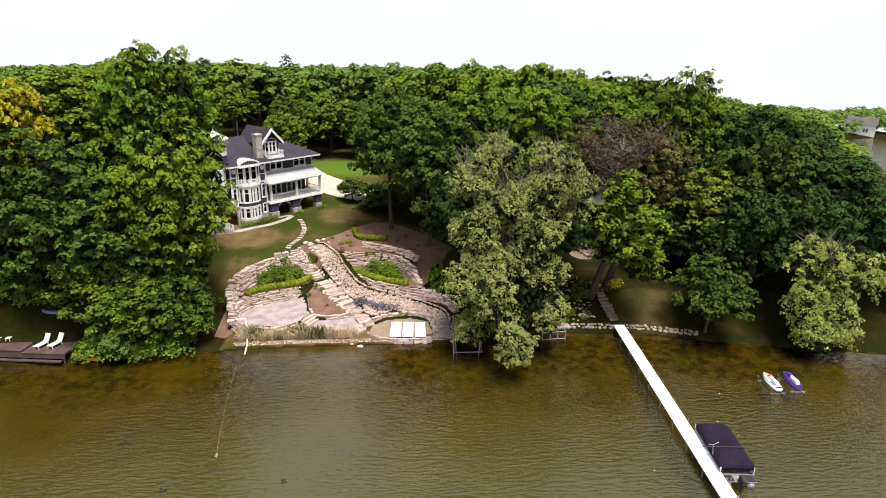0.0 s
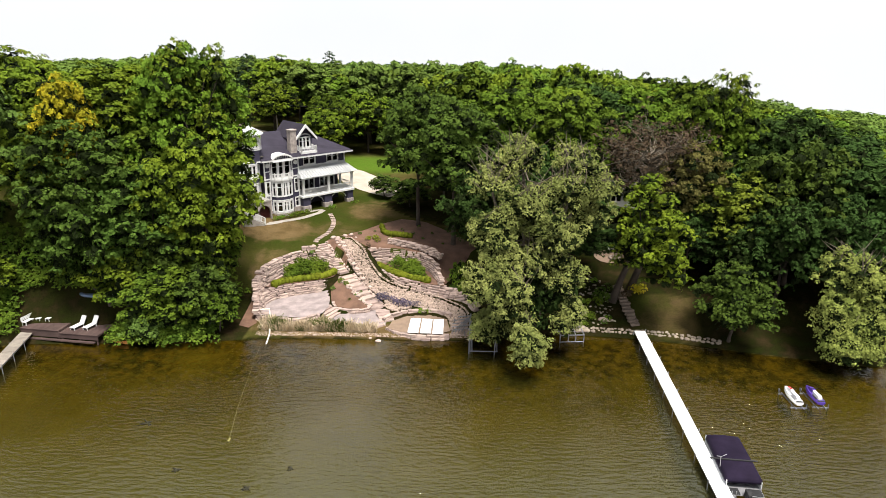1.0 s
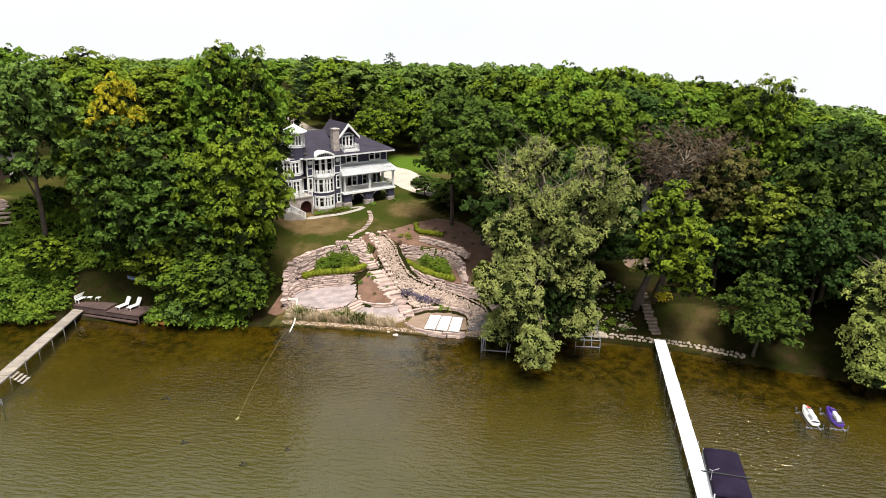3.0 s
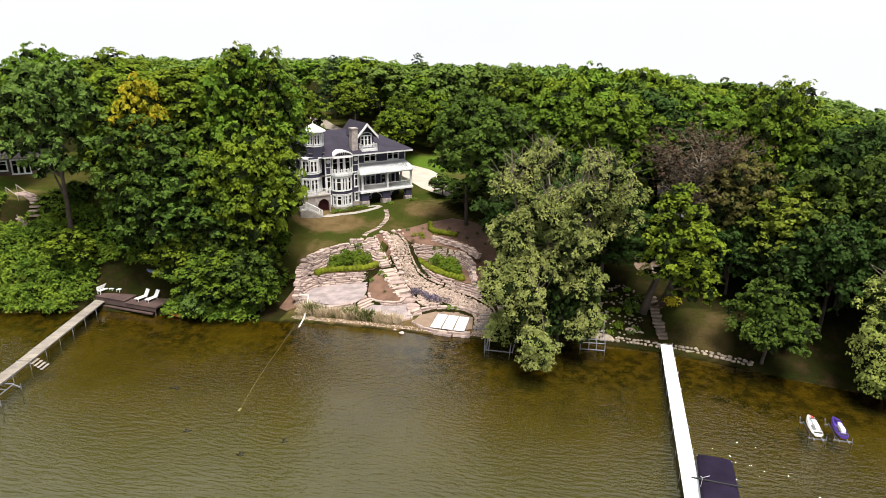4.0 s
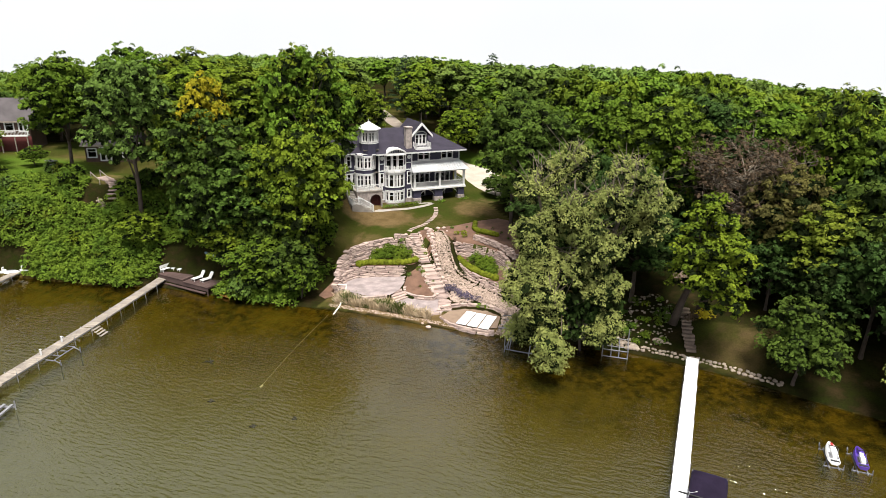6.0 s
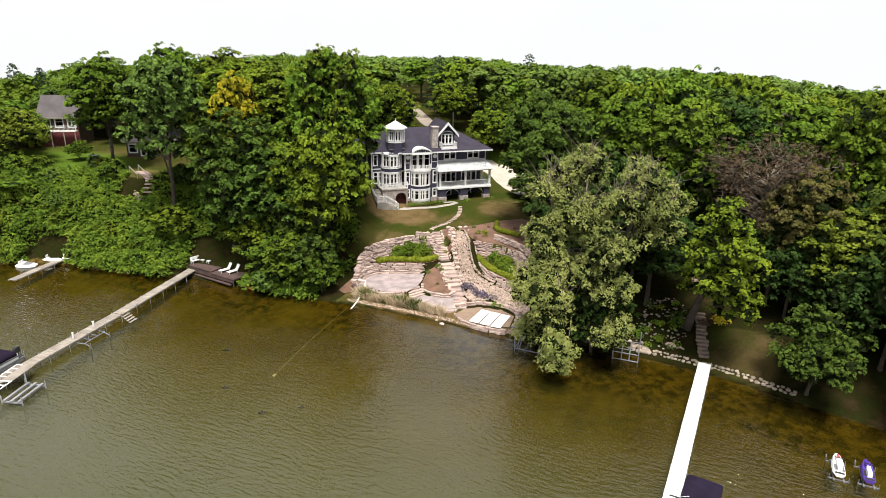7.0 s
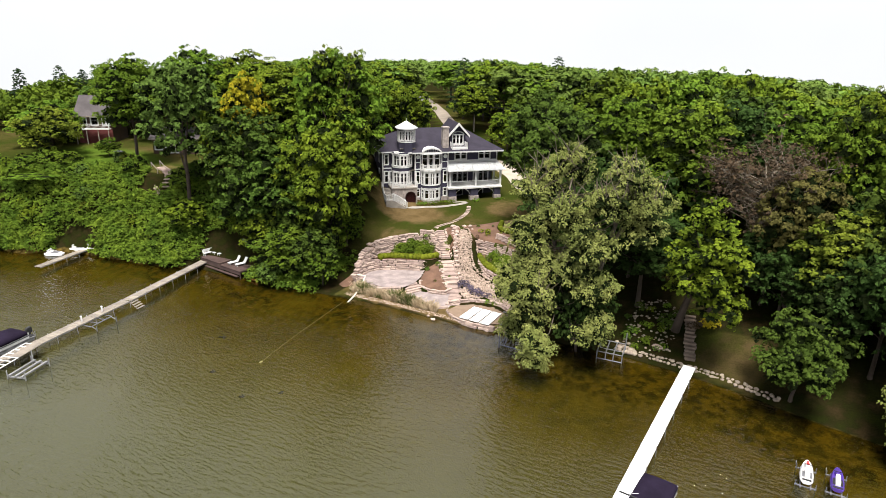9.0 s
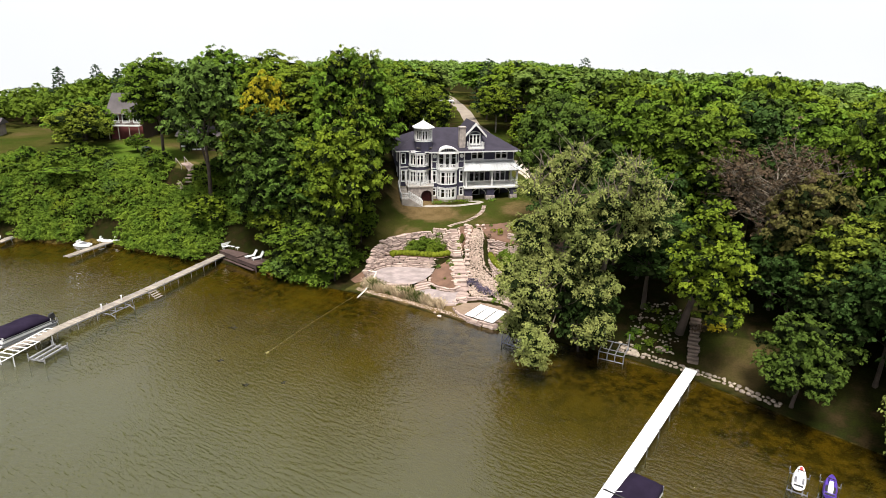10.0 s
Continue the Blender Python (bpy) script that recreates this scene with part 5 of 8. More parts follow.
railing(house, [(6.0, -0.8), (10.6, -0.8), (15.1, -0.8), (15.1, 2.4)], 2.47, 0.95, 0.19)
part("porch_beam", boxes(((5.75, -1.0, 5.0), (15.4, -0.6, 5.22)), ((15.0, -0.6, 5.0), (15.4, 2.8, 5.22))), WHITE, house)
bm = bmesh.new()
a = [bm.verts.new(p) for p in ((5.4, -1.5, 5.24), (15.9, -1.5, 5.24), (15.9, 2.8, 5.24), (14.9, 2.8, 6.5), (14.9, 0.78, 6.5), (5.9, 0.78, 6.5), (5.4, 0.2, 5.24))]
for f in ((0, 1, 4, 5), (1, 2, 3, 4), (6, 0, 5)):
    bm.faces.new([a[i] for i in f])
bmesh.ops.solidify(bm, geom=bm.faces[:], thickness=-0.12)
part("porch_roof", bm, METAL_ROOF, house)
bm = bmesh.new()
for u in np.arange(6.0, 14.9, 0.5):
    s = [bm.verts.new(p) for p in ((u - 0.02, -1.5, 5.3), (u + 0.02, -1.5, 5.3), (u + 0.02, 0.76, 6.54), (u - 0.02, 0.76, 6.54), (u - 0.02, -1.5, 5.37), (u + 0.02, -1.5, 5.37), (u + 0.02, 0.76, 6.61), (u - 0.02, 0.76, 6.61))]
    for q in ((0, 3, 2, 1), (4, 5, 6, 7), (0, 1, 5, 4), (1, 2, 6, 5), (2, 3, 7, 6), (3, 0, 4, 7)):
        bm.faces.new([s[i] for i in q])
part("roof_seams", bm, METAL_ROOF, house)
for u0, u1 in ((5.8, 7.1), (9.7, 11.1), (14.1, 15.2)):
    part("pier_base", boxes(((u0 - 0.08, -1.0, -0.5), (u1 + 0.08, 0.0, 0.85)), bevel=0.04), ASHLAR, house)
    part("pier", boxes(((u0, -0.92, 0.85), (u1, -0.08, 2.0))), SIDING, house)
    for u, s in ((u0, -1), (u1, 1)):
        if 6 < u < 15:
            bm = bmesh.new()
            tube(bm, [(u, -0.5, 1.1), (u + s * 0.25, -0.5, 1.55), (u + s * 0.85, -0.5, 1.93)], 0.07, 6)
            part("bracket", bm, WHITE, house)
part("terrace_floor", boxes(((5.4, -1.6, -0.4), (15.6, 2.8, 0.02))), PAVE, house)

# turret
TC, TR = (-1.2, 1.2), 1.5
BC, BR = (-2.0, 1.2), 1.75


def eight(c, r):
    return [(c[0] + r * math.cos(radians(22.5 + 45 * k)), c[1] + r * math.sin(radians(22.5 + 45 * k))) for k in range(8)]


def turret_storey(corners, sides, z0, z1, levels, bands):
    """Walls, windows and white bands round a storey of the turret."""
    for k in sides:
        p, q = corners[k], corners[(k + 1) % 8]
        m, w = facing(p, q)
        holes = [(0.16, w - 0.16, a, b) for a, b in levels]
        wall(house, "turret_wall", p, q, z0, z1, holes, thick=0.15)
        for a, b, c, d in holes:
            window(house, p, q, a, b, c, d, 2)
        for z in bands:
            part("turret_band", boxes(((-0.03, -0.06, z), (w + 0.03, 0.0, z + 0.16))), WHITE, house).matrix_basis = m


oct_ = eight(TC, TR)
turret_storey(oct_, range(8), 8.0, 12.15, [(10.3, 11.7)], (9.95, 11.9))
turret_storey(eight(BC, BR), range(3, 8), 2.6, 8.4, [(6.25, 7.85), (3.25, 5.05)], (5.9, 8.02, 5.2, 2.9))
part("turret_sill", boxes(((BC[0] - 1.5, BC[1] - 1.5, 8.2), (BC[0] + 1.5, BC[1] + 1.5, 8.38))), WHITE, house)
part("turret_floor", boxes(((TC[0] - 1.3, TC[1] - 1.3, 8.9), (TC[0] + 1.3, TC[1] + 1.3, 9.0)), ((TC[0] - 1.3, TC[1] - 1.3, 5.3), (TC[0] + 1.3, TC[1] + 1.3, 5.4))), ROOM, house)
bm = bmesh.new()
ring = [bm.verts.new((TC[0] + (x - TC[0]) * 1.28, TC[1] + (y - TC[1]) * 1.4, 12.12)) for x, y in oct_]
ring2 = [bm.verts.new((TC[0] + (x - TC[0]) * 1.28, TC[1] + (y - TC[1]) * 1.4, 12.26)) for x, y in oct_]
apex = bm.verts.new((*TC, 13.3))
bm.faces.new(ring[::-1])
for k in range(8):
    bm.faces.new((ring[k], ring[(k + 1) % 8], ring2[(k + 1) % 8], ring2[k]))
    bm.faces.new((ring2[k], ring2[(k + 1) % 8], apex))
part("turret_roof", bm, METAL_ROOF, house)
part("finial", tube(bmesh.new(), [(*TC, 13.2), (*TC, 13.65)], [0.06, 0.02], 8), WHITE, house)

# stone terrace with an arched door, and its stair
bm = bmesh.new()
AX, AR = -1.05, 0.95
rim = [(AX - AR, 0.0)] + [(AX - AR * math.cos(math.pi * k / 12), 1.25 + AR * math.sin(math.pi * k / 12)) for k in range(13)] + [(AX + AR, 0.0)]
outer = [(-4.2, 0.0), (-4.2, 2.7), (0.1, 2.7), (0.1, 0.0)]
fv = [bm.verts.new((u, -1.4, z)) for u, z in rim]
ov = [bm.verts.new((u, -1.4, z)) for u, z in outer]
bm.faces.new([ov[0], ov[1]] + fv[7::-1])
bm.faces.new([ov[2], ov[3]] + fv[:6:-1])
bm.faces.new([ov[1], ov[2], fv[7]])
bm.normal_update()
bmesh.ops.solidify(bm, geom=bm.faces[:], thickness=-0.4)
part("arch_wall", bm, ASHLAR, house)
part("terrace_wall", boxes(((-4.2, -1.0, -0.5), (-2.05, 1.55, 2.6)), ((-0.06, -1.0, 0), (0.1, 0.0, 2.6)), ((-2.05, 0.3, 0.0), (-0.06, 0.5, 2.6))), ASHLAR, house)
bm = bmesh.new()
bm.faces.new([bm.verts.new((u, -0.98, z)) for u, z in rim])
bmesh.ops.solidify(bm, geom=bm.faces[:], thickness=0.08)
for k in range(5):
    u = AX - 0.8 + 0.4 * k
    box(bm, (u - 0.015, -1.02, 0.0), (u + 0.015, -0.985, 1.8))
part("arched_door", bm, DOOR_RED, house, "dark red arched double door")
part("terrace_slab", boxes(((-4.3, -1.5, 2.7), (0.15, 1.55, 2.88)), bevel=0.03), PAVE, house)
railing(house, [(-4.2, 1.4), (-4.2, 0.4)], 2.88, 0.95, 0.15)
railing(house, [(-4.2, -1.4), (-2.1, -1.4), (0.05, -1.4)], 2.88, 0.95, 0.15)
for k in range(8):
    part("step", boxes(((-5.6, 0.4 - 0.3 * (k + 1), -0.4), (-4.22, 0.4 - 0.3 * k, 2.7 - 0.17 * (k + 1)))), PAVE, house)
part("landing", boxes(((-5.6, -3.2, -0.4), (-4.22, -2.0, 1.3))), PAVE, house)
for k in range(7):
    part("step", boxes(((-4.22 + 0.3 * k, -3.2, -0.4), (-4.22 + 0.3 * (k + 1), -2.0, 1.3 - 0.18 * (k + 1)))), PAVE, house)


def slope_rail(parent, a, b, h=0.9):
    """A railing that follows a stair from a to b."""
    a, b = Vector(a), Vector(b)
    up = Vector((0, 0, h))
    part("top_rail", tube(bmesh.new(), [a + up, b + up], 0.05, 6), WHITE, parent)
    part("bottom_rail", tube(bmesh.new(), [a + up / 6, b + up / 6], 0.035, 6), WHITE, parent)
    n = int((b - a).length / 0.2)
    for k in range(n + 1):
        p = a.lerp(b, k / n)
        w = 0.07 if k in (0, n) else 0.025
        part("newel" if k in (0, n) else "baluster", boxes((p - Vector((w, w, 0.1)), p + Vector((w, w, h)))), WHITE, parent)


slope_rail(house, (-5.6, 0.4, 2.7), (-5.6, -2.0, 1.35))
slope_rail(house, (-5.6, -2.0, 1.35), (-5.6, -3.2, 1.35))
slope_rail(house, (-5.6, -3.2, 1.35), (-4.2, -3.2, 1.35))
slope_rail(house, (-4.2, -3.2, 1.35), (-2.1, -3.2, 0.1))
slope_rail(house, (-4.2, -2.0, 1.35), (-2.1, -2.0, 0.1))


def hp(u, v, z=0.0):
    return HM @ Vector((u, v, z))


# paved walk along the front, path of stepping slabs, beds by the wall
def draped(name, outline, rise, mat, step=0.6, kind="structure", label="", category="", z=None):
    """A sheet that follows the ground inside an outline."""
    poly = [tuple(map(float, p)) for p in outline]
    xs, ys = [p[0] for p in poly], [p[1] for p in poly]
    gx_, gy_ = np.meshgrid(np.arange(min(xs) + step / 2, max(xs), step), np.arange(min(ys) + step / 2, max(ys), step))
    keep = inside(poly, gx_, gy_)
    pts = [Vector(p) for p in poly] + [Vector((a, b)) for a, b in zip(gx_[keep], gy_[keep])]
    from mathutils.geometry import delaunay_2d_cdt
    v, _, f, *_ = delaunay_2d_cdt(pts, [(i, (i + 1) % len(poly)) for i in range(len(poly))], [], 1, 1e-4)
    co = np.array([(p.x, p.y) for p in v])
    h = (ground(co[:, 0], co[:, 1]) if z is None else np.full(len(co), z)) + rise
    return tagged(part(name, mesh_of(name, np.column_stack([co, h]), f, mat, True), mat), label, category, kind=kind)


def strip(points, width, step=0.5):
    """The outline of a path of some width along a line."""
    c = curve_through(points, step)
    t = np.gradient(c, axis=0)
    t /= np.linalg.norm(t, axis=1)[:, None]
    n = np.stack([-t[:, 1], t[:, 0]], -1) * width / 2
    return [tuple(p) for p in c + n] + [tuple(p) for p in (c - n)[::-1]]


draped("walk", strip([tuple(hp(u, v)[:2]) for u, v in ((-2.2, -2.5), (1.0, -2.9), (4.5, -3.2), (7.0, -2.8), (8.7, -1.9))], 0.85), 0.05, PAVE, 0.4, label="pale paved walk along the front of the house", category="walk")
draped("driveway", strip([(-12.0, 103.5), (-15.5, 105.5), (-19.5, 110), (-24, 115), (-31, 119)], 7.0), 0.08, DRIVE, 1.5, label="pale gravel driveway beside the house", category="driveway")
draped("road", strip([(-33, 116), (-45.3, 124.6), (-61.4, 144.3), (-78.5, 163.3), (-90, 175)], 3.2), 0.1, LANE, 2.0, label="pale gravel lane climbing through the grass", category="road")

# ---- stone garden ----
rng = np.random.default_rng(70)


def rough_block(seed):
    """A squared stone of unit size with chipped edges."""
    r = np.random.default_rng(seed)
    bm = box(bmesh.new(), (-0.5, -0.5, -0.5), (0.5, 0.5, 0.5))
    for v in bm.verts:
        v.co += Vector(r.normal(size=3) * 0.055)
    bmesh.ops.bevel(bm, geom=bm.edges[:], offset=0.055, segments=1, affect="EDGES")
    me = bpy.data.meshes.new("block")
    bm.to_mesh(me)
    bm.free()
    me.materials.append(STONE)
    return me


def boulder(seed, mat):
    """A rounded stone of unit size."""
    r = np.random.default_rng(seed)
    bm = bmesh.new()
    bmesh.ops.create_icosphere(bm, subdivisions=2, radius=0.5)
    for v in bm.verts:
        n = noise.noise(v.co * 2.2 + Vector((seed * 3.1, 0, 0)))
        v.co *= 1 + 0.28 * n
        v.co.z *= 0.85
    me = bpy.data.meshes.new("boulder")
    bm.to_mesh(me)
    bm.free()
    me.materials.append(mat)
    me.polygons.foreach_set("use_smooth", [True] * len(me.polygons))
    return me


BLOCKS = [rough_block(k) for k in range(9)]
BOULDERS = [boulder(k, FIELD) for k in range(6)]
PALE_BOULDERS = [boulder(k + 10, STONE) for k in range(6)]


def piece(name, me, parent, m):
    ob = new(name, me)
    ob.parent = parent
    ob.matrix_basis = m
    return ob


def stone_wall(label, line, course=0.23, depth=0.55, batter=0.09, seed=0):
    """A dry-laid wall of squared stones; line holds x, y, foot and top; uphill lies to its left."""
    r = np.random.default_rng(seed)
    c = curve_through(line, 0.1)
    t = np.gradient(c[:, :2], axis=0)
    t /= np.linalg.norm(t, axis=1)[:, None]
    w = thing("stone_wall", (c[0, 0], c[0, 1], c[0, 2]), label, "wall", "garden walls", kind="structure")
    o = Vector(c[0, :3])
    most = int(np.ceil(((c[:, 3] - c[:, 2]) / course).max()))
    for k in range(most):
        i = -int(r.integers(0, 6))
        while i < len(c) - 2:
            n = int(r.integers(4, 12))
            j = min(i + n, len(c) - 1)
            a = max(i, 0)
            if j - a < 2:
                i = j + 1
                continue
            mid = (a + j) // 2
            z = c[mid, 2] + (k + 0.5) * course
            if z - course * 0.15 < c[mid, 3]:
                up = np.array([-t[mid, 1], t[mid, 0]])
                d = depth * (0.8 + 0.5 * r.random())
                p = c[mid, :2] + up * (d / 2 + batter * k - 0.16 * r.random())
                m = Matrix.Translation(Vector((*p, z)) - o) @ Matrix.Rotation(math.atan2(t[mid, 1], t[mid, 0]) + r.normal() * 0.05, 4, "Z") @ Matrix.Rotation(r.normal() * 0.025, 4, "X") @ Matrix.Diagonal(((j - a) * 0.1 * 0.93, d, course * (0.86 + 0.12 * r.random()), 1))
                piece("stone", BLOCKS[int(r.integers(0, 9))], w, m)
            i = j
    return w


DRY = "dry-laid wall of pale squared limestone round the garden terraces"
stone_wall(DRY, [(-22.34, 63.2, 0.5, 1.5), (-22.69, 65.2, 1.1, 2.9), (-23.13, 67.2, 1.6, 4.0), (-23.22, 69.2, 2.4, 4.45), (-22.69, 71.5, 2.5, 4.6), (-21.72, 73.7, 2.6, 4.6), (-20.22, 75.3, 2.6, 4.5), (-18.46, 75.7, 2.7, 4.3), (-17.32, 75.1, 2.8, 3.9)], seed=1)
stone_wall(DRY, [(-23.04, 65.4, 1.2, 1.9), (-22.34, 67.2, 1.2, 2.5), (-21.1, 68.5, 1.2, 2.65), (-19.34, 69.5, 1.2, 2.65), (-17.76, 70.4, 1.2, 2.65), (-16.62, 71.5, 1.2, 2.65), (-16, 73.0, 1.6, 2.65)], seed=2)
stone_wall(DRY, [(-13.4, 78.6, 3.6, 4.3), (-12.4, 76.5, 2.7, 3.1), (-10.9, 74.5, 1.9, 2.75), (-9.3, 73.0, 1.4, 2.65), (-7.3, 71.7, 1.15, 2.6), (-5.0, 70.9, 1.0, 2.55), (-2.5, 70.1, 0.9, 2.4), (0.2, 69.3, 0.8, 2.1), (1.6, 67.6, 0.7, 1.6)], seed=3, course=0.26, depth=0.65, batter=0.12)
stone_wall(DRY, [(-13.2, 78.3, 3.3, 4.4), (-11.7, 78.1, 2.7, 4.4), (-8.6, 77.9, 2.55, 4.4), (-6.2, 77.0, 2.55, 4.3), (-4.5, 75.4, 2.55, 4.0), (-3.5, 73.0, 2.55, 3.5), (-2.8, 71.0, 2.55, 3.1)], seed=4)
stone_wall("low wall of pale limestone blocks across the mulch slope", [(-10.6, 79.9, 4.72, 5.3), (-8.1, 79.0, 4.6, 5.2), (-5.5, 77.7, 4.5, 5.1), (-3.2, 75.7, 4.2, 4.9)], seed=5)
stone_wall("low stone edging along the water", [(-8.1, 62.7, 0.0, 0.6), (-6.5, 61.6, 0.0, 0.6), (-3.9, 61.2, 0.0, 0.55), (-0.9, 61.6, 0.0, 0.5)], seed=6, course=0.3, depth=0.4)
stone_wall("low curved stone edging of the gravel terrace", [(-8.5, 64.3, 0.5, 0.9), (-7.7, 65.4, 0.55, 1.0), (-5.8, 66.6, 0.6, 1.05), (-3.2, 67.0, 0.6, 1.05), (-1.1, 66.2, 0.5, 0.9)], seed=7, course=0.24, depth=0.4)
stone_wall("low curved stone edging of the gravel terrace", [(-15.4, 67.8, 1.0, 1.35), (-14.7, 66.6, 0.5, 0.95), (-12.6, 66.2, 0.5, 0.9), (-10.9, 66.7, 0.5, 0.9), (-10.4, 68.0, 0.6, 0.95)], seed=8, course=0.24, depth=0.35)
stone_wall("low stone edging along the water", [(-22.9, 63.2, 0.3, 1.2), (-20.4, 62.6, 0.35, 1.2), (-18.1, 62.4, 0.4, 1.2), (-15.7, 63.9, 0.5, 1.2)], seed=9, course=0.26, depth=0.5)
stone_wall("low stone edging along the water", [(-14.9, 63.7, 0.1, 0.5), (-12.9, 62.7, 0.1, 0.5), (-10.0, 62.6, 0.1, 0.5), (-8.2, 63.6, 0.1, 0.55)], seed=10, course=0.24, depth=0.45)
stone_wall("low wall of pale limestone blocks at the head of the stair", [(-21.3, 76.4, 4.35, 4.75), (-19.8, 76.9, 4.3, 4.75), (-18.6, 76.6, 4.0, 4.5)], seed=11, course=0.3, depth=0.5)


def stair_of_slabs(label, a, b, width, count, seed, mat_meshes, depth_factor=1.35):
    """Stone treads from a down to b."""
    r = np.random.default_rng(seed)
    a, b = Vector(a), Vector(b)
    run = (b - a) / count
    turn = math.atan2(run.y, run.x) - math.pi / 2
    s = thing("stone_stair", a, label, "stair", kind="structure")
    for k in range(count):
        p = run * (k + 0.5)
        m = Matrix.Translation(p + Vector((r.normal() * 0.05, r.normal() * 0.05, -0.14))) @ Matrix.Rotation(turn + r.normal() * 0.05, 4, "Z") @ Matrix.Diagonal((width * (0.9 + 0.2 * r.random()), run.to_2d().length * depth_factor, 0.3, 1))
        piece("tread", mat_meshes[k % len(mat_meshes)], s, m)
    return s


stair_of_slabs("flight of rough pale stone steps down through the garden", (-19.5, 79.0, 4.75), (-15.2, 74.0, 2.55), 1.1, 13, 3, BLOCKS, 0.95)
stair_of_slabs("wide pale flagstone steps beside the stone creek", (-14.9, 73.6, 2.45), (-9.9, 67.7, 0.75), 1.6, 8, 4, BLOCKS, 1.0)
stair_of_slabs("short flight of pale stone steps between two terraces", (-15.9, 65.9, 1.22), (-14.3, 65.2, 0.6), 2.4, 4, 5, BLOCKS)
stair_of_slabs("short flight of pale stone steps to the lower terrace", (-9.3, 67.0, 0.85), (-8.2, 64.6, 0.62), 1.6, 4, 6, BLOCKS)
OLD_TIMBER = material("old_brown_timber", (0.17, 0.13, 0.105), 0.9, spread=0.3, scale=1.2, fine=6, bump=0.02)
GREYSTEPS = [m.copy() for m in BLOCKS[:5]]
for m in GREYSTEPS:
    m.materials[0] = OLD_TIMBER
stair_of_slabs("weathered timber steps up the bank", (19.75, 65.8, 0.95), (18.3, 70.9, 3.75), 1.05, 12, 7, GREYSTEPS, 1.0)

# stepping slabs from the walk to the garden
path = curve_through([(-20.9, 89.9), (-20.0, 88.0), (-19.4, 85.4), (-19.5, 82.6), (-20.1, 80.3), (-20.2, 79.2)], 0.62)
walkway = thing("stepping_stone_path", (path[0][0], path[0][1], gz(*path[0])), "winding path of pale square stepping slabs in the lawn", "path", kind="structure")
for k in range(len(path)):
    q = path[min(k + 1, len(path) - 1)] - path[max(k - 1, 0)]
    z = gz(*path[k])
    piece("slab", BLOCKS[k % 9], walkway, Matrix.Translation((path[k][0] - path[0][0], path[k][1] - path[0][1], z - gz(*path[0]) + 0.0)) @ Matrix.Rotation(math.atan2(q[1], q[0]) + rng.normal() * 0.06, 4, "Z") @ Matrix.Diagonal((0.44, 0.66, 0.12, 1)))

draped("gravel_terrace", PATIO_A, 0.03, GRAVEL, 0.5, label="oval terrace of pale gravel", category="terrace", z=1.2)
draped("gravel_terrace", PATIO_B, 0.03, GRAVEL, 0.5, label="lower terrace of pale gravel", category="terrace", z=0.5)
SANDY = material("tan_sand", (0.2, 0.142, 0.104), 0.95, spread=0.25, scale=0.9, fine=14, bump=0.02)
draped("sand_pad", PAD, 0.03, SANDY, 0.5, label="small sandy pad at the water's edge", category="pad", z=0.6)
draped("bed_soil", BED_A, 0.03, MULCH, 0.5, label="soil of the raised planting bed", category="bed", z=2.6)
draped("bed_soil", BED_C, 0.03, MULCH, 0.5, label="soil of the raised planting bed", category="bed", z=2.55)
draped("mulch_bed", [(-16.2, 70.6), (-15.5, 72.6), (-14.8, 72.6), (-12.9, 70.9), (-11.1, 69.0), (-10.5, 67.4), (-12.5, 66.5), (-14.7, 66.9), (-15.5, 68.0)], 0.12, MULCH, 0.4, label="bed of brown bark mulch between the terraces", category="bed")
draped("mulch_bed", [(-17.5, 81.6), (-14.8, 83.8), (-12.5, 86.5), (-9.9, 88.6), (-6.3, 88.0), (-2.0, 84.5), (1.5, 80.0), (-0.5, 75.5), (-2.4, 72.5), (-3.4, 74.8), (-6, 77.6), (-9.4, 78.4), (-13.4, 78.8), (-15.6, 80.8)], 0.06, MULCH, 0.5,
       label="slope of brown bark mulch with young plants", category="bed")
draped("mulch_bed", [(-19.0, 79.6), (-17.4, 81.2), (-15.9, 79.0), (-14.6, 76.4), (-15.4, 75.0), (-17.4, 77.2)], 0.06, MULCH, 0.5, label="bare soil with rocks beside the stair", category="bed")
draped("dirt_bank", [(-24.45, 61.8), (-23.22, 61.4), (-22.69, 62.5), (-22.86, 65.5), (-23.57, 68.5), (-24.8, 72.0), (-26.03, 72.0), (-24.8, 67.0)], 0.05, MULCH, 0.5, label="bare brown bank beside the garden wall", category="bank")

# dry creek of river stones
ico = bmesh.new()
bmesh.ops.create_icosphere(ico, subdivisions=1, radius=1.0)
ICO_V, ICO_F = np.array([v.co[:] for v in ico.verts]), np.array([[v.index for v in f.verts] for f in ico.faces])
ico.free()


def stones_joined(name, pts, sizes, mat, label, category):
    vs, fs = [], []
    for k, (p, s) in enumerate(zip(pts, sizes)):
        w = ICO_V * (1 + 0.2 * rng.normal(size=(len(ICO_V), 1))) * np.array([1.25, 0.9, 0.65]) * s
        a = rng.random() * 6.28
        ca, sa = math.cos(a), math.sin(a)
        w = np.column_stack([w[:, 0] * ca - w[:, 1] * sa, w[:, 0] * sa + w[:, 1] * ca, w[:, 2]]) + p
        vs.append(w)
        fs.append(ICO_F + k * len(ICO_V))
    return tagged(part(name, mesh_of(name, np.concatenate(vs), np.concatenate(fs).tolist(), mat), mat), label, category, kind="stuff")


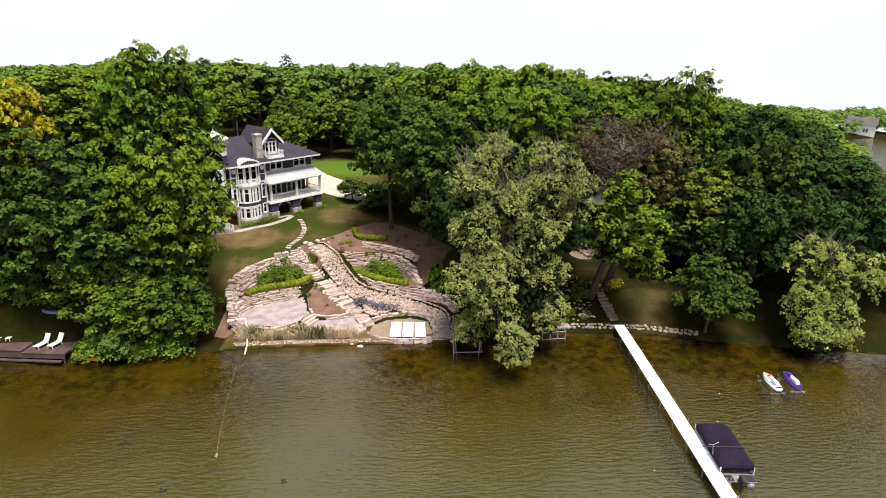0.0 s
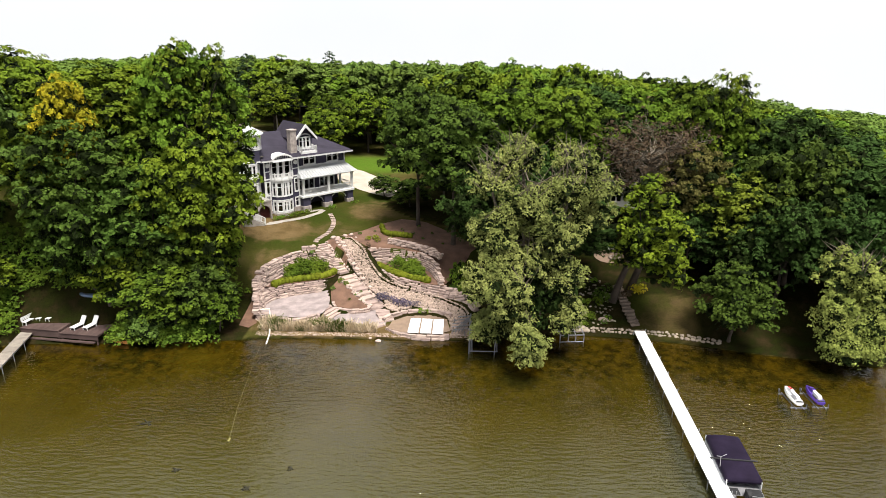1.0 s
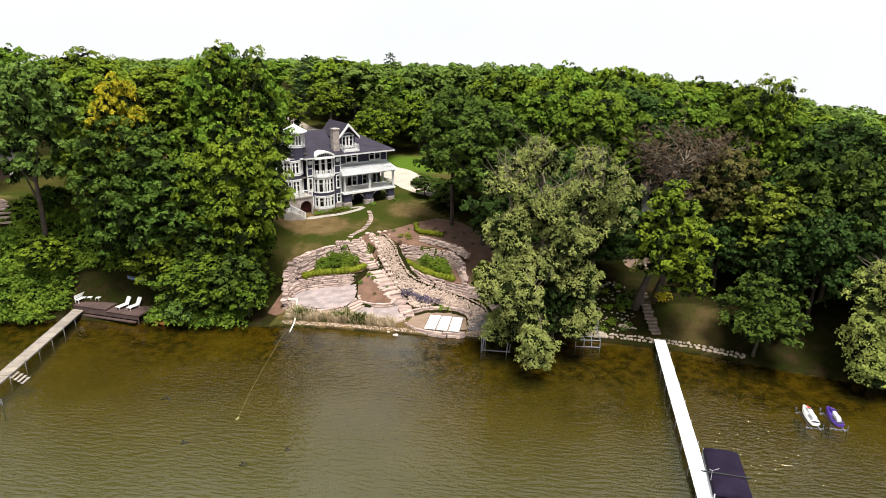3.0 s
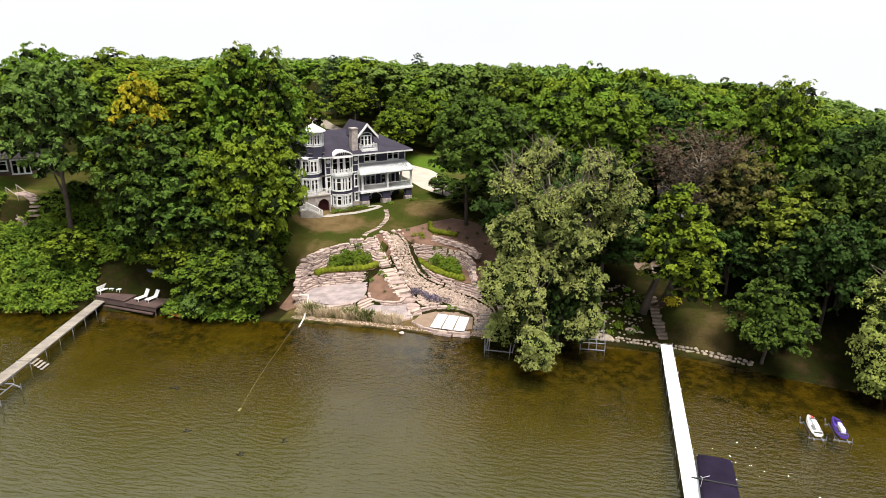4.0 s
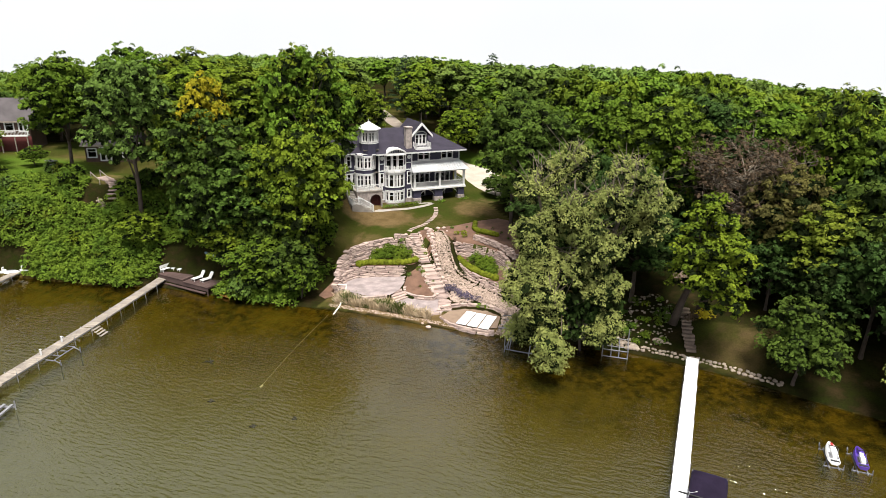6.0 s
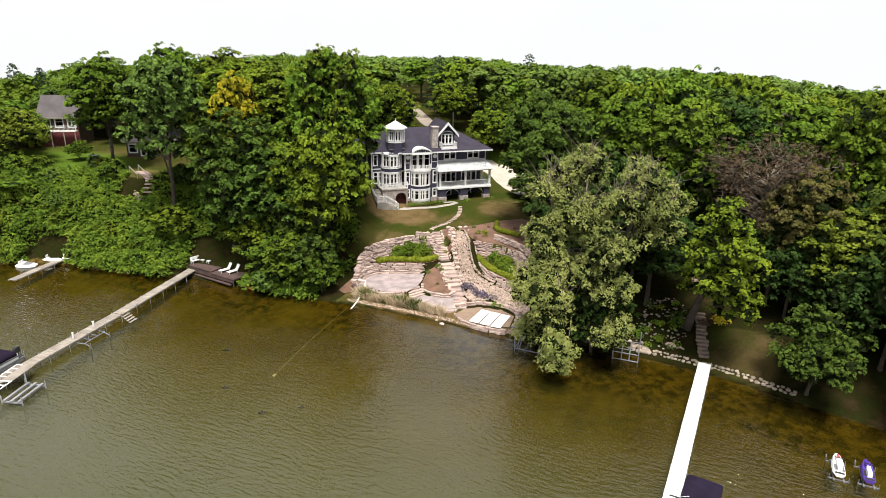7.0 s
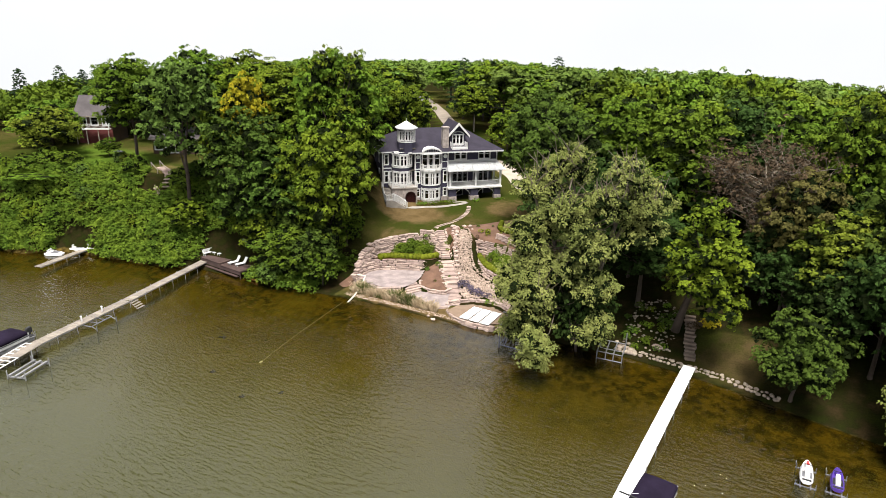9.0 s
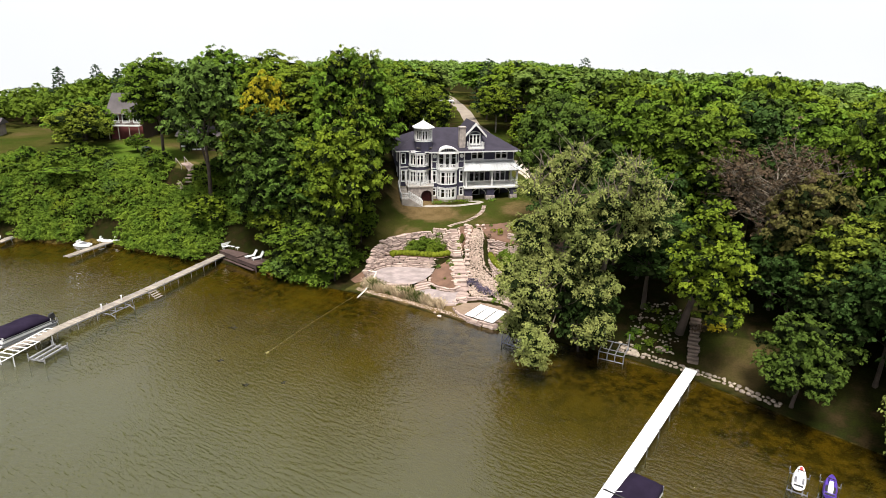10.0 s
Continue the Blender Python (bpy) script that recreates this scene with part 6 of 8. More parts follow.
def scatter(poly, n, extra=lambda x, y: True):
    xs, ys = [p[0] for p in poly], [p[1] for p in poly]
    out = np.zeros((0, 2))
    while len(out) < n:
        p = np.array([min(xs), min(ys)]) + rng.random((n * 2, 2)) * np.array([max(xs) - min(xs), max(ys) - min(ys)])
        p = p[inside(poly, p[:, 0], p[:, 1])]
        out = np.concatenate([out, [q for q in p if extra(*q)]]) if len(p) else out
    out = out[:n]
    return np.column_stack([out, ground(out[:, 0], out[:, 1])])


BED_OF_STONES = [(x - 0.3, y - 0.15) for x, y in curve_through(CREEK_L, 0.5)] + [(x + 0.15, y + 0.15) for x, y in curve_through(CREEK_R, 0.5)][::-1]
pts = scatter(BED_OF_STONES, 7500, lambda x, y: not inside(PAD, np.array(x), np.array(y)))
stones_joined("river_stones", pts + np.array([0, 0, 0.06]), 0.055 + 0.085 * rng.random(len(pts)) ** 2, RIVER, "bed of pale rounded river stones in a dry creek", "stones")
pts = scatter([(-10.6, 69.8), (-8.2, 69.2), (-5.5, 67.7), (-7.6, 66.6), (-9.2, 67.6)], 420)
stones_joined("pebbles", pts + np.array([0, 0, 0.05]), 0.08 + 0.1 * rng.random(len(pts)) ** 2, RIVER, "pale pebbles round the lavender", "stones")
pts = scatter([(-21.98, 60.0), (-15, 60.75), (-8, 61.2), (-1, 61.7), (1.5, 62.0), (1.2, 62.8), (-1, 62.2), (-8.2, 61.9), (-15, 61.5), (-21.98, 60.8)], 1700)
stones_joined("shore_pebbles", pts - np.array([0, 0, 0.02]), 0.035 + 0.07 * rng.random(len(pts)) ** 3, RIVER, "brown pebbles along the waterline", "stones")
rubble = []
for a, b, wide in STAIRS:
    for side in (-1, 1):
        for f in np.linspace(0.02, 0.98, 34):
            u = np.array([b[1] - a[1], a[0] - b[0]]) / math.hypot(b[0] - a[0], b[1] - a[1])
            p = np.array(a[:2]) + f * (np.array(b[:2]) - np.array(a[:2])) + side * u * (0.72 + 0.5 * rng.random())
            rubble.append((p[0], p[1], a[2] + f * (b[2] - a[2]) - 0.05))
stones_joined("stair_rubble", np.array(rubble), 0.14 + 0.2 * rng.random(len(rubble)) ** 2, STONE, "pale rubble stones along the garden stair", "stones")
edge = [(x, y) for x, y in curve_through(CREEK_L, 0.9)][:14] + [(x, y) for x, y in curve_through([(-17.6, 80.8), (-17.2, 78.9), (-15.8, 77.3), (-14.9, 75.6)], 0.8)] + [(-18.2, 80.6), (-16.8, 81.6), (-16.0, 81.9), (-15.2, 81.2)]
for k, (x, y) in enumerate(edge):
    s = 0.35 + 0.35 * rng.random()
    b = tagged(new("boulder", PALE_BOULDERS[k % 6]), "pale boulder at the edge of the dry creek", "rock", "boulders by the creek")
    b.matrix_basis = Matrix.Translation((x, y, gz(x, y) + s * 0.2)) @ Matrix.Rotation(rng.random() * 6, 4, "Z") @ Matrix.Diagonal((s * 1.3, s, s * 0.8, 1))
for k, (x, y, s) in enumerate(((-8.6, 60.6, 0.55), (-9.5, 61.0, 0.35), (1.2, 61.9, 0.35))):
    b = tagged(new("boulder", PALE_BOULDERS[k % 6]), "pale boulder in the shallows", "rock", "boulders by the water")
    b.matrix_basis = Matrix.Translation((x, y, max(gz(x, y), -0.1) + s * 0.15)) @ Matrix.Diagonal((s * 1.2, s, s * 0.8, 1))


# ---- planting ----
def clump(name, pts, radius, mat, label, category, per=90, size=0.16, group="", droop=0.0, flat=0.9):
    """Leafy mass made of small domes at the given points."""
    lobes = [((p[0], p[1], p[2] + radius * 0.5), radius * (0.8 + 0.4 * rng.random())) for p in pts]
    o = np.array(pts[0])
    v = leaf_cards(rng, lobes, per, size, droop, flat)
    ob = tagged(part(name, card_mesh(name, v - o, mat), mat), label, category, group)
    ob.location = o
    return ob


HEDGE = leaves("clipped_box_leaves", (0.112, 0.128, 0.012), (0.088, 0.105, 0.010))
LAVENDER = leaves("lavender_spikes", (0.100, 0.082, 0.122), (0.070, 0.060, 0.082))
REED_TAN = leaves("dry_reed_blades", (0.52, 0.42, 0.30), (0.38, 0.30, 0.19), 0.15)
REED_GREEN = leaves("green_reed_blades", (0.10, 0.12, 0.03), (0.065, 0.085, 0.018), 0.15)


ball = bmesh.new()
bmesh.ops.create_icosphere(ball, subdivisions=2, radius=1.0)
BALL_V, BALL_F = np.array([v.co[:] for v in ball.verts]), np.array([[v.index for v in f.verts] for f in ball.faces])
ball.free()


def hedge(points, radius, label):
    """A clipped hedge: close round bushes in a row under a skin of small leaves."""
    o = np.array(points[0])
    t = thing("hedge", tuple(o), label, "hedge", "clipped hedges")
    vs, fs, lobes = [], [], []
    for k, p in enumerate(points):
        r = radius * (0.9 + 0.2 * rng.random())
        c = np.array(p) - o + np.array([0, 0, radius * 0.55])
        vs.append(BALL_V * (1 + 0.07 * rng.normal(size=(len(BALL_V), 1))) * r * 0.92 + c)
        fs.append(BALL_F + k * len(BALL_V))
        lobes.append((tuple(c), r))
    part("bushes", mesh_of("bushes", np.concatenate(vs), np.concatenate(fs).tolist(), HEDGE, True), HEDGE, t)
    part("leaves", card_mesh("leaves", leaf_cards(rng, lobes, 170, 0.17, flat=1.0), HEDGE), HEDGE, t)


for line, z in (([(-22.42, 68.4), (-21.63, 69.4), (-20.05, 70.3), (-18.29, 71.1), (-16.97, 72.1), (-16.44, 73.3)], 2.62), ([(-11.2, 76.4), (-9.2, 74.4), (-6.9, 72.8), (-4.4, 71.9)], 2.57)):
    hedge([(x, y, z) for x, y in curve_through(line, 0.52)], 0.5, "clipped yellow-green box hedge edging a raised bed")
hedge([(x, y, gz(x, y) + 0.05) for x, y in curve_through([(-12.2, 84.9), (-11.6, 83.2), (-10.4, 82.4), (-7.8, 82.0)], 0.5)], 0.46, "clipped yellow-green box hedge on the mulch slope")
for poly, z, n in (([(-22.07, 70.2), (-21.81, 72.0), (-20.93, 73.8), (-19.78, 74.7), (-18.29, 74.8), (-17.06, 73.9), (-17.76, 72.2), (-19.87, 71.2)], 2.7, 70), ([(-10, 76.6), (-7.8, 76.2), (-5.8, 75.0), (-4.8, 73.0), (-6.6, 73.6), (-8.6, 74.8)], 2.6, 46)):
    p = scatter(poly, n)
    p[:, 2] = z + 0.9 * rng.random(n) * smooth(0, 1.2, p[:, 1] - p[:, 1].min())
    clump("juniper_bed", [tuple(q) for q in p], 0.7, LEAF, "low spreading green junipers filling a raised bed", "shrubs", 120, 0.24)
for pts in ([(-9.9, 69.4, 1.25), (-9.3, 69.8, 1.25), (-9.0, 69.2, 1.2), (-9.6, 68.9, 1.2)], [(-7.8, 68.3, 1.15), (-7.2, 68.0, 1.15), (-6.5, 68.0, 1.1), (-5.8, 68.1, 1.1), (-5.1, 68.2, 1.1), (-8.2, 68.7, 1.2), (-7.0, 68.6, 1.15)]):
    clump("lavender", [(x, y, z - 0.1) for x, y, z in pts], 0.46, LAVENDER, "mound of purple lavender among river stones", "plant", 420, 0.2, "lavender mounds", 0.8, 1.0)
for k, (x, y, s, m) in enumerate(((-13.4, 80.6, 0.5, HEDGE), (-12.5, 81.1, 0.45, HEDGE), (-12.0, 80.2, 0.5, HEDGE), (-10.4, 80.9, 0.5, HEDGE), (-14.9, 82.4, 0.25, LEAF_DARK), (-11.4, 83.0, 0.25, LEAF_DARK), (-9.2, 84.4, 0.28, LEAF_DARK), (-7.6, 83.2, 0.25, LEAF_DARK),
                                  (-6.0, 81.6, 0.28, LEAF_DARK), (-5.0, 83.6, 0.25, LEAF_DARK), (-7.0, 85.8, 0.25, LEAF_DARK), (-13.0, 83.5, 0.22, LEAF_DARK), (-3.2, 80.4, 0.25, LEAF_DARK), (-15.2, 72.0, 0.45, LEAF), (-14.5, 71.6, 0.4, LEAF), (-15.9, 70.4, 0.4, LEAF_DARK),
                                  (-12.9, 69.6, 0.22, LEAF_DARK), (-12.0, 68.6, 0.22, LEAF_DARK), (-13.4, 68.4, 0.25, LEAF_GOLD), (-11.3, 68.0, 0.2, LEAF_DARK), (-12.4, 70.4, 0.22, LEAF_DARK), (-4.6, 66.9, 0.35, LEAF), (-3.8, 67.0, 0.3, LEAF), (-13.0, 78.9, 0.3, LEAF_BROWN),
                                  (-17.0, 76.8, 0.35, LEAF), (-16.0, 75.6, 0.35, LEAF_GOLD), (-20.0, 76.0, 0.4, LEAF_DARK), (-18.8, 76.0, 0.35, LEAF_DARK))):
    clump("garden_plant", [(x, y, gz(x, y))], s, m, "small rounded plant in a mulched bed", "plant", 260, 0.2, "small garden plants")
for u0, u1 in ((0.2, 2.0), (2.4, 4.6), (5.0, 6.6), (10.0, 11.0), (14.0, 15.4)):
    clump("foundation_shrub", [tuple(hp(u, -1.6 - 0.35 * (u < 5) - (0.2 if u > 8 else 0), 0.0)) for u in np.arange(u0, u1, 0.4)], 0.4, LEAF, "low green shrubs along the foot of the house", "shrub", 200, 0.18, "foundation shrubs")
for k in range(9):
    x, y = -1.5 + 4.5 * rng.random(), 70.0 + 4.5 * rng.random()
    clump("fern", [(x + rng.normal() * 0.2, y + rng.normal() * 0.2, gz(x, y)) for _ in range(3)], 0.55, LEAF_DARK, "leafy green plants on the shady bank", "plant", 90, 0.3, "plants on the shady bank")


def blades(name, pts, h, mat, label):
    n = len(pts)
    lean = rng.normal(size=(n, 2)) * 0.38
    hh = h * (0.5 + 0.6 * rng.random(n)) * np.array([0.85 + 0.9 * noise.noise(Vector((p[0] * 0.9, p[1] * 1.6, 7.0))) for p in pts])
    a = rng.random(n) * 6.28
    w = 0.045
    s = np.stack([np.cos(a) * w, np.sin(a) * w, np.zeros(n)], -1)
    tip = np.column_stack([pts[:, 0] + lean[:, 0] * hh, pts[:, 1] + lean[:, 1] * hh, pts[:, 2] + hh])
    v = np.stack([pts - s, pts + s, tip + s * 0.5, tip - s * 0.5], 1).reshape(-1, 3)
    return tagged(part(name, card_mesh(name, v, mat, 4), mat), label, "reeds", kind="stuff")


REEDS = [(-21.81, 61.1), (-19.17, 61.2), (-15.1, 61.6), (-11.2, 61.8), (-8.9, 61.9), (-9.2, 62.4), (-12, 62.4), (-15.4, 63.3), (-17.94, 62.2), (-21.81, 62.6)]
blades("reeds", scatter(REEDS, 5200, lambda x, y: noise.noise(Vector((x * 0.8, y * 0.8, 0))) > -0.3), 0.95, REED_TAN, "strip of dry tan reeds along the water's edge")
blades("reeds", scatter(REEDS, 2600, lambda x, y: noise.noise(Vector((x * 0.6 + 5, y * 0.8, 3))) > 0.02), 1.05, REED_GREEN, "strip of green reeds along the water's edge")
blades("bank_grass", scatter([(-21.98, 61.2), (-19.34, 61.2), (-19.52, 62.4), (-21.81, 62.8)], 900), 0.5, REED_GREEN, "tuft of bright green grass by the water")

# rocky bank and edging on the wooded side
edging = thing("rock_edging", (13, 64.6, 0.2), "line of rounded fieldstones along the shore", "rocks", kind="structure")
c = curve_through([(12.4, 64.9), (16.4, 64.9), (19.2, 64.7), (22.4, 64.6), (25, 64.0), (28.2, 63.3)], 0.38)
for k, (x, y) in enumerate(c):
    for j in range(2):
        s = (0.26 + 0.2 * rng.random()) * (1.5 if x < 14.5 else 1)
        piece("stone", BOULDERS[(k + j) % 6], edging, Matrix.Translation((x - 13 + rng.normal() * 0.1, y - 64.6 + j * 0.42 + rng.normal() * 0.08, 0.2 + 0.14 * j)) @ Matrix.Rotation(rng.random() * 6, 4, "Z") @ Matrix.Diagonal((s * 1.2, s, s * 0.9, 1)))
BANK = [(12.0, 65.4), (12.0, 69.2), (12.8, 72.4), (15.8, 73.0), (17.4, 70.2), (17.6, 66.4), (14.5, 65.6)]
for k, p in enumerate(scatter(BANK, 150)):
    s = 0.13 + 0.2 * rng.random() ** 1.6
    if p[0] < 13.6:
        s *= 1.25
    b = tagged(new("rock", BOULDERS[k % 6]), "rounded fieldstone in the rock garden", "rock", "rocks on the bank")
    b.matrix_basis = Matrix.Translation((p[0], p[1], p[2] + s * 0.2)) @ Matrix.Rotation(rng.random() * 6, 4, "Z") @ Matrix.Diagonal((s * 1.3, s, s * 0.8, 1))
big = tagged(new("boulder", PALE_BOULDERS[2]), "large pale boulder in the rock garden", "rock")
big.matrix_basis = Matrix.Translation((16.2, 66.4, gz(16.2, 66.4) + 0.2)) @ Matrix.Diagonal((1.2, 0.8, 0.6, 1))
for k, p in enumerate(scatter(BANK, 22)):
    clump("rock_plant", [(p[0] + rng.normal() * 0.12, p[1] + rng.normal() * 0.12, p[2]) for _ in range(3)], 0.4, (LEAF, LEAF_DARK, LEAF_BRIGHT)[k % 3], "low green plant among the rocks", "plant", 130, 0.2, "plants among the rocks")
clump("shrub", [(20.5, 69.6, 3.2), (20.9, 69.9, 3.3), (20.2, 69.9, 3.3)], 0.7, LEAF_YELLOW, "small yellow-leaved shrub at the foot of a tree", "shrub", 160, 0.22)
clump("shrub", [(18.9, 69.0, 2.9), (19.2, 69.4, 3.0)], 0.55, LEAF_BROWN, "small dark red-brown shrub at the foot of a tree", "shrub", 160, 0.2)
clump("shrub", [(16.6, 68.4, 2.6), (16.2, 69.2, 2.8), (17.0, 70.0, 3.2)], 0.8, LEAF_DARK, "dark green shrub on the rocky bank", "shrub", 120, 0.26)

# fire place under the trees
draped("fire_circle", [(18.3 + 1.9 * math.cos(a), 77.6 + 1.9 * math.sin(a)) for a in np.linspace(0, 6.28, 25)[:-1]], 0.05, SANDY, 0.6, label="sandy circle round a fire pit", category="fire place")
pit = thing("fire_pit", (18.9, 76.8, gz(18.9, 76.8)), "round fire pit of dark fieldstones", "fire pit")
for k in range(11):
    a = k * 2 * math.pi / 11
    piece("stone", BOULDERS[k % 6], pit, Matrix.Translation((0.6 * math.cos(a), 0.6 * math.sin(a), 0.15)) @ Matrix.Diagonal((0.36, 0.34, 0.4, 1)))


def garden_chair(x, y, z, turn, label, mat):
    """A slatted wooden armchair with a raked back."""
    t = thing("garden_chair", Matrix.Translation((x, y, z)) @ Matrix.Rotation(radians(turn), 4, "Z"), label, "chair", "garden chairs")
    part("seat", boxes(*[((-0.3, -0.32 + 0.13 * k, 0.36 - 0.02 * k), (0.3, -0.21 + 0.13 * k, 0.39 - 0.02 * k)) for k in range(5)]), mat, t)
    bm = bmesh.new()
    for k in range(5):
        u = -0.3 + 0.125 * k
        vs = [bm.verts.new((a, b, c)) for a in (u, u + 0.11) for b, c in ((0.28, 0.3), (0.32, 0.3), (0.6, 1.05 - 0.03 * abs(k - 2)), (0.56, 1.05 - 0.03 * abs(k - 2)))]
        for q in ((0, 1, 2, 3), (7, 6, 5, 4), (0, 4, 5, 1), (1, 5, 6, 2), (2, 6, 7, 3), (3, 7, 4, 0)):
            bm.faces.new([vs[i] for i in q])
    part("backrest", bm, mat, t)
    for s in (-1, 1):
        part("arm", boxes(((s * 0.34 - 0.07, -0.36, 0.55), (s * 0.34 + 0.07, 0.42, 0.58))), mat, t)
        part("leg", boxes(((s * 0.33 - 0.03, -0.34, 0), (s * 0.33 + 0.03, -0.26, 0.55))), mat, t)
        part("leg", boxes(((s * 0.33 - 0.03, 0.3, 0), (s * 0.33 + 0.03, 0.38, 0.55))), mat, t)
    return t


garden_chair(18.7, 78.9, gz(18.7, 78.9) + 0.03, 190, "white slatted garden chair by the fire pit", WHITE)
garden_chair(16.9, 78.4, gz(16.9, 78.4) + 0.03, 150, "weathered slatted garden chair by the fire pit", BOARD)

# ---- docks, boats and shore gear ----
ALU = material("dull_aluminium", (0.34, 0.34, 0.36), 0.45, metal=0.6, spread=0.2, scale=1, fine=6)
GALV = material("grey_galvanised_frame", (0.17, 0.17, 0.19), 0.6, metal=0.3, spread=0.25, scale=1, fine=6)
COVER = material("dark_navy_boat_cover", (0.014, 0.010, 0.022), 0.9, spread=0.25, scale=0.8, fine=5, bump=0.01, spec=0.06)
HULL_WHITE = material("white_gelcoat", (0.62, 0.62, 0.63), 0.3, spread=0.06, scale=0.8, fine=5, spec=0.5)
PURPLE = material("purple_blue_gelcoat", (0.060, 0.030, 0.22), 0.3, spread=0.1, scale=1, fine=5, spec=0.5)
RED = material("red_vinyl", (0.38, 0.03, 0.03), 0.5, spread=0.15, scale=1, fine=6)
BLACK = material("black_rubber", (0.02, 0.02, 0.022), 0.6, spread=0.2, scale=1, fine=6)
DECKING = material("dark_brown_decking", (0.072, 0.046, 0.042), 0.8, spread=0.3, scale=0.8, fine=7, per_object=0.3)
ORANGE = material("orange_plastic", (0.55, 0.22, 0.05), 0.5, spread=0.15, scale=1, fine=5)
BLUE = material("blue_hull", (0.12, 0.17, 0.26), 0.4, spread=0.15, scale=1, fine=5)
ROPE = material("yellow_rope", (0.17, 0.15, 0.05), 0.8, spread=0.25, scale=1, fine=5)
WEED = material("dark_water_weed", (0.02, 0.018, 0.008), 0.9, spread=0.3, scale=2, fine=8)


def pier(label, a, b, width, z, mat, bay=3.05, board=0.14, post_mat=ALU, post_gap=1):
    """A straight dock of equal sections on pipe legs, from a to b."""
    a, b = Vector((*a, 0)), Vector((*b, 0))
    way = (b - a).normalized()
    count = max(1, round((b - a).length / bay))
    bay = (b - a).length / count
    t = thing("dock", Matrix.Translation((a.x, a.y, 0)) @ Matrix.Rotation(math.atan2(way.y, way.x), 4, "Z"), label, "dock", "docks")
    plank = None
    for k in range(count):
        s = part("section", boxes(((k * bay + 0.02, -width / 2, z - 0.16), ((k + 1) * bay - 0.02, -width / 2 + 0.05, z - 0.035)), ((k * bay + 0.02, width / 2 - 0.05, z - 0.16), ((k + 1) * bay - 0.02, width / 2, z - 0.035))), post_mat, t)
        n = int(bay / board)
        if plank is None:
            plank = bpy.data.meshes.new("plank")
            boxes(((0, -width / 2 - 0.02, -0.03), ((bay - 0.02) / n - 0.012, width / 2 + 0.02, 0))).to_mesh(plank)
            plank.materials.append(mat)
        for j in range(n):
            u = k * bay + 0.01 + j * (bay - 0.02) / n
            o = part("plank" if n > 1 else "panel", plank, mat, s)
            o.location = (u, 0, z + rng.normal() * 0.003 * (n > 1))
        if k % post_gap == 0:
            for side in (-1, 1):
                y = side * (width / 2 + 0.05)
                part("leg", tube(bmesh.new(), [(k * bay + 0.1, y, -1.0), (k * bay + 0.1, y, z + (0.25 if side > 0 else 0.1))], 0.035, 7), post_mat, s)
    return t


rng = np.random.default_rng(80)
WHITE_DECK = material("white_dock_panels", (0.72, 0.73, 0.75), 0.5, spread=0.05, scale=0.6, fine=4)
pier("long white sectional dock on pipe legs", (19.95, 64.7), (20.3, 33.5), 1.15, 0.78, WHITE_DECK, board=3.0)
pier("long weathered grey wooden dock", (-45.6, 57.0), (-41.6, 42.5), 1.25, 0.85, BOARD, 2.4)
pier("long weathered grey wooden dock", (-41.55, 42.4), (-37.6, 25.2), 1.25, 0.85, BOARD, 2.4)
pier("short weathered wooden dock", (-65.0, 51.0), (-62.9, 42.6), 1.1, 0.6, BOARD, 2.2)
pier("short weathered wooden dock", (-80.6, 45.0), (-77.6, 39.4), 1.1, 0.6, BOARD, 2.2)

# brown deck by the water with white furniture
deck = thing("lake_deck", Matrix.Translation((-46.2, 56.9, 0)) @ Matrix.Rotation(radians(-3), 4, "Z"), "dark brown two-level wooden deck at the water's edge", "deck", kind="structure")
for x0, x1, z in ((0, 4.4, 1.35), (4.42, 8.8, 1.12)):
    n = 26
    for k in range(n):
        w = (x1 - x0) / n
        part("plank", boxes(((x0 + k * w, -0.1, z - 0.04), (x0 + (k + 1) * w - 0.012, 3.9, z))), DECKING, deck)
    part("skirt", boxes(((x0, -0.04, 0.55), (x1, 0.02, z - 0.045)), ((x0, 0.05, z - 0.2), (x1, 3.85, z - 0.05))), DECKING, deck)
    for u in (x0 + 0.2, (x0 + x1) / 2, x1 - 0.2):
        part("post", tube(bmesh.new(), [(u, 0.1, -1.0), (u, 0.1, z - 0.05)], 0.09, 8), DECKING, deck)
part("ledge", boxes(((0.0, -0.4, 0.3), (8.5, -0.06, 0.42))), DECKING, deck)


def deck_at(x, y, z):
    return deck.matrix_basis @ Vector((x, y, z))


def lounger(p, turn, label):
    t = thing("sun_lounger", Matrix.Translation(p) @ Matrix.Rotation(radians(turn), 4, "Z"), label, "lounger", "white loungers")
    part("frame", boxes(((-0.32, -0.95, 0.26), (-0.27, 0.35, 0.32)), ((0.27, -0.95, 0.26), (0.32, 0.35, 0.32))), WHITE, t)
    part("seat", boxes(((-0.27, -0.95, 0.3), (0.27, 0.36, 0.34)), bevel=0.012), WHITE, t)
    bm = bmesh.new()
    vs = [bm.verts.new((a, b, c)) for a in (-0.3, 0.3) for b, c in ((0.34, 0.32), (0.4, 0.3), (0.85, 1.0), (0.79, 1.03))]
    for q in ((0, 1, 2, 3), (7, 6, 5, 4), (0, 4, 5, 1), (1, 5, 6, 2), (2, 6, 7, 3), (3, 7, 4, 0)):
        bm.faces.new([vs[i] for i in q])
    part("backrest", bm, WHITE, t)
    for x in (-0.29, 0.29):
        for y in (-0.85, 0.3):
            part("leg", boxes(((x - 0.03, y - 0.03, 0), (x + 0.03, y + 0.03, 0.28))), WHITE, t)
    return t


lounger(deck_at(5.6, 1.6, 1.12), -15, "white slatted sun lounger on the brown deck")
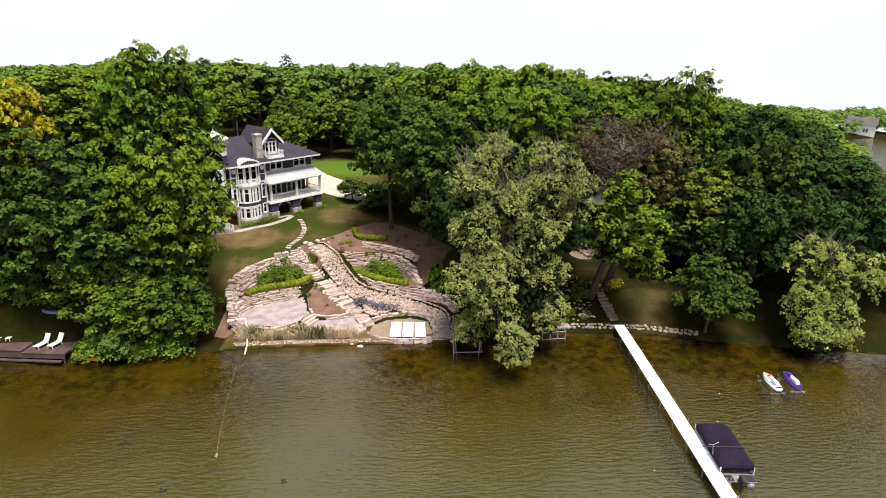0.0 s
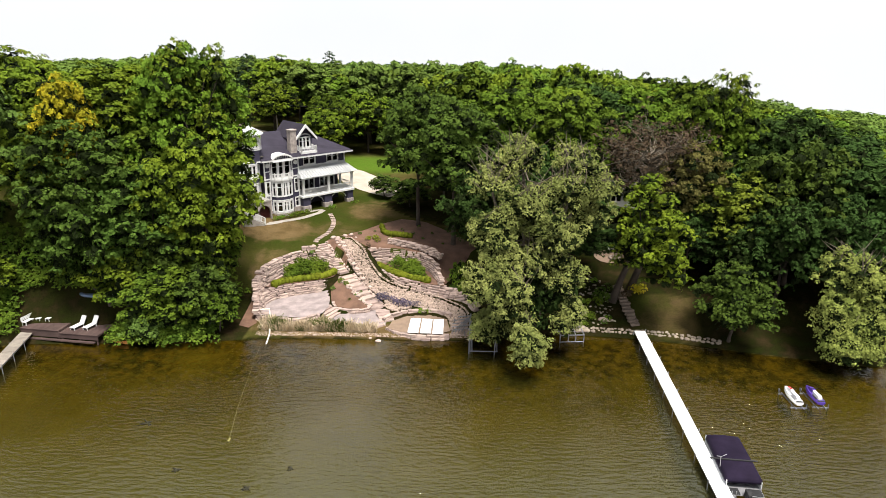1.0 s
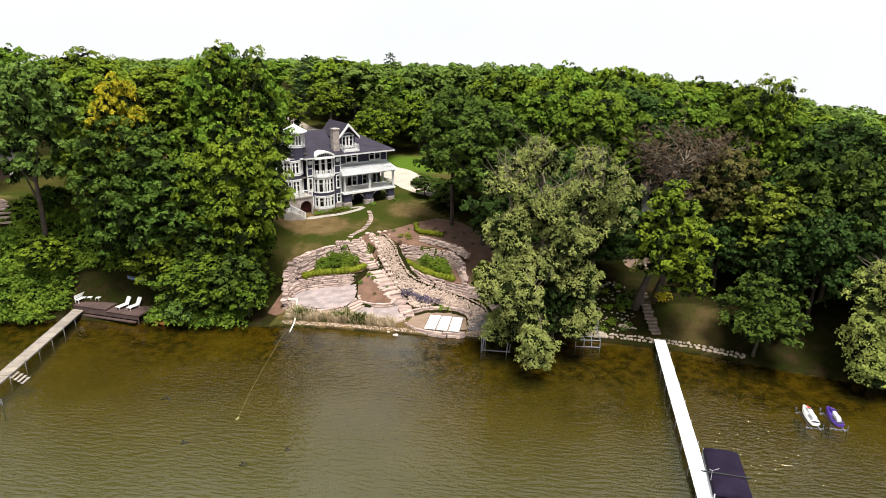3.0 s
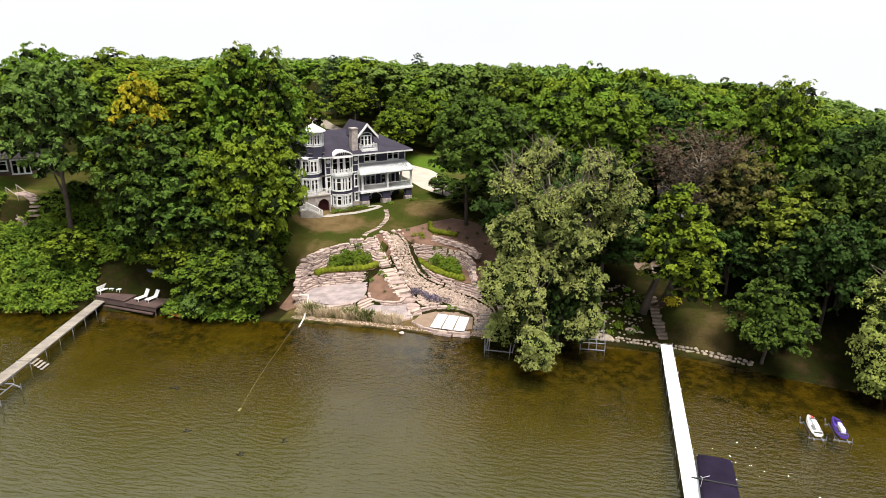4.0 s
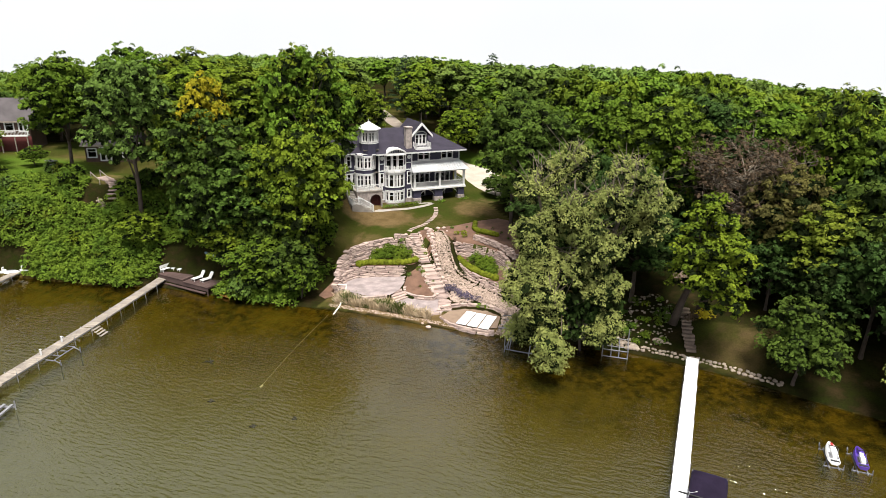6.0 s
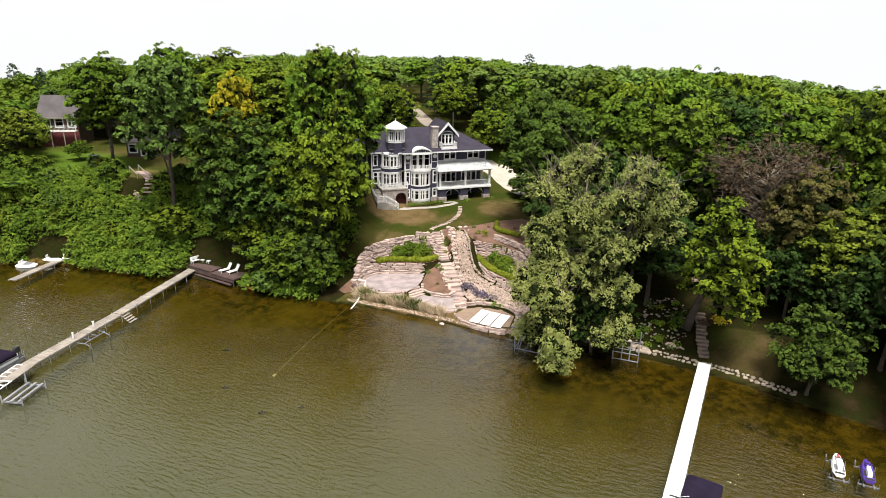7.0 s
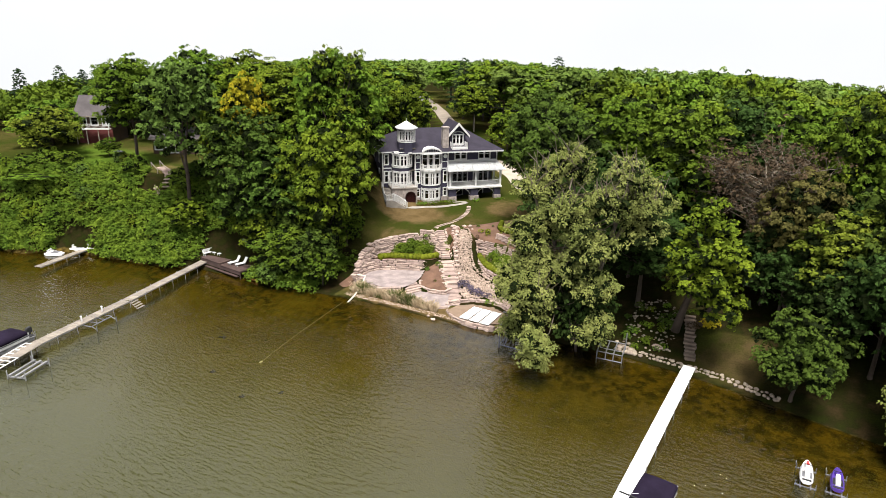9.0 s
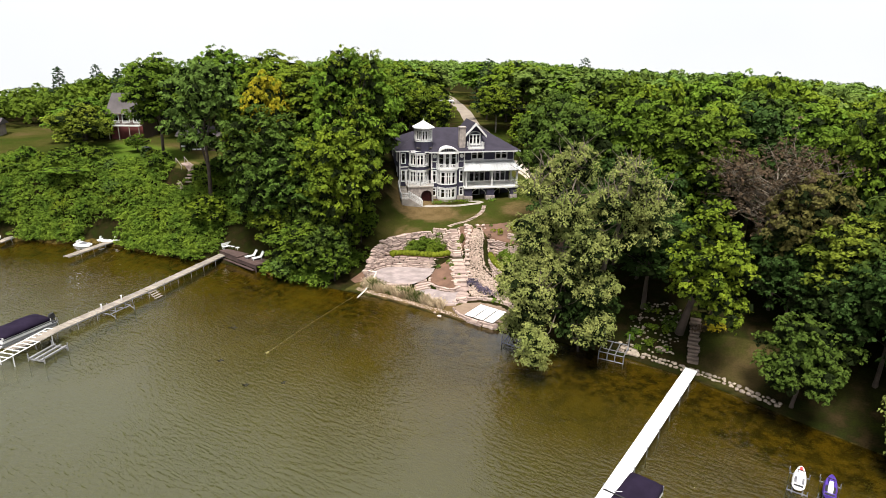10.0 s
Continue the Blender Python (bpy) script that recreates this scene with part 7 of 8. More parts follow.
lounger(deck_at(6.9, 1.8, 1.12), -15, "white slatted sun lounger on the brown deck")
for x, y, a in ((1.2, 2.6, -12), (2.1, 2.8, -12)):
    p = deck_at(x, y, 1.35)
    garden_chair(p.x, p.y, p.z, a, "white garden chair on the brown deck", WHITE)
for x, y in ((0.9, 1.7), (1.9, 1.8)):
    t = thing("side_table", deck_at(x, y, 1.35), "small white side table on the brown deck", "table", "side tables")
    part("tabletop", boxes(((-0.25, -0.25, 0.4), (0.25, 0.25, 0.44)), bevel=0.01), WHITE, t)
    for a in (-0.2, 0.2):
        for b in (-0.2, 0.2):
            part("leg", boxes(((a - 0.025, b - 0.025, 0), (a + 0.025, b + 0.025, 0.4))), WHITE, t)
t = thing("bench", Matrix.Translation(deck_at(0.25, 1.4, 1.35)) @ Matrix.Rotation(radians(83), 4, "Z"), "white slatted bench on the brown deck", "bench")
part("seat", boxes(*[((-1.0, -0.2 + 0.13 * k, 0.4), (1.0, -0.09 + 0.13 * k, 0.44)) for k in range(4)]), WHITE, t)
part("backrest", boxes(*[((-1.0, 0.32, 0.5 + 0.14 * k), (1.0, 0.36, 0.61 + 0.14 * k)) for k in range(3)]), WHITE, t)
for x in (-0.9, 0.0, 0.9):
    part("leg", boxes(((x - 0.04, -0.18, 0), (x + 0.04, -0.1, 0.4)), ((x - 0.04, 0.28, 0), (x + 0.04, 0.36, 0.9))), WHITE, t)


def loft(sections, closed=True):
    """A skin over rings of points."""
    bm = bmesh.new()
    rings = [[bm.verts.new(p) for p in s] for s in sections]
    for a, b in zip(rings, rings[1:]):
        n = len(a)
        for k in range(n if closed else n - 1):
            bm.faces.new((a[k], a[(k + 1) % n], b[(k + 1) % n], b[k]))
    bm.faces.new(rings[0][::-1])
    bm.faces.new(rings[-1])
    bmesh.ops.recalc_face_normals(bm, faces=bm.faces[:])
    return bm


def canoe(name, label, place, length, width, mat):
    t = thing(name, place, label, "boat")
    secs = []
    for k in range(9):
        f = -1 + 2 * k / 8
        w, h = width / 2 * max(0.06, 1 - f * f) ** 0.7, 0.32 + 0.14 * f * f
        secs.append([(f * length / 2, w * math.cos(a), (h - 0.02) if math.sin(a) > 0.5 else 0.18 + 0.18 * math.sin(a)) for a in np.linspace(0, 2 * math.pi, 12, endpoint=False)])
    part("hull", loft(secs), mat, t, smooth=True)
    part("gunwale", tube(bmesh.new(), [(f * length / 2, width / 2 * max(0.06, 1 - f * f) ** 0.7, 0.33 + 0.14 * f * f) for f in np.linspace(-1, 1, 11)], 0.025, 5), mat, t)
    return t


canoe("canoe", "blue canoe stowed behind the deck", Matrix.Translation((-39.6, 61.2, gz(-39.6, 61.2) + 0.1)) @ Matrix.Rotation(radians(4), 4, "Z"), 4.6, 0.85, BLUE)
canoe("kayak", "orange kayak pulled up under the shrubs", Matrix.Translation((-36.0, 57.3, 0.06)) @ Matrix.Rotation(radians(-18), 4, "Z"), 3.2, 0.7, ORANGE)
canoe("rowboat", "small grey metal boat pulled up under the willow", Matrix.Translation((41.9, 61.6, gz(41.9, 61.6) + 0.05)) @ Matrix.Rotation(radians(-50), 4, "Z"), 2.2, 1.0, ALU)


# personal watercraft on small stands
def jet_ski(x, y, turn, hull, seat, label):
    t = thing("jet_ski", Matrix.Translation((x, y, 0.25)) @ Matrix.Rotation(radians(turn), 4, "Z") @ Matrix.Scale(0.88, 4), label, "watercraft", "jet skis")
    secs = []
    for f, w, lo, hi in ((-1.55, 0.42, 0.1, 0.42), (-1.2, 0.52, 0.0, 0.48), (-0.3, 0.55, -0.05, 0.52), (0.5, 0.5, -0.05, 0.6), (1.1, 0.34, 0.05, 0.62), (1.5, 0.14, 0.25, 0.58), (1.65, 0.03, 0.4, 0.52)):
        secs.append([(f, -w, (lo + hi) / 2 + 0.05), (f, -w * 0.55, lo), (f, w * 0.55, lo), (f, w, (lo + hi) / 2 + 0.05), (f, w * 0.8, hi), (f, -w * 0.8, hi)])
    part("hull", loft(secs), hull, t, smooth=False)
    part("hood", loft([[(f, -w, 0.5), (f, w, 0.5), (f, w * 0.6, h), (f, -w * 0.6, h)] for f, w, h in ((0.1, 0.26, 0.86), (0.5, 0.34, 0.9), (1.0, 0.26, 0.74), (1.35, 0.1, 0.62))]), HULL_WHITE if hull is HULL_WHITE else hull, t)
    part("seat", loft([[(f, -w, 0.45), (f, w, 0.45), (f, w * 0.8, h), (f, -w * 0.8, h)] for f, w, h in ((-1.2, 0.2, 0.7), (-0.9, 0.24, 0.84), (-0.3, 0.22, 0.78), (0.15, 0.18, 0.84))]), seat, t)
    if hull is HULL_WHITE:
        part("emblem", boxes(((0.45, -0.12, 0.895), (0.62, 0.12, 0.915)), ((0.75, -0.1, 0.85), (0.95, 0.1, 0.87)), ((0.3, -0.2, 0.90), (0.42, 0.2, 0.918))), RED, t, "small red marks on the hood")
    part("deck_pad", boxes(((-1.5, -0.36, 0.44), (-1.15, 0.36, 0.47))), BLACK, t)
    for s in (-1, 1):
        part("footwell", boxes(((-1.1, s * 0.3 - 0.09, 0.5), (0.1, s * 0.3 + 0.09, 0.53))), BLACK if hull is not HULL_WHITE else GALV, t)
    bm = bmesh.new()
    tube(bm, [(0.2, -0.36, 1.0), (0.32, 0, 0.92), (0.2, 0.36, 1.0)], 0.03, 6)
    part("handlebar", bm, BLACK, t)
    st = thing("watercraft_lift", Matrix.Translation((x, y, 0)) @ Matrix.Rotation(radians(turn), 4, "Z"), "grey metal cradle holding a jet ski over the water", "boat lift", "watercraft lifts")
    for s in (-1, 1):
        part("rail", boxes(((-1.6, s * 0.35 - 0.05, 0.06), (1.2, s * 0.35 + 0.05, 0.16))), GALV, st)
        for f in (-1.3, 1.0):
            part("post", tube(bmesh.new(), [(f, s * 0.68, -0.8), (f, s * 0.68, 0.45)], 0.03, 7), GALV, st)
    for f in (-1.3, 1.0):
        part("beam", boxes(((f - 0.05, -0.74, 0.02), (f + 0.05, 0.74, 0.1))), GALV, st)
    part("wheel", tube(bmesh.new(), [(1.0, 0.72, 0.5), (1.0, 0.76, 0.5)], 0.17, 14), GALV, st)


jet_ski(31.3, 52.9, 93, HULL_WHITE, HULL_WHITE, "white jet ski with small red markings on a lift")
jet_ski(33.35, 53.2, 92, PURPLE, HULL_WHITE, "purple jet ski with a white seat on a lift")


# pontoon boat under a dark cover
def pontoon(place, label, arch=True):
    t = thing("pontoon_boat", place, label, "boat", "pontoon boats")
    for s in (-1, 1):
        part("pontoon", loft([[(f, s * 0.85 + r * math.cos(a), 0.18 + r * math.sin(a)) for a in np.linspace(0, 2 * math.pi, 12, endpoint=False)] for f, r in ((-3.1, 0.26), (-2.9, 0.3), (2.5, 0.3), (3.1, 0.2), (3.4, 0.05))]), ALU, t, smooth=True)
    part("deck", boxes(((-3.1, -1.25, 0.5), (3.2, 1.25, 0.6)), bevel=0.02), ALU, t)
    for s in (-1, 1):
        part("side_rail", boxes(((-2.4, s * 1.22 - 0.025, 0.6), (3.1, s * 1.22 + 0.025, 1.25))), HULL_WHITE, t)
        part("stripe", boxes(((-2.4, s * 1.25 - 0.008, 0.85), (3.1, s * 1.25 + 0.008, 0.98))), GALV, t)
    part("front_rail", boxes(((3.07, -1.2, 0.6), (3.12, 1.2, 1.25))), HULL_WHITE, t)
    secs = []
    for f, w, h in ((-2.35, 1.2, 1.28), (-2.2, 1.3, 1.5), (-1.2, 1.3, 1.62), (0.2, 1.3, 1.66), (0.35, 1.3, 1.6), (1.8, 1.3, 1.62), (2.9, 1.28, 1.5), (3.15, 1.15, 1.28)):
        secs.append([(f, -w, 1.05), (f, w, 1.05), (f, w, 1.3), (f, w * 0.86, h * 0.965), (f, w * 0.4, h), (f, -w * 0.4, h), (f, -w * 0.86, h * 0.965), (f, -w, 1.3)])
    part("cover", loft(secs), COVER, t, "dark navy mooring cover", True)
    if arch:
        part("seam", boxes(((-0.55, -1.45, 1.66), (-0.43, 1.95, 1.72))), BLACK, t)
        bm = bmesh.new()
        tube(bm, [(-0.9, 1.3, 1.3), (-0.5, 1.2, 1.85), (-0.2, 0.7, 1.9)], 0.03, 6)
        tube(bm, [(-0.5, 1.2, 1.85), (0.1, 1.25, 1.5)], 0.03, 6)
        part("arch_rail", bm, ALU, t)
    part("motor", loft([[(f, -w, z0), (f, w, z0), (f, w * 0.8, z1), (f, -w * 0.8, z1)] for f, w, z0, z1 in ((-3.7, 0.12, 0.7, 1.05), (-3.55, 0.22, 0.62, 1.25), (-3.1, 0.2, 0.62, 1.2), (-2.95, 0.12, 0.7, 1.0))]), BLACK, t)
    part("motor_leg", boxes(((-3.5, -0.06, -0.4), (-3.3, 0.06, 0.65)), ((-3.75, -0.1, -0.35), (-3.2, 0.1, -0.28))), BLACK, t)
    for y in (-1.2, 0.4):
        part("stern_deck", boxes(((-3.1, y, 0.6), (-2.4, y + 0.8, 0.64))), BLACK, t)
    part("ladder", boxes(((-3.25, 0.75, 0.0), (-3.2, 0.8, 1.0)), ((-3.25, 1.05, 0.0), (-3.2, 1.1, 1.0)), ((-3.25, 0.8, 0.3), (-3.2, 1.05, 0.34)), ((-3.25, 0.8, 0.6), (-3.2, 1.05, 0.64))), ALU, t)
    return t


pontoon(Matrix.Translation((22.05, 41.6, 0)) @ Matrix.Rotation(radians(88), 4, "Z"), "pontoon boat under a dark navy cover moored at the white dock")
pontoon(Matrix.Translation((-41.6, 28.3, 0.1)) @ Matrix.Rotation(radians(-77), 4, "Z"), "pontoon boat under a dark cover moored at the wooden dock", False)


def frame_of(name, label, category, place, bars, mat, r=0.04, group=""):
    """Gear made of straight bars, each one a part."""
    t = thing(name, place, label, category, group)
    for a, b in bars:
        part("bar", tube(bmesh.new(), [a, b], r, 6), mat, t)
    return t


# white canopy frame and lift at the end of the wooden dock
m = Matrix.Translation((-36.7, 26.6, 0)) @ Matrix.Rotation(radians(-68), 4, "Z")
bars = [((-3.6, s, 1.25), (3.6, s, 1.25)) for s in (-0.85, 0.85)] + [((-3.6 + 0.72 * k, -0.85, 1.25 + 0.0), (-3.6 + 0.72 * k, 0.85, 1.25)) for k in range(11)] + [((f, s, -1.8), (f, s, 1.25)) for f in (-2.4, 2.4) for s in (-0.85, 0.85)]
frame_of("canopy_frame", "white metal canopy frame over an empty boat lift", "boat lift", m, bars, WHITE, 0.06)
t = thing("boat_lift", m @ Matrix.Translation((-0.4, 2.2, 0)), "empty metal boat lift with long bunks beside the dock", "boat lift")
for s in (-0.7, 0.0, 0.7):
    part("bunk", boxes(((-1.6, s - 0.12, 0.35), (1.6, s + 0.12, 0.5))), ALU, t)
for f in (-1.5, 1.5):
    part("beam", boxes(((f - 0.07, -1.0, 0.22), (f + 0.07, 1.0, 0.34))), ALU, t)
    for s in (-1, 1):
        part("post", tube(bmesh.new(), [(f, s, -1.8), (f, s, 0.9)], 0.06, 7), ALU, t)
part("canvas", boxes(((-3.4, -2.3, 1.3), (-0.4, -1.2, 1.33))), BOARD, t, "folded canvas")
# small lift and steps along the wooden dock
m = Matrix.Translation((-39.6, 37.6, 0)) @ Matrix.Rotation(radians(-76), 4, "Z")
frame_of("watercraft_lift", "grey metal lift frame beside the wooden dock", "boat lift", m, [((-1.5, s, 0.5), (1.5, s, 0.5)) for s in (-0.7, 0.6)] + [((-1.5 + k, -0.7, 0.5), (-1.5 + k, 0.6, 0.5)) for k in range(4)] + [((f, 1.3, -1.6), (f, 1.3, 0.6)) for f in (-1.4, 1.4)] + [((f, 0.6, 0.5), (f, 1.3, 0.2)) for f in (-1.4, 1.4)], GALV, 0.06, "watercraft lifts")
for f in (-1.6, 1.3):
    o = m @ Vector((f, -0.85, 0.85))
    t = thing("mooring_post", o, "white mooring post on the wooden dock", "post", "mooring posts")
    part("post", boxes(((-0.07, -0.07, 0), (0.07, 0.07, 0.6)), bevel=0.015), HULL_WHITE, t)
    part("cap", boxes(((-0.1, -0.1, 0.6), (0.1, 0.1, 0.67)), bevel=0.015), HULL_WHITE, t)
t = thing("dock_steps", Matrix.Translation((-41.0, 42.9, 0)) @ Matrix.Rotation(radians(14), 4, "Z"), "wooden steps from the dock into the water", "steps")
for k in range(4):
    part("tread", boxes(((0.1 + 0.28 * k, -0.6, 0.66 - 0.2 * k), (0.36 + 0.28 * k, 0.6, 0.7 - 0.2 * k))), BOARD, t)
for y in (-0.45, 0.45):
    part("stringer", tube(bmesh.new(), [(0.05, y, 0.75), (1.25, y, -0.15)], 0.04, 5), BOARD, t)

# things at the short dock
def paddle_boat(place, label):
    """A moulded two-seat boat with a dished deck."""
    t = thing("paddle_boat", place, label, "boat", "paddle boats")
    part("hull", loft([[(f, -w, 0.1), (f, w, 0.1), (f, w * 0.92, h), (f, -w * 0.92, h)] for f, w, h in ((-1.3, 0.6, 0.35), (-0.8, 0.8, 0.45), (0.8, 0.8, 0.45), (1.4, 0.4, 0.3))]), HULL_WHITE, t)
    part("footwell", boxes(((-0.25, -0.55, 0.452), (0.75, 0.55, 0.47)), bevel=0.005), GALV, t)
    for y in (-0.32, 0.32):
        part("seat", boxes(((-0.75, y - 0.25, 0.45), (-0.3, y + 0.25, 0.58)), ((-0.8, y - 0.25, 0.45), (-0.68, y + 0.25, 0.9)), bevel=0.03), HULL_WHITE, t)


paddle_boat(Matrix.Translation((-67.9, 47.5, -0.05)) @ Matrix.Rotation(radians(28), 4, "Z"), "white paddle boat floating beside a short dock")
paddle_boat(Matrix.Translation((-65.9, 50.2, 0.42)) @ Matrix.Rotation(radians(30), 4, "Z"), "white paddle boat drawn up at the end of a short dock")
paddle_boat(Matrix.Translation((-63.9, 51.5, 0.5)) @ Matrix.Rotation(radians(12), 4, "Z"), "white paddle boat drawn up at the end of a short dock")
canoe("rowboat", "white boat beside a far dock", Matrix.Translation((-80.2, 39.4, 0.1)) @ Matrix.Rotation(radians(-58), 4, "Z"), 4.0, 1.5, HULL_WHITE)

# three white dock panels laid out on the sand pad
for k in range(3):
    t = thing("swim_raft", Matrix.Translation((-5.5 + 1.36 * k, 61.5, 0.68)) @ Matrix.Rotation(radians(1 + k), 4, "Z"), "white dock panel lying on the sand at the water's edge", "raft", "spare swim rafts")
    for j in range(3):
        part("board", boxes(((0.0, 1.22 * j, 0.06), (1.16, 1.22 * j + 1.215, 0.1))), WHITE_DECK, t)
    part("frame", boxes(((0, 0, 0), (0.05, 3.64, 0.06)), ((1.11, 0, 0), (1.16, 3.64, 0.06))), ALU, t)
# stacked dock frames and lifts by the willow
m = Matrix.Translation((0.2, 64.0, 0.0))
frame_of("metal_stack", "stack of grey metal dock frames on the stony shore", "frames", m @ Matrix.Translation((0, 0, 0.15)), [((-0.9 + 0.35 * k, -1.6, 0.45 + 0.05 * k), (0.6 + 0.1 * k, 1.8, 0.6 + 0.04 * k)) for k in range(4)] + [((-1.0, -1.2 + 0.8 * k, 0.5), (0.9, -1.0 + 0.9 * k, 0.7)) for k in range(4)] + [((-0.9, -1.6, 0.0), (-0.9, -1.6, 0.5)), ((0.8, 1.8, 0.2), (0.8, 1.8, 0.8)), ((0.5, -1.5, 0), (0.5, -1.5, 0.6)), ((-0.8, 1.4, 0.3), (-0.8, 1.4, 0.7))], GALV, 0.05)
frame_of("boat_lift", "grey boat lift with upright posts drawn up on the shore", "boat lift", Matrix.Translation((1.3, 60.4, 0)), [((0, -1.7, -0.6), (0, -1.7, 2.0)), ((0.0, 1.6, -0.2), (0.0, 1.6, 3.1)), ((0.35, -1.6, -0.5), (0.1, 1.6, 2.3)), ((0.15, -1.6, -0.5), (-0.1, 1.4, 2.6)), ((0, -1.7, 0.35), (3.0, -1.5, 0.35)), ((2.6, -1.6, -0.5), (2.75, -1.2, 2.0)), ((0, 1.6, 1.2), (2.8, 1.6, 1.2)),
                                                                                                  ((0, -1.7, 0.35), (0, 1.6, 0.7)), ((2.9, -1.5, 0.35), (2.9, 1.6, 0.7)), ((-1.4, 1.7, 2.6), (0.1, 1.6, 2.9))], GALV, 0.06)
frame_of("boat_lift", "grey boat lift frame standing in the shallows under the willow", "boat lift", Matrix.Translation((12.2, 63.4, 0)) @ Matrix.Rotation(radians(8), 4, "Z"), [((x, y, -0.6), (x, y, h)) for x, y, h in ((-1.3, -0.9, 1.0), (1.3, -0.9, 1.0), (-1.3, 1.2, 2.6), (1.3, 1.2, 2.6))] + [((-1.3, -0.9, z), (1.3, -0.9, z)) for z in (0.1, 0.9)] + [((-1.3, 1.2, z), (1.3, 1.2, z)) for z in (0.3, 1.3)]
         + [((x, -0.9, 0.9), (x, 1.2, 1.2)) for x in (-1.3, -0.4, 0.4, 1.3)] + [((x, -0.9, 0.1), (x, -0.9, 0.9)) for x in (-0.4, 0.4)], GALV, 0.06)

# drain pipe, yellow line, weed
TAN_PIPE = material("weathered_plastic", (0.66, 0.62, 0.54), 0.5, spread=0.15)
t = thing("drain_pipe", (-21.6, 63.9, 0), "white plastic drain pipe down to the water", "pipe")
part("pipe", tube(bmesh.new(), [(0, 0, 1.5), (0.75, -2.1, 0.75), (1.15, -3.6, 0.35), (1.3, -5.2, -0.05)], 0.075, 8), TAN_PIPE, t)
part("elbow", tube(bmesh.new(), [(-0.9, -0.5, 1.75), (0.0, 0.1, 1.6)], 0.08, 8), TAN_PIPE, t)
line = curve_through([(-20.8, 58.6), (-20.0, 54.0), (-18.8, 47.5), (-17.5, 41.8)], 0.6)
t = thing("mooring_line", (line[0][0], line[0][1], 0), "thin yellow line floating on the lake", "rope")
part("line", tube(bmesh.new(), [(x - line[0][0], y - line[0][1], 0.03) for x, y in line], 0.011, 5), ROPE, t)
part("float", tube(bmesh.new(), [(line[-1][0] - line[0][0], line[-1][1] - line[0][1] - 0.15, 0.04), (line[-1][0] - line[0][0], line[-1][1] - line[0][1] + 0.3, 0.06)], 0.09, 8), ROPE, t)
for x, y, s in ((-25.2, 43.5, 0.55), (-14.0, 36.5, 0.3), (-20.0, 38.0, 0.3), (-11.5, 39.0, 0.25)):
    t = thing("water_weed", (x, y, 0), "dark tuft of water weed at the surface", "weed", "tufts of weed")
    bm = bmesh.new()
    for k in range(14):
        a = rng.random() * 6.28
        r = s * (0.5 + rng.random())
        tube(bm, [(0, 0, 0.0), (math.cos(a) * r * 0.6, math.sin(a) * r * 0.6, 0.06 * s), (math.cos(a) * r, math.sin(a) * r, 0.0)], [0.05, 0.06, 0.02], 5)
    part("fronds", bm, WEED, t)

# ---- neighbours, cars and the lane ----
BRICK = material("brown_siding", (0.085, 0.052, 0.040), 0.85, spread=0.25, scale=0.7, fine=6)
GREY_ROOF = material("grey_brown_shingle", (0.075, 0.066, 0.07), 0.9, spread=0.3, scale=0.5, fine=6, bump=0.01)
MAROON = material("maroon_siding", (0.13, 0.035, 0.035), 0.8, spread=0.2, scale=0.8, fine=6)


def cottage(place, w, d, h, rise, label, mat, wins, over=0.5, low=None):
    t = thing("house", place, label, "house", "neighbouring houses")
    wall(t, "wall", (-w / 2, 0), (w / 2, 0), -1.0, h, [(a + w / 2, b + w / 2, c, e) for a, b, c, e in wins], mat)
    wall(t, "wall", (w / 2, 0), (w / 2, d), -1.0, h, (), mat)
    wall(t, "wall", (w / 2, d), (-w / 2, d), -1.0, h, (), mat)
    wall(t, "wall", (-w / 2, d), (-w / 2, 0), -1.0, h, (), mat)
    for a, b, c, e in wins:
        window(t, (-w / 2, 0), (w / 2, 0), a + w / 2, b + w / 2, c, e, max(1, round((b - a) / 0.8)))
    part("ceiling", boxes(((-w / 2 + 0.25, 0.25, h - 0.1), (w / 2 - 0.25, d - 0.25, h))), ROOM, t)
    bm = bmesh.new()
    vs = [bm.verts.new(p) for p in ((-w / 2 - over, -over, h), (w / 2 + over, -over, h), (w / 2 + over, d + over, h), (-w / 2 - over, d + over, h), (-w / 2 - over, d / 2, h + rise), (w / 2 + over, d / 2, h + rise))]
    for q in ((0, 1, 5, 4), (2, 3, 4, 5), (3, 0, 4), (1, 2, 5), (3, 2, 1, 0)):
        bm.faces.new([vs[i] for i in q])
    part("roof", bm, GREY_ROOF, t)
    part("fascia", boxes(((-w / 2 - over, -over - 0.06, h - 0.2), (w / 2 + over, -over, h + 0.04))), BOARD, t)
    if low:
        part("porch", boxes(((-w / 2, -1.6, 2.6), (w / 2, -0.52, 2.75))), WHITE, t)
        part("lower_wall", boxes(((-w / 2, -0.12, -1.0), (w / 2, -0.003, 2.4))), low, t)
        for x in (-w / 2 + 0.2, -w / 6, w / 6, w / 2 - 0.2):
            part("porch_post", boxes(((x - 0.07, -1.52, -0.5), (x + 0.07, -1.38, 2.6))), BOARD, t)
        railing(t, [(-w / 2, -1.5), (w / 2, -1.5)], 2.75, 0.9, 0.2)
    return t


def face_lake(x, y, turn):
    return Matrix.Translation((x, y, gz(x, y))) @ Matrix.Rotation(radians(turn), 4, "Z")


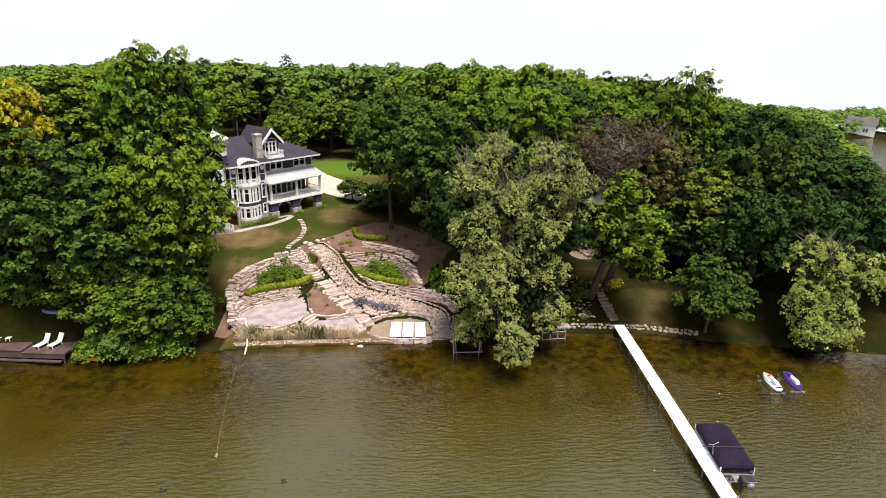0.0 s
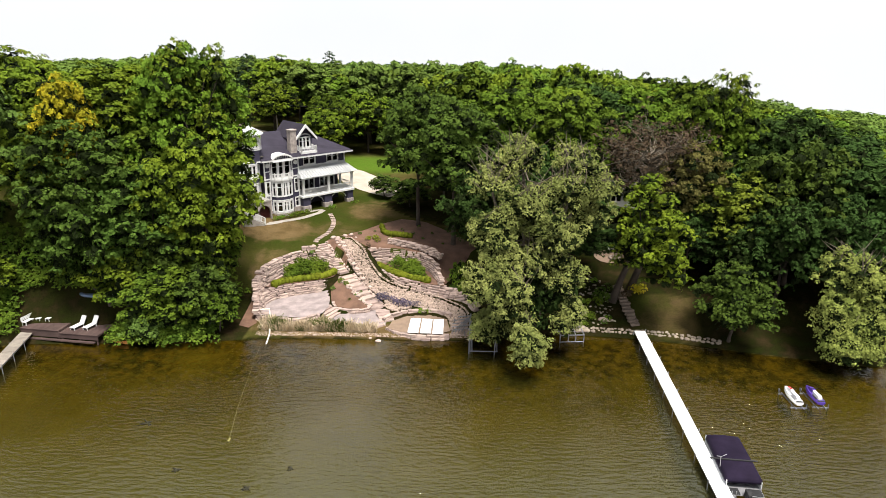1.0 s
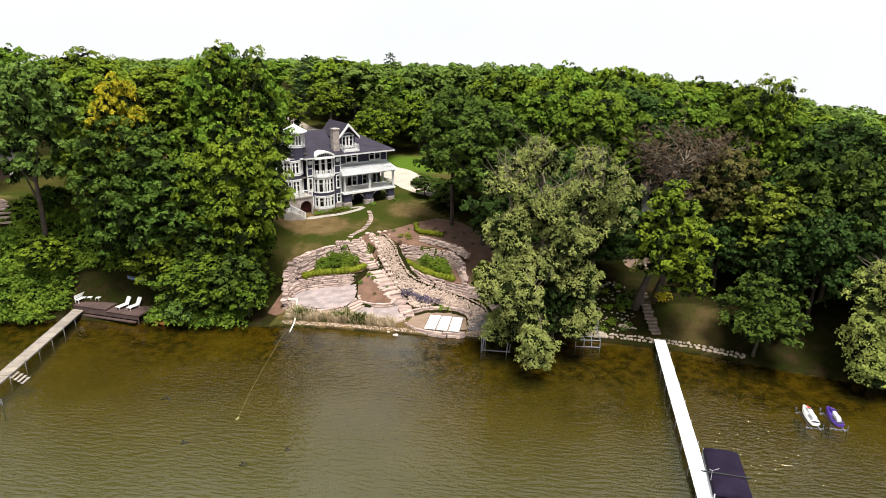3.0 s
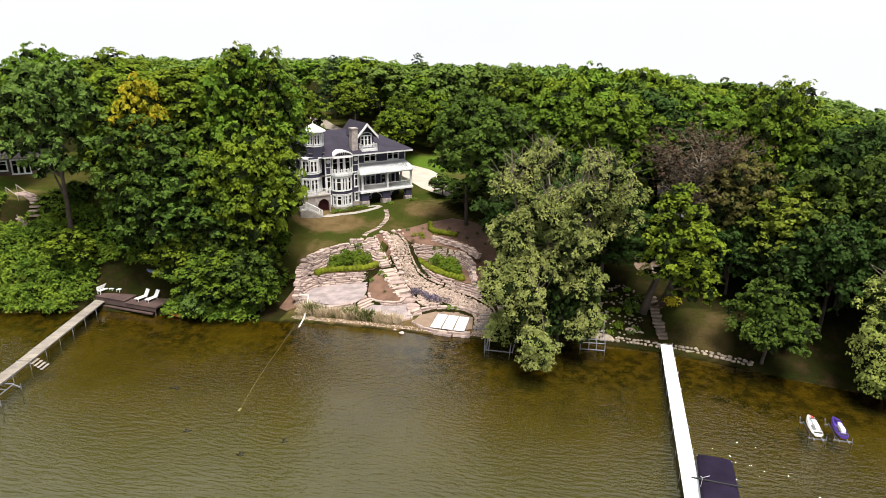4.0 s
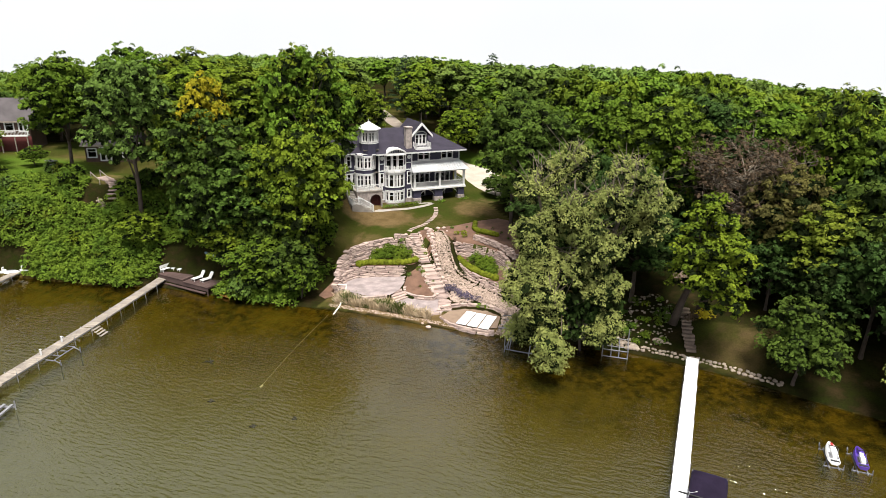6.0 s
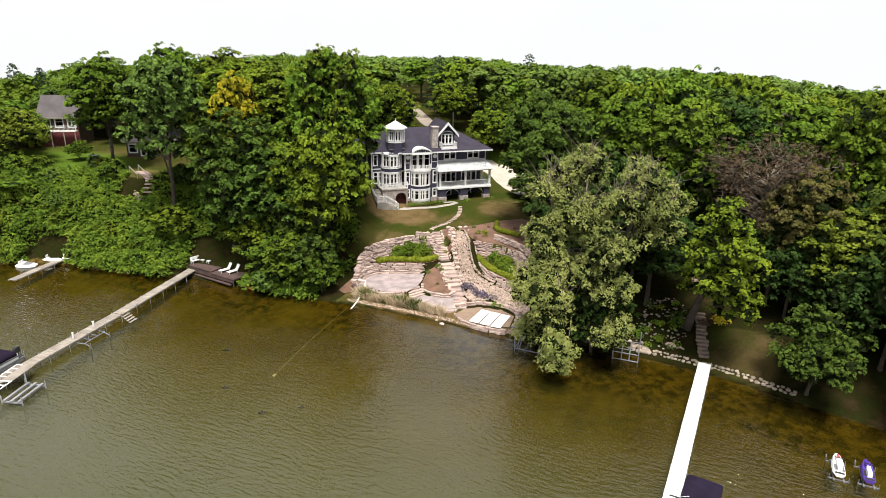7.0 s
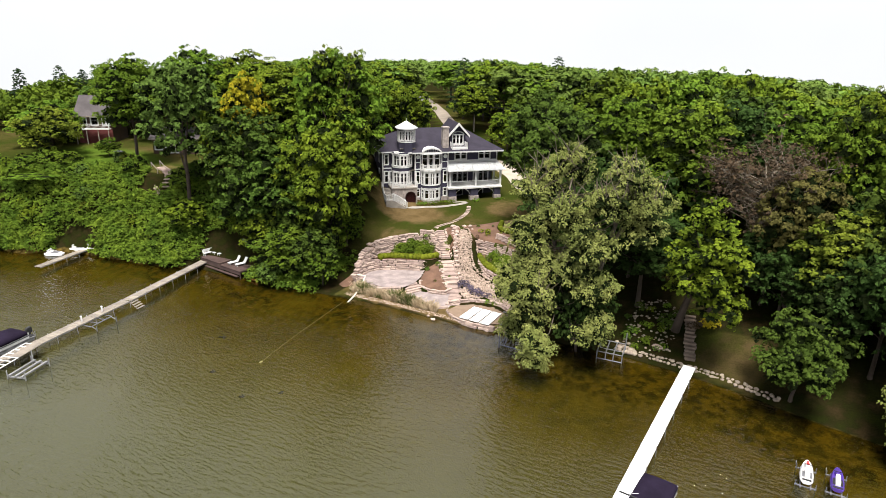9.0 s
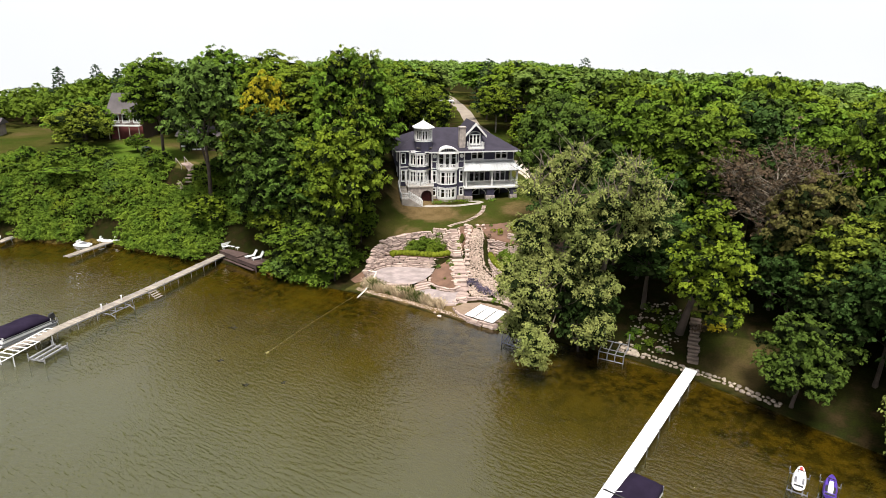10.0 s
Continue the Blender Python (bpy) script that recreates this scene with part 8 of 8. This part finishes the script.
cottage(face_lake(-87.6, 67.6, 38), 6.0, 7, 4.9, 3.4, "two-storey neighbouring house with a grey roof and maroon ground floor", BRICK, [(-2.6, -1.4, 3.2, 4.6), (-0.6, 0.6, 3.2, 4.6), (1.4, 2.6, 3.2, 4.6)], low=MAROON)
cottage(face_lake(-67.3, 69.6, 36), 7.5, 6, 2.7, 1.5, "low brown cottage under the trees", BRICK, [(-3.4, -2.2, 0.8, 2.1), (-1.6, 0.6, 0.3, 2.2), (1.6, 3.0, 0.8, 2.1)])
cottage(face_lake(-110.0, 52.0, 50), 4, 4, 2.2, 1.2, "small grey cottage beyond the lawn", BOARD, [(-1.5, -0.4, 0.8, 1.8), (0.4, 1.5, 0.8, 1.8)])
cottage(face_lake(24.0, 96.0, -10), 8, 6, 3.0, 2.0, "pale house half hidden in the wood", WHITE, [(-2.5, -1.0, 0.8, 2.2), (1.0, 2.5, 0.8, 2.2)])
cottage(face_lake(143.0, 219.0, -35), 9, 7, 3.5, 2.2, "pale lakeside house across the bay", WHITE, [(-2.5, -1.0, 0.8, 2.2), (1.0, 2.5, 0.8, 2.2)])
# curved stone steps with a timber handrail and a pale retaining wall near the top of the bluff
bluff_way = curve_through([(-60.2, 61.6), (-58.0, 60.9), (-56.0, 60.1), (-54.9, 58.5)], 0.42)
t = thing("bluff_steps", (-57.0, 60.3, gz(-57.0, 60.3)), "curved flight of grey stone steps on the bluff", "steps", kind="structure")
for k in range(1, len(bluff_way) - 1):
    q = bluff_way[k + 1] - bluff_way[k - 1]
    p = Vector((*bluff_way[k], gz(*bluff_way[k]) + 0.05)) - t.matrix_basis.translation
    piece("tread", BLOCKS[k % 9], t, Matrix.Translation(p) @ Matrix.Rotation(math.atan2(q[1], q[0]), 4, "Z") @ Matrix.Diagonal((0.34, 1.3, 0.22, 1)))
rail = thing("handrail", (-60.3, 60.9, gz(-60.3, 60.9)), "weathered timber handrail at the head of the bluff steps", "rail")
for y in (-0.5, 1.0):
    part("bar", tube(bmesh.new(), [(-0.4, y, 0.95), (2.2, y - 0.7, 0.15)], 0.06, 6), BOARD, rail)
    for f, h in ((-0.35, 0.95), (2.1, 0.2)):
        part("post", tube(bmesh.new(), [(f, y - 0.28 * (f + 0.4), h - 1.2), (f, y - 0.28 * (f + 0.4), h)], 0.06, 6), BOARD, rail)
stone_wall("short curved wall of pale stone beside the bluff steps", [(-58.9, 59.2, 9.4, 10.2), (-57.3, 58.0, 8.6, 9.9), (-55.9, 57.5, 8.0, 9.4)], seed=12, course=0.3, depth=0.5)
t = thing("bird_feeder", (-66.8, 59.2, gz(-66.8, 59.2)), "green feeder on a thin post on the bluff", "feeder")
part("post", tube(bmesh.new(), [(0, 0, -0.2), (0, 0, 1.6)], 0.06, 6), BOARD, t)
part("tray", boxes(((-0.6, -0.4, 1.6), (0.6, 0.4, 1.72)), ((-0.7, -0.5, 2.1), (0.7, 0.5, 2.16))), GALV, t)


def car(place, label, mat):
    t = thing("car", place, label, "car", "parked cars")
    part("body", loft([[(f, -0.88, 0.35), (f, 0.88, 0.35), (f, 0.9, h * 0.8), (f, 0.8, h), (f, -0.8, h), (f, -0.9, h * 0.8)] for f, h in ((-2.2, 0.75), (-2.0, 0.95), (0.9, 1.0), (2.1, 0.85), (2.25, 0.6))]), mat, t)
    part("cabin", loft([[(f, -w, 0.95), (f, w, 0.95), (f, w * 0.85, h), (f, -w * 0.85, h)] for f, w, h in ((-2.0, 0.76, 1.1), (-1.5, 0.78, 1.55), (0.0, 0.78, 1.6), (0.9, 0.74, 1.02))]), BLACK, t)
    part("roof", boxes(((-1.5, -0.64, 1.56), (0.05, 0.64, 1.62)), bevel=0.02), mat, t)
    for f in (-1.4, 1.4):
        for s in (-1, 1):
            part("wheel", tube(bmesh.new(), [(f, s * 0.7, 0.33), (f, s * 0.92, 0.33)], 0.33, 14), BLACK, t)
    return t


for x, y, m, l in ((-77.5, 158.5, HULL_WHITE, "white car parked beside the lane"), (-80.5, 160.5, BLACK, "dark car parked beside the lane"), (-83.5, 162.0, BLACK, "dark car parked beside the lane")):
    car(Matrix.Translation((x, y, gz(x, y) + 0.02)) @ Matrix.Rotation(radians(30), 4, "Z"), l, m)
t = thing("utility_pole", (-39.9, 124.3, gz(-39.9, 124.3)), "grey wooden utility pole with a crossarm", "pole")
ph = 18.3 - gz(-39.9, 124.3)
part("pole", tube(bmesh.new(), [(0, 0, -0.5), (0, 0, ph)], [0.16, 0.11], 8), BOARD, t)
part("crossarm", boxes(((-0.9, -0.06, ph - 0.6), (0.9, 0.06, ph - 0.48))), BOARD, t)
part("wire", tube(bmesh.new(), [(0, 0, ph - 0.4), (12, -1, ph - 0.9), (26, -3, ph - 0.4)], 0.03, 4), BLACK, t)
